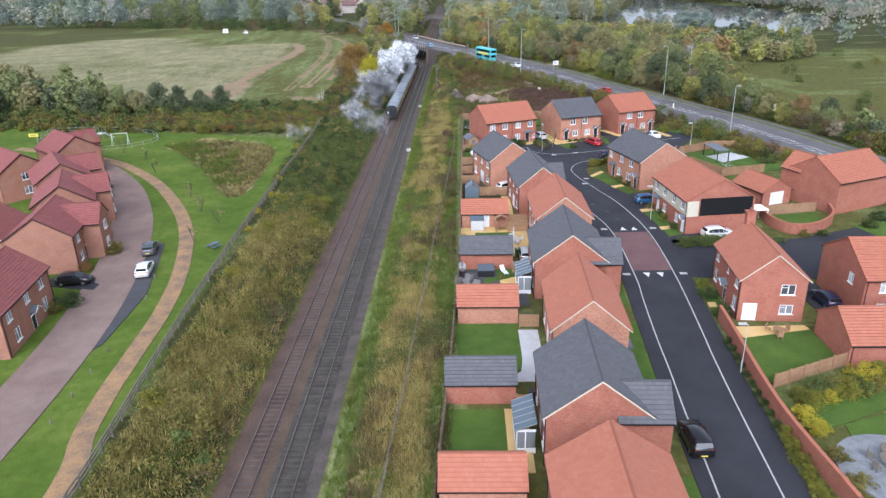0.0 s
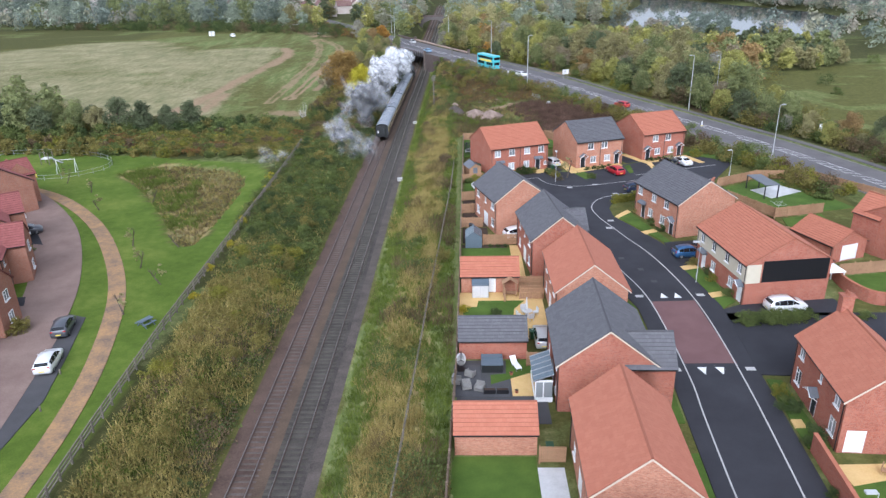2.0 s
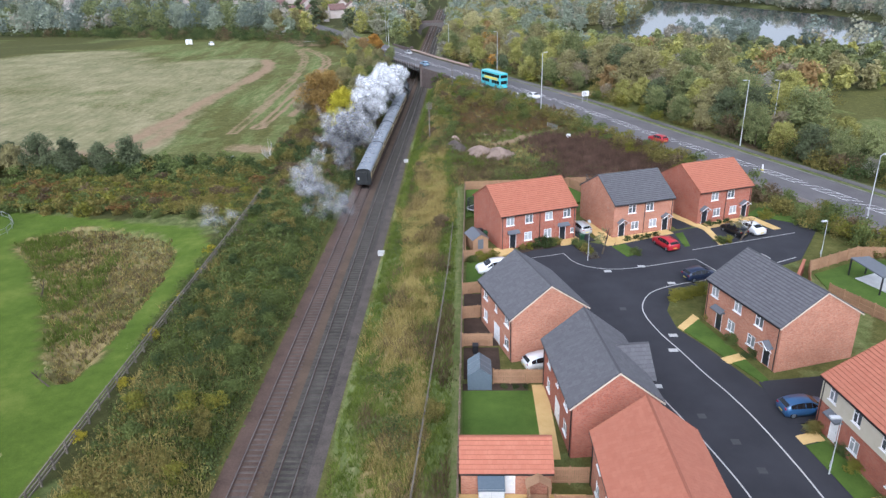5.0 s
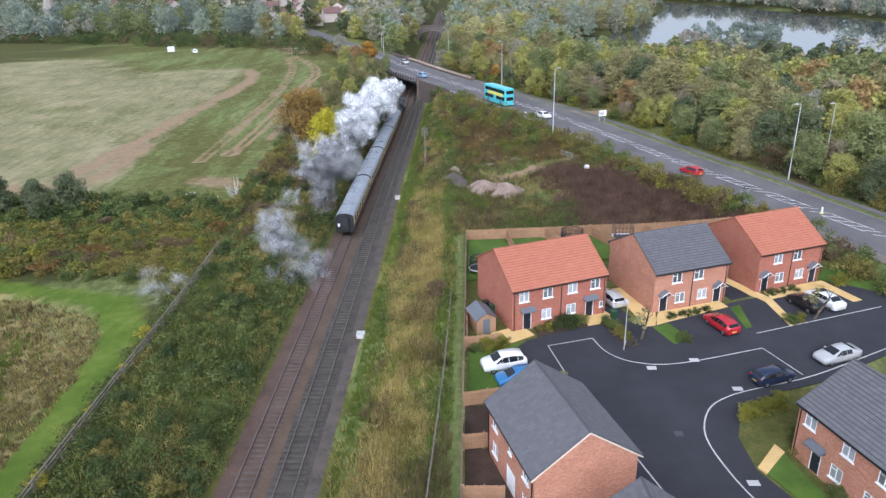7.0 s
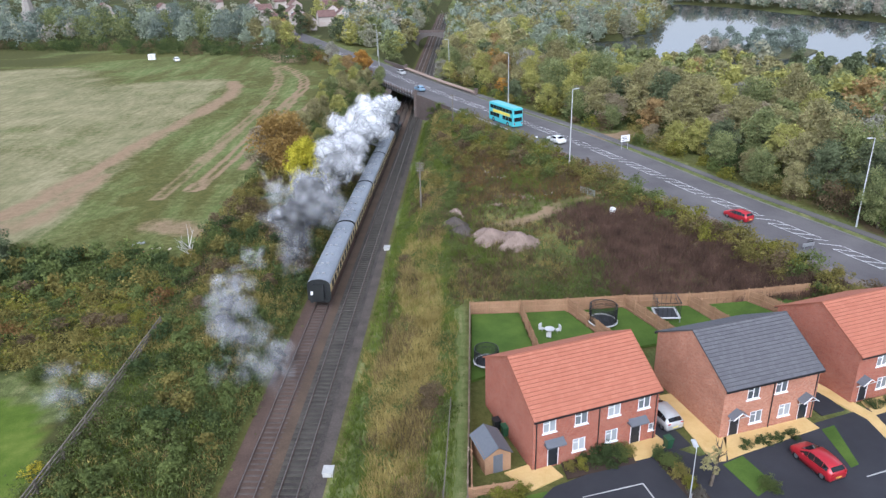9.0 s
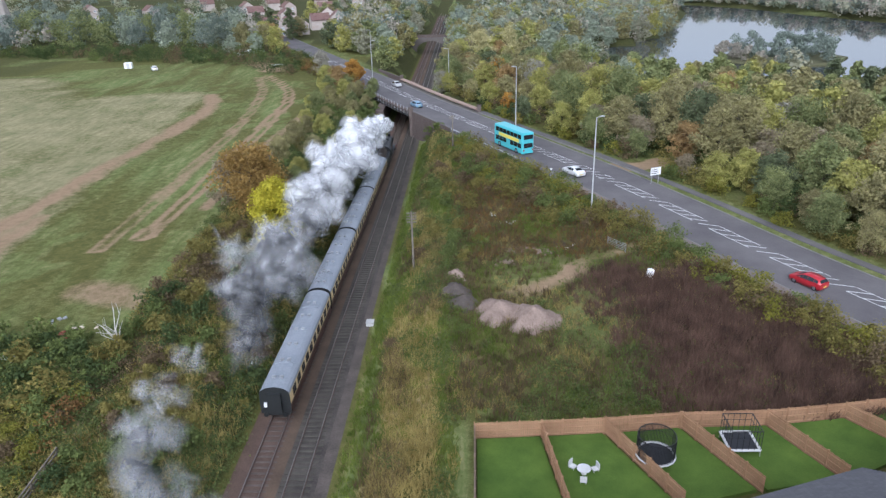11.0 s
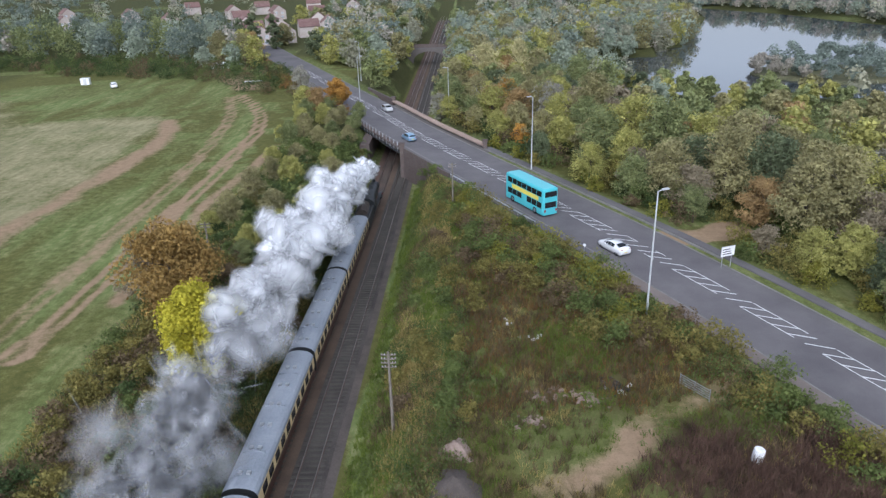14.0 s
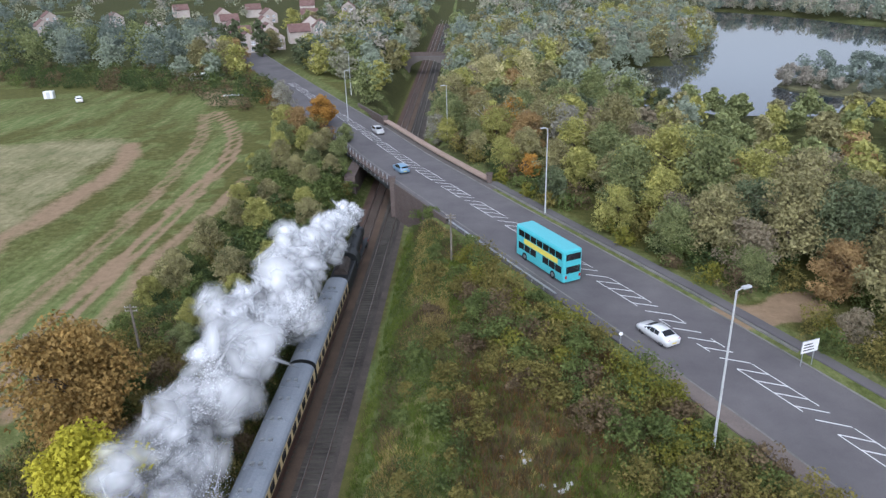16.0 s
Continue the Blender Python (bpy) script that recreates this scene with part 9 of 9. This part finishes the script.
s = s_near(27.2)
p, a = on_road(s, -3.3, 0.075)
bus = thing("double_decker_bus", "turquoise double-decker bus with yellow side panels", "bus", pose(p.x, p.y, p.z, 0, 0, a - 90))
part("bus_body", rounded(-5.2, -1.25, 0.3, 5.2, 1.25, 4.2), M_BUS, bus)
for sy in (-1, 1):
    y0 = sy * 1.262
    for k in range(7):
        part("upper_window", Geo().box(-4.7 + 1.33 * k, y0 - 0.012, 2.95, -3.5 + 1.33 * k, y0 + 0.012, 3.75), M_CARGLASS, bus)
        if k not in (3,):
            part("lower_window", Geo().box(-4.7 + 1.33 * k, y0 - 0.012, 1.25, -3.5 + 1.33 * k, y0 + 0.012, 2.1), M_CARGLASS, bus)
    part("side_panel", Geo().box(-3.9, y0 - 0.018, 2.2, 3.3, y0 + 0.018, 2.85), M_YELLOW, bus, "yellow advertising panel")
for sx in (-1, 1):
    x0 = sx * 5.21
    part("upper_end_window", Geo().box(x0 - 0.015, -1.0, 2.95, x0 + 0.015, 1.0, 3.75), M_CARGLASS, bus)
    part("lower_end_window", Geo().box(x0 - 0.015, -0.95, 1.35, x0 + 0.015, 0.95, 2.2), M_CARGLASS, bus)
    for sy in (-1, 1):
        part("tail_light" if sx < 0 else "headlight", Geo().box(x0 - 0.03, sy * 0.95 - 0.12, 0.75, x0 + 0.03, sy * 0.95 + 0.12, 1.1), M_TAIL if sx < 0 else M_HEAD, bus)
for xx in (-3.0, 3.1):
    for sy in (-1, 1):
        w = part("wheel", Geo().tube((xx, sy * 1.12 - 0.14, 0.5), (xx, sy * 1.12 + 0.16, 0.5), 0.5, 0.5, 18), M_TYRE, bus)
        part("rim", Geo().tube((xx, sy * 1.12 - 0.15, 0.5), (xx, sy * 1.12 + 0.17, 0.5), 0.28, 0.28, 12), M_ALLOY, w)

# caravan, trailer and van at the back of the field
cv = thing("caravan", "white touring caravan at the field edge", "caravan", pose(-70.4, 402, gz(-70.4, 402), 0, 0, 15))
part("caravan_body", rounded(-3, -1.1, 0.4, 3, 1.1, 2.6, 0.3), M_WHITE, cv)
part("window", Geo().box(-1.8, -1.12, 1.3, 1.6, -1.1, 2.0), M_CARGLASS, cv)
for sy in (-0.9, 0.9):
    part("wheel", Geo().tube((0, sy - 0.1, 0.33), (0, sy + 0.1, 0.33), 0.33, n=14), M_TYRE, cv)
tl = thing("flat_trailer", "pale flat trailer parked on the field track", "trailer", pose(-51.2, 373, gz(-51.2, 373), 0, 0, 10))
part("bed", Geo().box(-2.2, -0.9, 0.6, 2.2, 0.9, 0.75), M_SLAB, tl)
part("drawbar", Geo().bar((2.2, 0, 0.6), (3.4, 0, 0.5), 0.1), M_STEEL, tl)
for sx in (-0.5, 0.5):
    for sy in (-0.9, 0.9):
        part("wheel", Geo().tube((sx, sy - 0.1, 0.35), (sx, sy + 0.1, 0.35), 0.35, n=14), M_TYRE, tl)
car(-93.5, 371, 120, "suv", "white", "white car parked in the field", group="field vehicles")
bx = thing("white_container", "small white storage box at the field edge", "container", pose(-105.8, 378, gz(-105.8, 378), 0, 0, 12))
part("box_body", rounded(-1.3, -1.0, 0, 1.3, 1.0, 2.0, 0.08), M_WHITE, bx)
part("door", Geo().box(-0.5, -1.03, 0.1, 0.5, -1.0, 1.85), M_SLAB, bx)

# ---- steam train ----
TX = -SIDE


def coach_profile(n=10):
    pts = [(-1.36, 1.05), (-1.40, 2.0), (-1.36, 3.05)]
    for k in range(1, n):
        a = math.pi * (1 - k / n)
        pts.append((1.36 * math.cos(a), 3.05 + 0.72 * math.sin(a)))
    return pts + [(1.36, 3.05), (1.40, 2.0), (1.36, 1.05)]


CL = 19.8


def make_coach(m, label):
    c = thing("railway_coach", label, "railway coach", m, "train coaches")
    pr = coach_profile()
    low, up, roof = Geo(), Geo(), Geo()
    h = CL / 2
    for sx in (-1, 1):
        q = [(sx * 1.36, -h, 1.05), (sx * 1.36, h, 1.05), (sx * 1.40, h, 2.0), (sx * 1.40, -h, 2.0)]
        low.poly(q if sx > 0 else q[::-1])
        q = [(sx * 1.40, -h, 2.0), (sx * 1.40, h, 2.0), (sx * 1.36, h, 3.05), (sx * 1.36, -h, 3.05)]
        up.poly(q if sx > 0 else q[::-1])
    arcp = pr[2:-2]
    for a, b in zip(arcp, arcp[1:]):
        roof.poly([(a[0], h + 0.03, a[1]), (b[0], h + 0.03, b[1]), (b[0], -h - 0.03, b[1]), (a[0], -h - 0.03, a[1])])
    for y in (-h, h):
        ends = Geo().poly([(x, y, z) for x, z in (pr if y < 0 else pr[::-1])])
        ends.box(-0.62, y - 0.35 * (y < 0), 1.2, 0.62, y + 0.35 * (y > 0), 3.2)
        part("end_wall", ends, M_LOCO, c, "black end with gangway")
    part("lower_panel", low, M_COACHBROWN, c, "chocolate brown lower panels")
    part("upper_panel", up, M_COACHCREAM, c, "cream upper panels")
    part("roof", roof, M_COACHROOF, c, "weathered pale grey arched roof", smooth=True)
    k = 0
    y = -h + 1.1
    while y < h - 1.5:
        for sx in (-1, 1):
            part("window", Geo().box(sx * 1.386 - 0.02, y, 2.12, sx * 1.386 + 0.02, y + 1.15, 2.92), M_CARGLASS, c)
        y += 1.85
    for y in np.arange(-h + 1.6, h - 1, 3.0):
        for sx in (-0.33, 0.33):
            part("roof_vent", Geo().box(sx - 0.16, y - 0.16, 3.70, sx + 0.16, y + 0.16, 3.92), M_STEEL, c)
    for y in (-h + 4.2, h - 4.2, 0.6):
        part("roof_rib", Geo().box(-0.9, y - 0.03, 3.55, 0.9, y + 0.03, 3.79), M_COACHROOF, c)
    part("underframe", Geo().box(-1.15, -h, 0.82, 1.15, h, 1.05).box(-0.9, -2.5, 0.35, 0.9, 2.5, 0.82), M_LOCO, c)
    for yb in (-h + 3.1, h - 3.1):
        bg = part("bogie", Geo().box(-1.1, yb - 1.8, 0.45, -0.95, yb + 1.8, 0.8).box(0.95, yb - 1.8, 0.45, 1.1, yb + 1.8, 0.8).box(-1.0, yb - 0.2, 0.5, 1.0, yb + 0.2, 0.8), M_LOCO, c)
        for yy in (-1.3, 1.3):
            for sx in (-0.75, 0.75):
                part("wheel", Geo().tube((sx - 0.07, yb + yy, 0.46), (sx + 0.07, yb + yy, 0.46), 0.46, n=16), M_RAIL, bg)
    for y, d in ((-h, -1), (h, 1)):
        for sx in (-0.86, 0.86):
            part("buffer", Geo().tube((sx, y, 1.06), (sx, y + d * 0.25, 1.06), 0.07).tube((sx, y + d * 0.25, 1.06), (sx, y + d * 0.3, 1.06), 0.22, n=12), M_LOCO, c)
    return c


Y_REAR = 174.6
first = None
for k in range(4):
    y = Y_REAR + CL / 2 + 20.5 * k
    z0, z1 = float(rail_z(y - 7)), float(rail_z(y + 7))
    m = pose(TX, y, (z0 + z1) / 2 + 0.15, math.degrees(math.atan2(z1 - z0, 14)), 0, 0)
    if first is None:
        first = make_coach(m, "cream and chocolate brown railway coach with a grey roof")
    else:
        copy_thing(first, m)
lampz = thing("tail_lamp", "small white tail lamp on the last coach", "lamp", pose(TX - 0.85, Y_REAR - 0.12, 1.95))
part("lamp_case", Geo().box(-0.13, -0.1, 0, 0.13, 0.1, 0.4), M_WHITE, lampz)
part("lens", Geo().tube((0, -0.13, 0.2), (0, -0.1, 0.2), 0.09, n=10), M_HEAD, lampz)

y0 = Y_REAR + 20.5 * 4 + 0.2
zl = float(rail_z(y0 + 9)) + 0.15
tender = thing("locomotive_tender", "black locomotive tender loaded with coal", "tender", pose(TX, y0 + 3.4, zl))
part("tank", rounded(-1.3, -3.2, 1.1, 1.3, 3.2, 3.0, 0.12), M_LOCO, tender)
part("coal", Geo().tube((0, -1.5, 2.9), (0, 2.2, 3.3), 1.0, 0.8, 9), M_SLEEPER, tender)
for yy in (-2.2, 0, 2.2):
    for sx in (-0.75, 0.75):
        part("wheel", Geo().tube((sx - 0.07, yy, 0.6), (sx + 0.07, yy, 0.6), 0.6, n=18), M_RAIL, tender)
part("underframe", Geo().box(-1.1, -3.3, 0.8, 1.1, 3.3, 1.1), M_LOCO, tender)
loco = thing("steam_locomotive", "black steam locomotive working hard under its steam", "steam locomotive", pose(TX, y0 + 12.2, zl))
part("boiler", Geo().tube((0, -1.6, 2.6), (0, 4.6, 2.6), 0.95, 0.85, 18), M_LOCO, loco, smooth=False)
part("smokebox", Geo().tube((0, 4.6, 2.6), (0, 5.7, 2.6), 0.9, 0.9, 18), M_LOCO, loco)
part("firebox", rounded(-0.95, -3.4, 1.4, 0.95, -1.6, 3.55, 0.25), M_LOCO, loco)
cab = part("cab", Geo().box(-1.3, -5.2, 1.2, -1.22, -3.4, 3.3).box(1.22, -5.2, 1.2, 1.3, -3.4, 3.3).box(-1.3, -3.5, 1.2, 1.3, -3.4, 3.4), M_LOCO, loco)
part("cab_roof", Geo().tube((0, -5.3, 2.4), (0, -3.3, 2.4), 1.55, 1.55, 20), M_LOCO, cab)
part("chimney", Geo().tube((0, 5.2, 3.4), (0, 5.2, 4.0), 0.25, 0.3, 14), M_LOCO, loco)
part("dome", Geo().tube((0, 1.6, 3.4), (0, 1.6, 3.9), 0.4, 0.2, 14), M_LOCO, loco)
part("running_plate", Geo().box(-1.3, -3.4, 1.35, -0.7, 6.0, 1.45).box(0.7, -3.4, 1.35, 1.3, 6.0, 1.45), M_LOCO, loco)
part("frame", Geo().box(-0.55, -5.0, 0.6, 0.55, 6.2, 1.5), M_LOCO, loco)
for yy, r in ((-2.0, 0.92), (0.2, 0.92), (2.4, 0.92), (4.6, 0.5)):
    for sx in (-0.75, 0.75):
        w = part("driving_wheel", Geo().tube((sx - 0.07, yy, r), (sx + 0.07, yy, r), r, n=20), M_RAIL, loco)
for sx in (-0.95, 0.95):
    part("connecting_rod", Geo().box(sx - 0.04, -2.0, 0.75, sx + 0.04, 2.6, 0.9), M_STEEL, loco)
    part("cylinder", Geo().tube((sx * 1.1, 3.9, 0.95), (sx * 1.1, 5.0, 0.95), 0.32, n=12), M_LOCO, loco)
part("buffer_beam", Geo().box(-1.25, 6.2, 0.85, 1.25, 6.35, 1.3), M_TAIL, loco)

# ---- steam ----
n = Nodes("white_steam", 1.0, 0.0, 0.0)
veil = n.put("ShaderNodeBsdfTranslucent", Color=(0.90, 0.905, 0.91, 1))
soft = n.put("ShaderNodeBsdfDiffuse", Color=(0.90, 0.905, 0.91, 1))
both = n.put("ShaderNodeMixShader")
n.set(both, 0, 0.5)
n.t.links.new(soft.outputs[0], both.inputs[1])
n.t.links.new(veil.outputs[0], both.inputs[2])
n.t.links.new(both.outputs[0], n.t.nodes["Material Output"].inputs["Surface"])
M_STEAM = n.m


def steam(name, spine, count, radius, wander, drops, size, label, seed, mat=None):
    """A cloud of tiny droplet flakes gathered in billows along a drifting line."""
    rng = np.random.default_rng(seed)
    line = np.array(smooth_line(spine, 8))
    u = np.sort(rng.random(count))
    i = u * (len(line) - 1)
    j = np.minimum(i.astype(int), len(line) - 2)
    c = line[j] + (line[j + 1] - line[j]) * (i - j)[:, None]
    c = c + rng.normal(size=(count, 3)) * wander(u)[:, None] * np.array([1, 1, 0.6])
    r = radius(u) * rng.uniform(0.5, 1.2, count)
    k = np.repeat(np.arange(count), (drops(u) * r ** 2 * rng.uniform(0.5, 1.3, count)).astype(int))
    d = rng.normal(size=(len(k), 3))
    d /= np.linalg.norm(d, axis=1)[:, None]
    p = c[k] + d * (r[k] * rng.random(len(k)) ** 0.45 * (1 + 0.12 * rng.normal(size=len(k))))[:, None]
    a = rng.normal(size=(len(k), 3))
    b = np.cross(d, a)
    a /= np.linalg.norm(a, axis=1)[:, None]
    b /= np.linalg.norm(b, axis=1)[:, None]
    s = (size * rng.uniform(0.6, 1.4, len(k)))[:, None]
    v = np.stack([p + a * s, p - a * s * 0.5 + b * s * 0.8, p - a * s * 0.5 - b * s * 0.8], 1).reshape(-1, 3)
    tagged(new(name, array_mesh(name, v, np.arange(len(v)).reshape(-1, 3), mat or M_STEAM)), label, "steam", kind="stuff")


n = Nodes("steam_veil", 1.0, 0.0, 0.0)
dense = n.put("ShaderNodeAttribute")
dense.attribute_name = "thickness"
clear = n.put("ShaderNodeBsdfTransparent")
veil = n.put("ShaderNodeBsdfTranslucent", Color=(0.95, 0.953, 0.955, 1))
soft = n.put("ShaderNodeBsdfDiffuse", Color=(0.95, 0.953, 0.955, 1))
both = n.put("ShaderNodeMixShader")
n.set(both, 0, 0.5)
n.t.links.new(soft.outputs[0], both.inputs[1])
n.t.links.new(veil.outputs[0], both.inputs[2])
thin = n.put("ShaderNodeMixShader")
n.t.links.new(dense.outputs["Fac"], thin.inputs[0])
n.t.links.new(clear.outputs[0], thin.inputs[1])
n.t.links.new(both.outputs[0], thin.inputs[2])
n.t.links.new(thin.outputs[0], n.t.nodes["Material Output"].inputs["Surface"])
M_VEIL = n.m


def puffs(name, spine, lumps, radius, wander, per, strength, label, seed):
    """Soft sheets of mist, thick in the middle and clear at the rim, gathered in rolling lumps."""
    rng = np.random.default_rng(seed)
    line = np.array(smooth_line(spine, 8))
    u = np.sort(rng.random(lumps))
    i = u * (len(line) - 1)
    j = np.minimum(i.astype(int), len(line) - 2)
    c = line[j] + (line[j + 1] - line[j]) * (i - j)[:, None] + rng.normal(size=(lumps, 3)) * wander(u)[:, None] * np.array([1, 1, 0.7])
    r = radius(u) * rng.uniform(0.55, 1.25, lumps)
    k = np.repeat(np.arange(lumps), per)
    m = len(k)
    d = rng.normal(size=(m, 3))
    d /= np.linalg.norm(d, axis=1)[:, None]
    p = c[k] + d * (r[k] * rng.random(m) ** 0.5)[:, None]
    a = np.cross(d, rng.normal(size=(m, 3)))
    a /= np.linalg.norm(a, axis=1)[:, None]
    b = np.cross(d + 0.6 * rng.normal(size=(m, 3)), a)
    b /= np.linalg.norm(b, axis=1)[:, None]
    size = (r[k] * rng.uniform(0.45, 0.95, m))[:, None]
    rim = [p + size * rng.uniform(0.7, 1.25, (m, 1)) * (a * math.cos(t) + b * math.sin(t)) for t in np.arange(7) * 2 * math.pi / 7]
    v = np.stack([p, *rim], 1).reshape(-1, 3)
    f = np.concatenate([np.stack([np.arange(m) * 8, np.arange(m) * 8 + 1 + q, np.arange(m) * 8 + 1 + (q + 1) % 7], 1) for q in range(7)])
    me = array_mesh(name, v, f, M_VEIL)
    w = np.zeros((m, 8), np.float32)
    w[:, 0] = strength(u)[k] * rng.uniform(0.6, 1.2, m)
    me.attributes.new("thickness", "FLOAT", "POINT").data.foreach_set("value", np.clip(w, 0, 1).ravel())
    tagged(new(name, me), label, "steam", kind="stuff")


yc = y0 + 12.2 + 5.2
PLUME = [(TX, yc - 0.4, 4.0), (TX - 0.5, yc - 4, 5.0), (TX - 1.8, yc - 16, 6.6), (TX - 2.8, yc - 32, 7.2), (TX - 3.6, yc - 46, 7.2), (TX - 4.8, yc - 62, 7.0), (TX - 5.6, yc - 78, 6.2), (TX - 4.6, yc - 92, 4.8)]
steam("steam_plume", PLUME[:6], 90, lambda u: 0.5 + 1.3 * np.minimum(1, 2.2 * u), lambda u: 0.2 + 1.4 * np.minimum(1, 1.2 * u), lambda u: 1150 - 950 * u, 0.05, "thick white steam blown back from the locomotive", 3)
puffs("steam_puffs", PLUME[:6], 130, lambda u: 0.6 + 1.5 * np.minimum(1, 1.7 * u), lambda u: 0.2 + 1.75 * np.minimum(1, 1.2 * u), 19, lambda u: 1.05 - 0.35 * u, "white rolling steam drifting back from the locomotive", 2)
puffs("thinning_steam", PLUME[5:], 44, lambda u: 2.6 - 0.5 * u, lambda u: 2.1 - 0.3 * u, 11, lambda u: 0.34 - 0.22 * u, "ragged thinning steam beside the train", 6)
puffs("thin_steam", [(TX - 8.5, yc - 97, 5.0), (TX - 9.0, yc - 103, 4.4), (TX - 5.6, yc - 112, 4.0), (TX - 2.6, yc - 117, 3.4)], 22, lambda u: 1.9 - 0.3 * u, lambda u: 1.5 + 0 * u, 10, lambda u: 0.26 - 0.12 * u, "thin drifting steam beside the train", 4)
puffs("faint_steam", [(TX - 20, yc - 117, 3.0), (TX - 18, yc - 122, 2.8)], 6, lambda u: 1.5 + 0 * u, lambda u: 1.3 + 0 * u, 8, lambda u: 0.14 + 0 * u, "faint wisps of steam over the bank", 5)

# ---- far suburb beyond the field ----
SUB = "distant suburban houses"
k = 0
for x, y, yaw in ((-74, 468, 25), (-66, 478, 25), (-84, 492, 25), (-76, 508, 25), (-96, 520, 25), (-60, 500, 20), (-54, 520, 15), (-88, 545, 25), (-110, 560, 25), (-64, 545, 10), (-100, 600, 30), (-74, 590, 10),
                  (-130, 610, 30), (-150, 560, 30), (-120, 640, 20), (-190, 600, 40), (-48, 560, 10), (-170, 650, 30), (-210, 560, 40), (-240, 620, 40), (-90, 660, 10), (-60, 640, 5)):
    k += 1
    house("house", "distant pale rendered house, red roof greyed by painted haze" if k % 5 == 0 else "distant red-brick house with a plum tiled roof", x, y, yaw + (90 if k % 3 == 0 else 0), 8.0, 9.5, 4.9, 7.9, M_HAZEDWALL, M_HAZEDROOF,
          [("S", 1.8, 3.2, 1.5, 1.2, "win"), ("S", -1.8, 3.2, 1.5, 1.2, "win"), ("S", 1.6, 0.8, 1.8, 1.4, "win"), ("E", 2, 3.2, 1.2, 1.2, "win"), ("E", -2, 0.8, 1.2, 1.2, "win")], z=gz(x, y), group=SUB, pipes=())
hs = thing("church_spire", "pale stone church spire among distant trees", "church", pose(-205, 470, gz(-205, 470)))
part("tower", Geo().box(-2.6, -2.6, -1, 2.6, 2.6, 13), M_SPIRE, hs)
part("spire", Geo().tube((0, 0, 13), (0, 0, 29), 3.0, 0.1, 8), M_SPIRE, hs)

# ---- sleepers: the nearest as pieces of the track, the rest joined ----
for (cx, track), (ya, yb) in zip(TRACKS, ((36, 196), (36, 220))):
    rest = Geo()
    y, n_piece = 12.0, 0
    while y < 620:
        z = float(rail_z(y)) - 0.0
        jit = 0.012 * math.sin(y * 12.9)
        if ya <= y <= yb and n_piece < 290:
            s = part("sleeper", pale_mesh if cx < 0 else sleeper_mesh, None, track)
            s.matrix_basis = Matrix.Translation((cx + jit, y, z))
            n_piece += 1
        else:
            rest.box(cx - 1.28 + 0.3 * (cx < 0), y - 0.125, z - 0.14, cx + 1.28 - 0.2 * (cx < 0), y + 0.125, z - 0.03 * (cx < 0))
        y += 0.70 if y < 300 else 1.4
    tagged(part("sleepers", rest, M_OLDSLEEPER, track), kind="stuff")
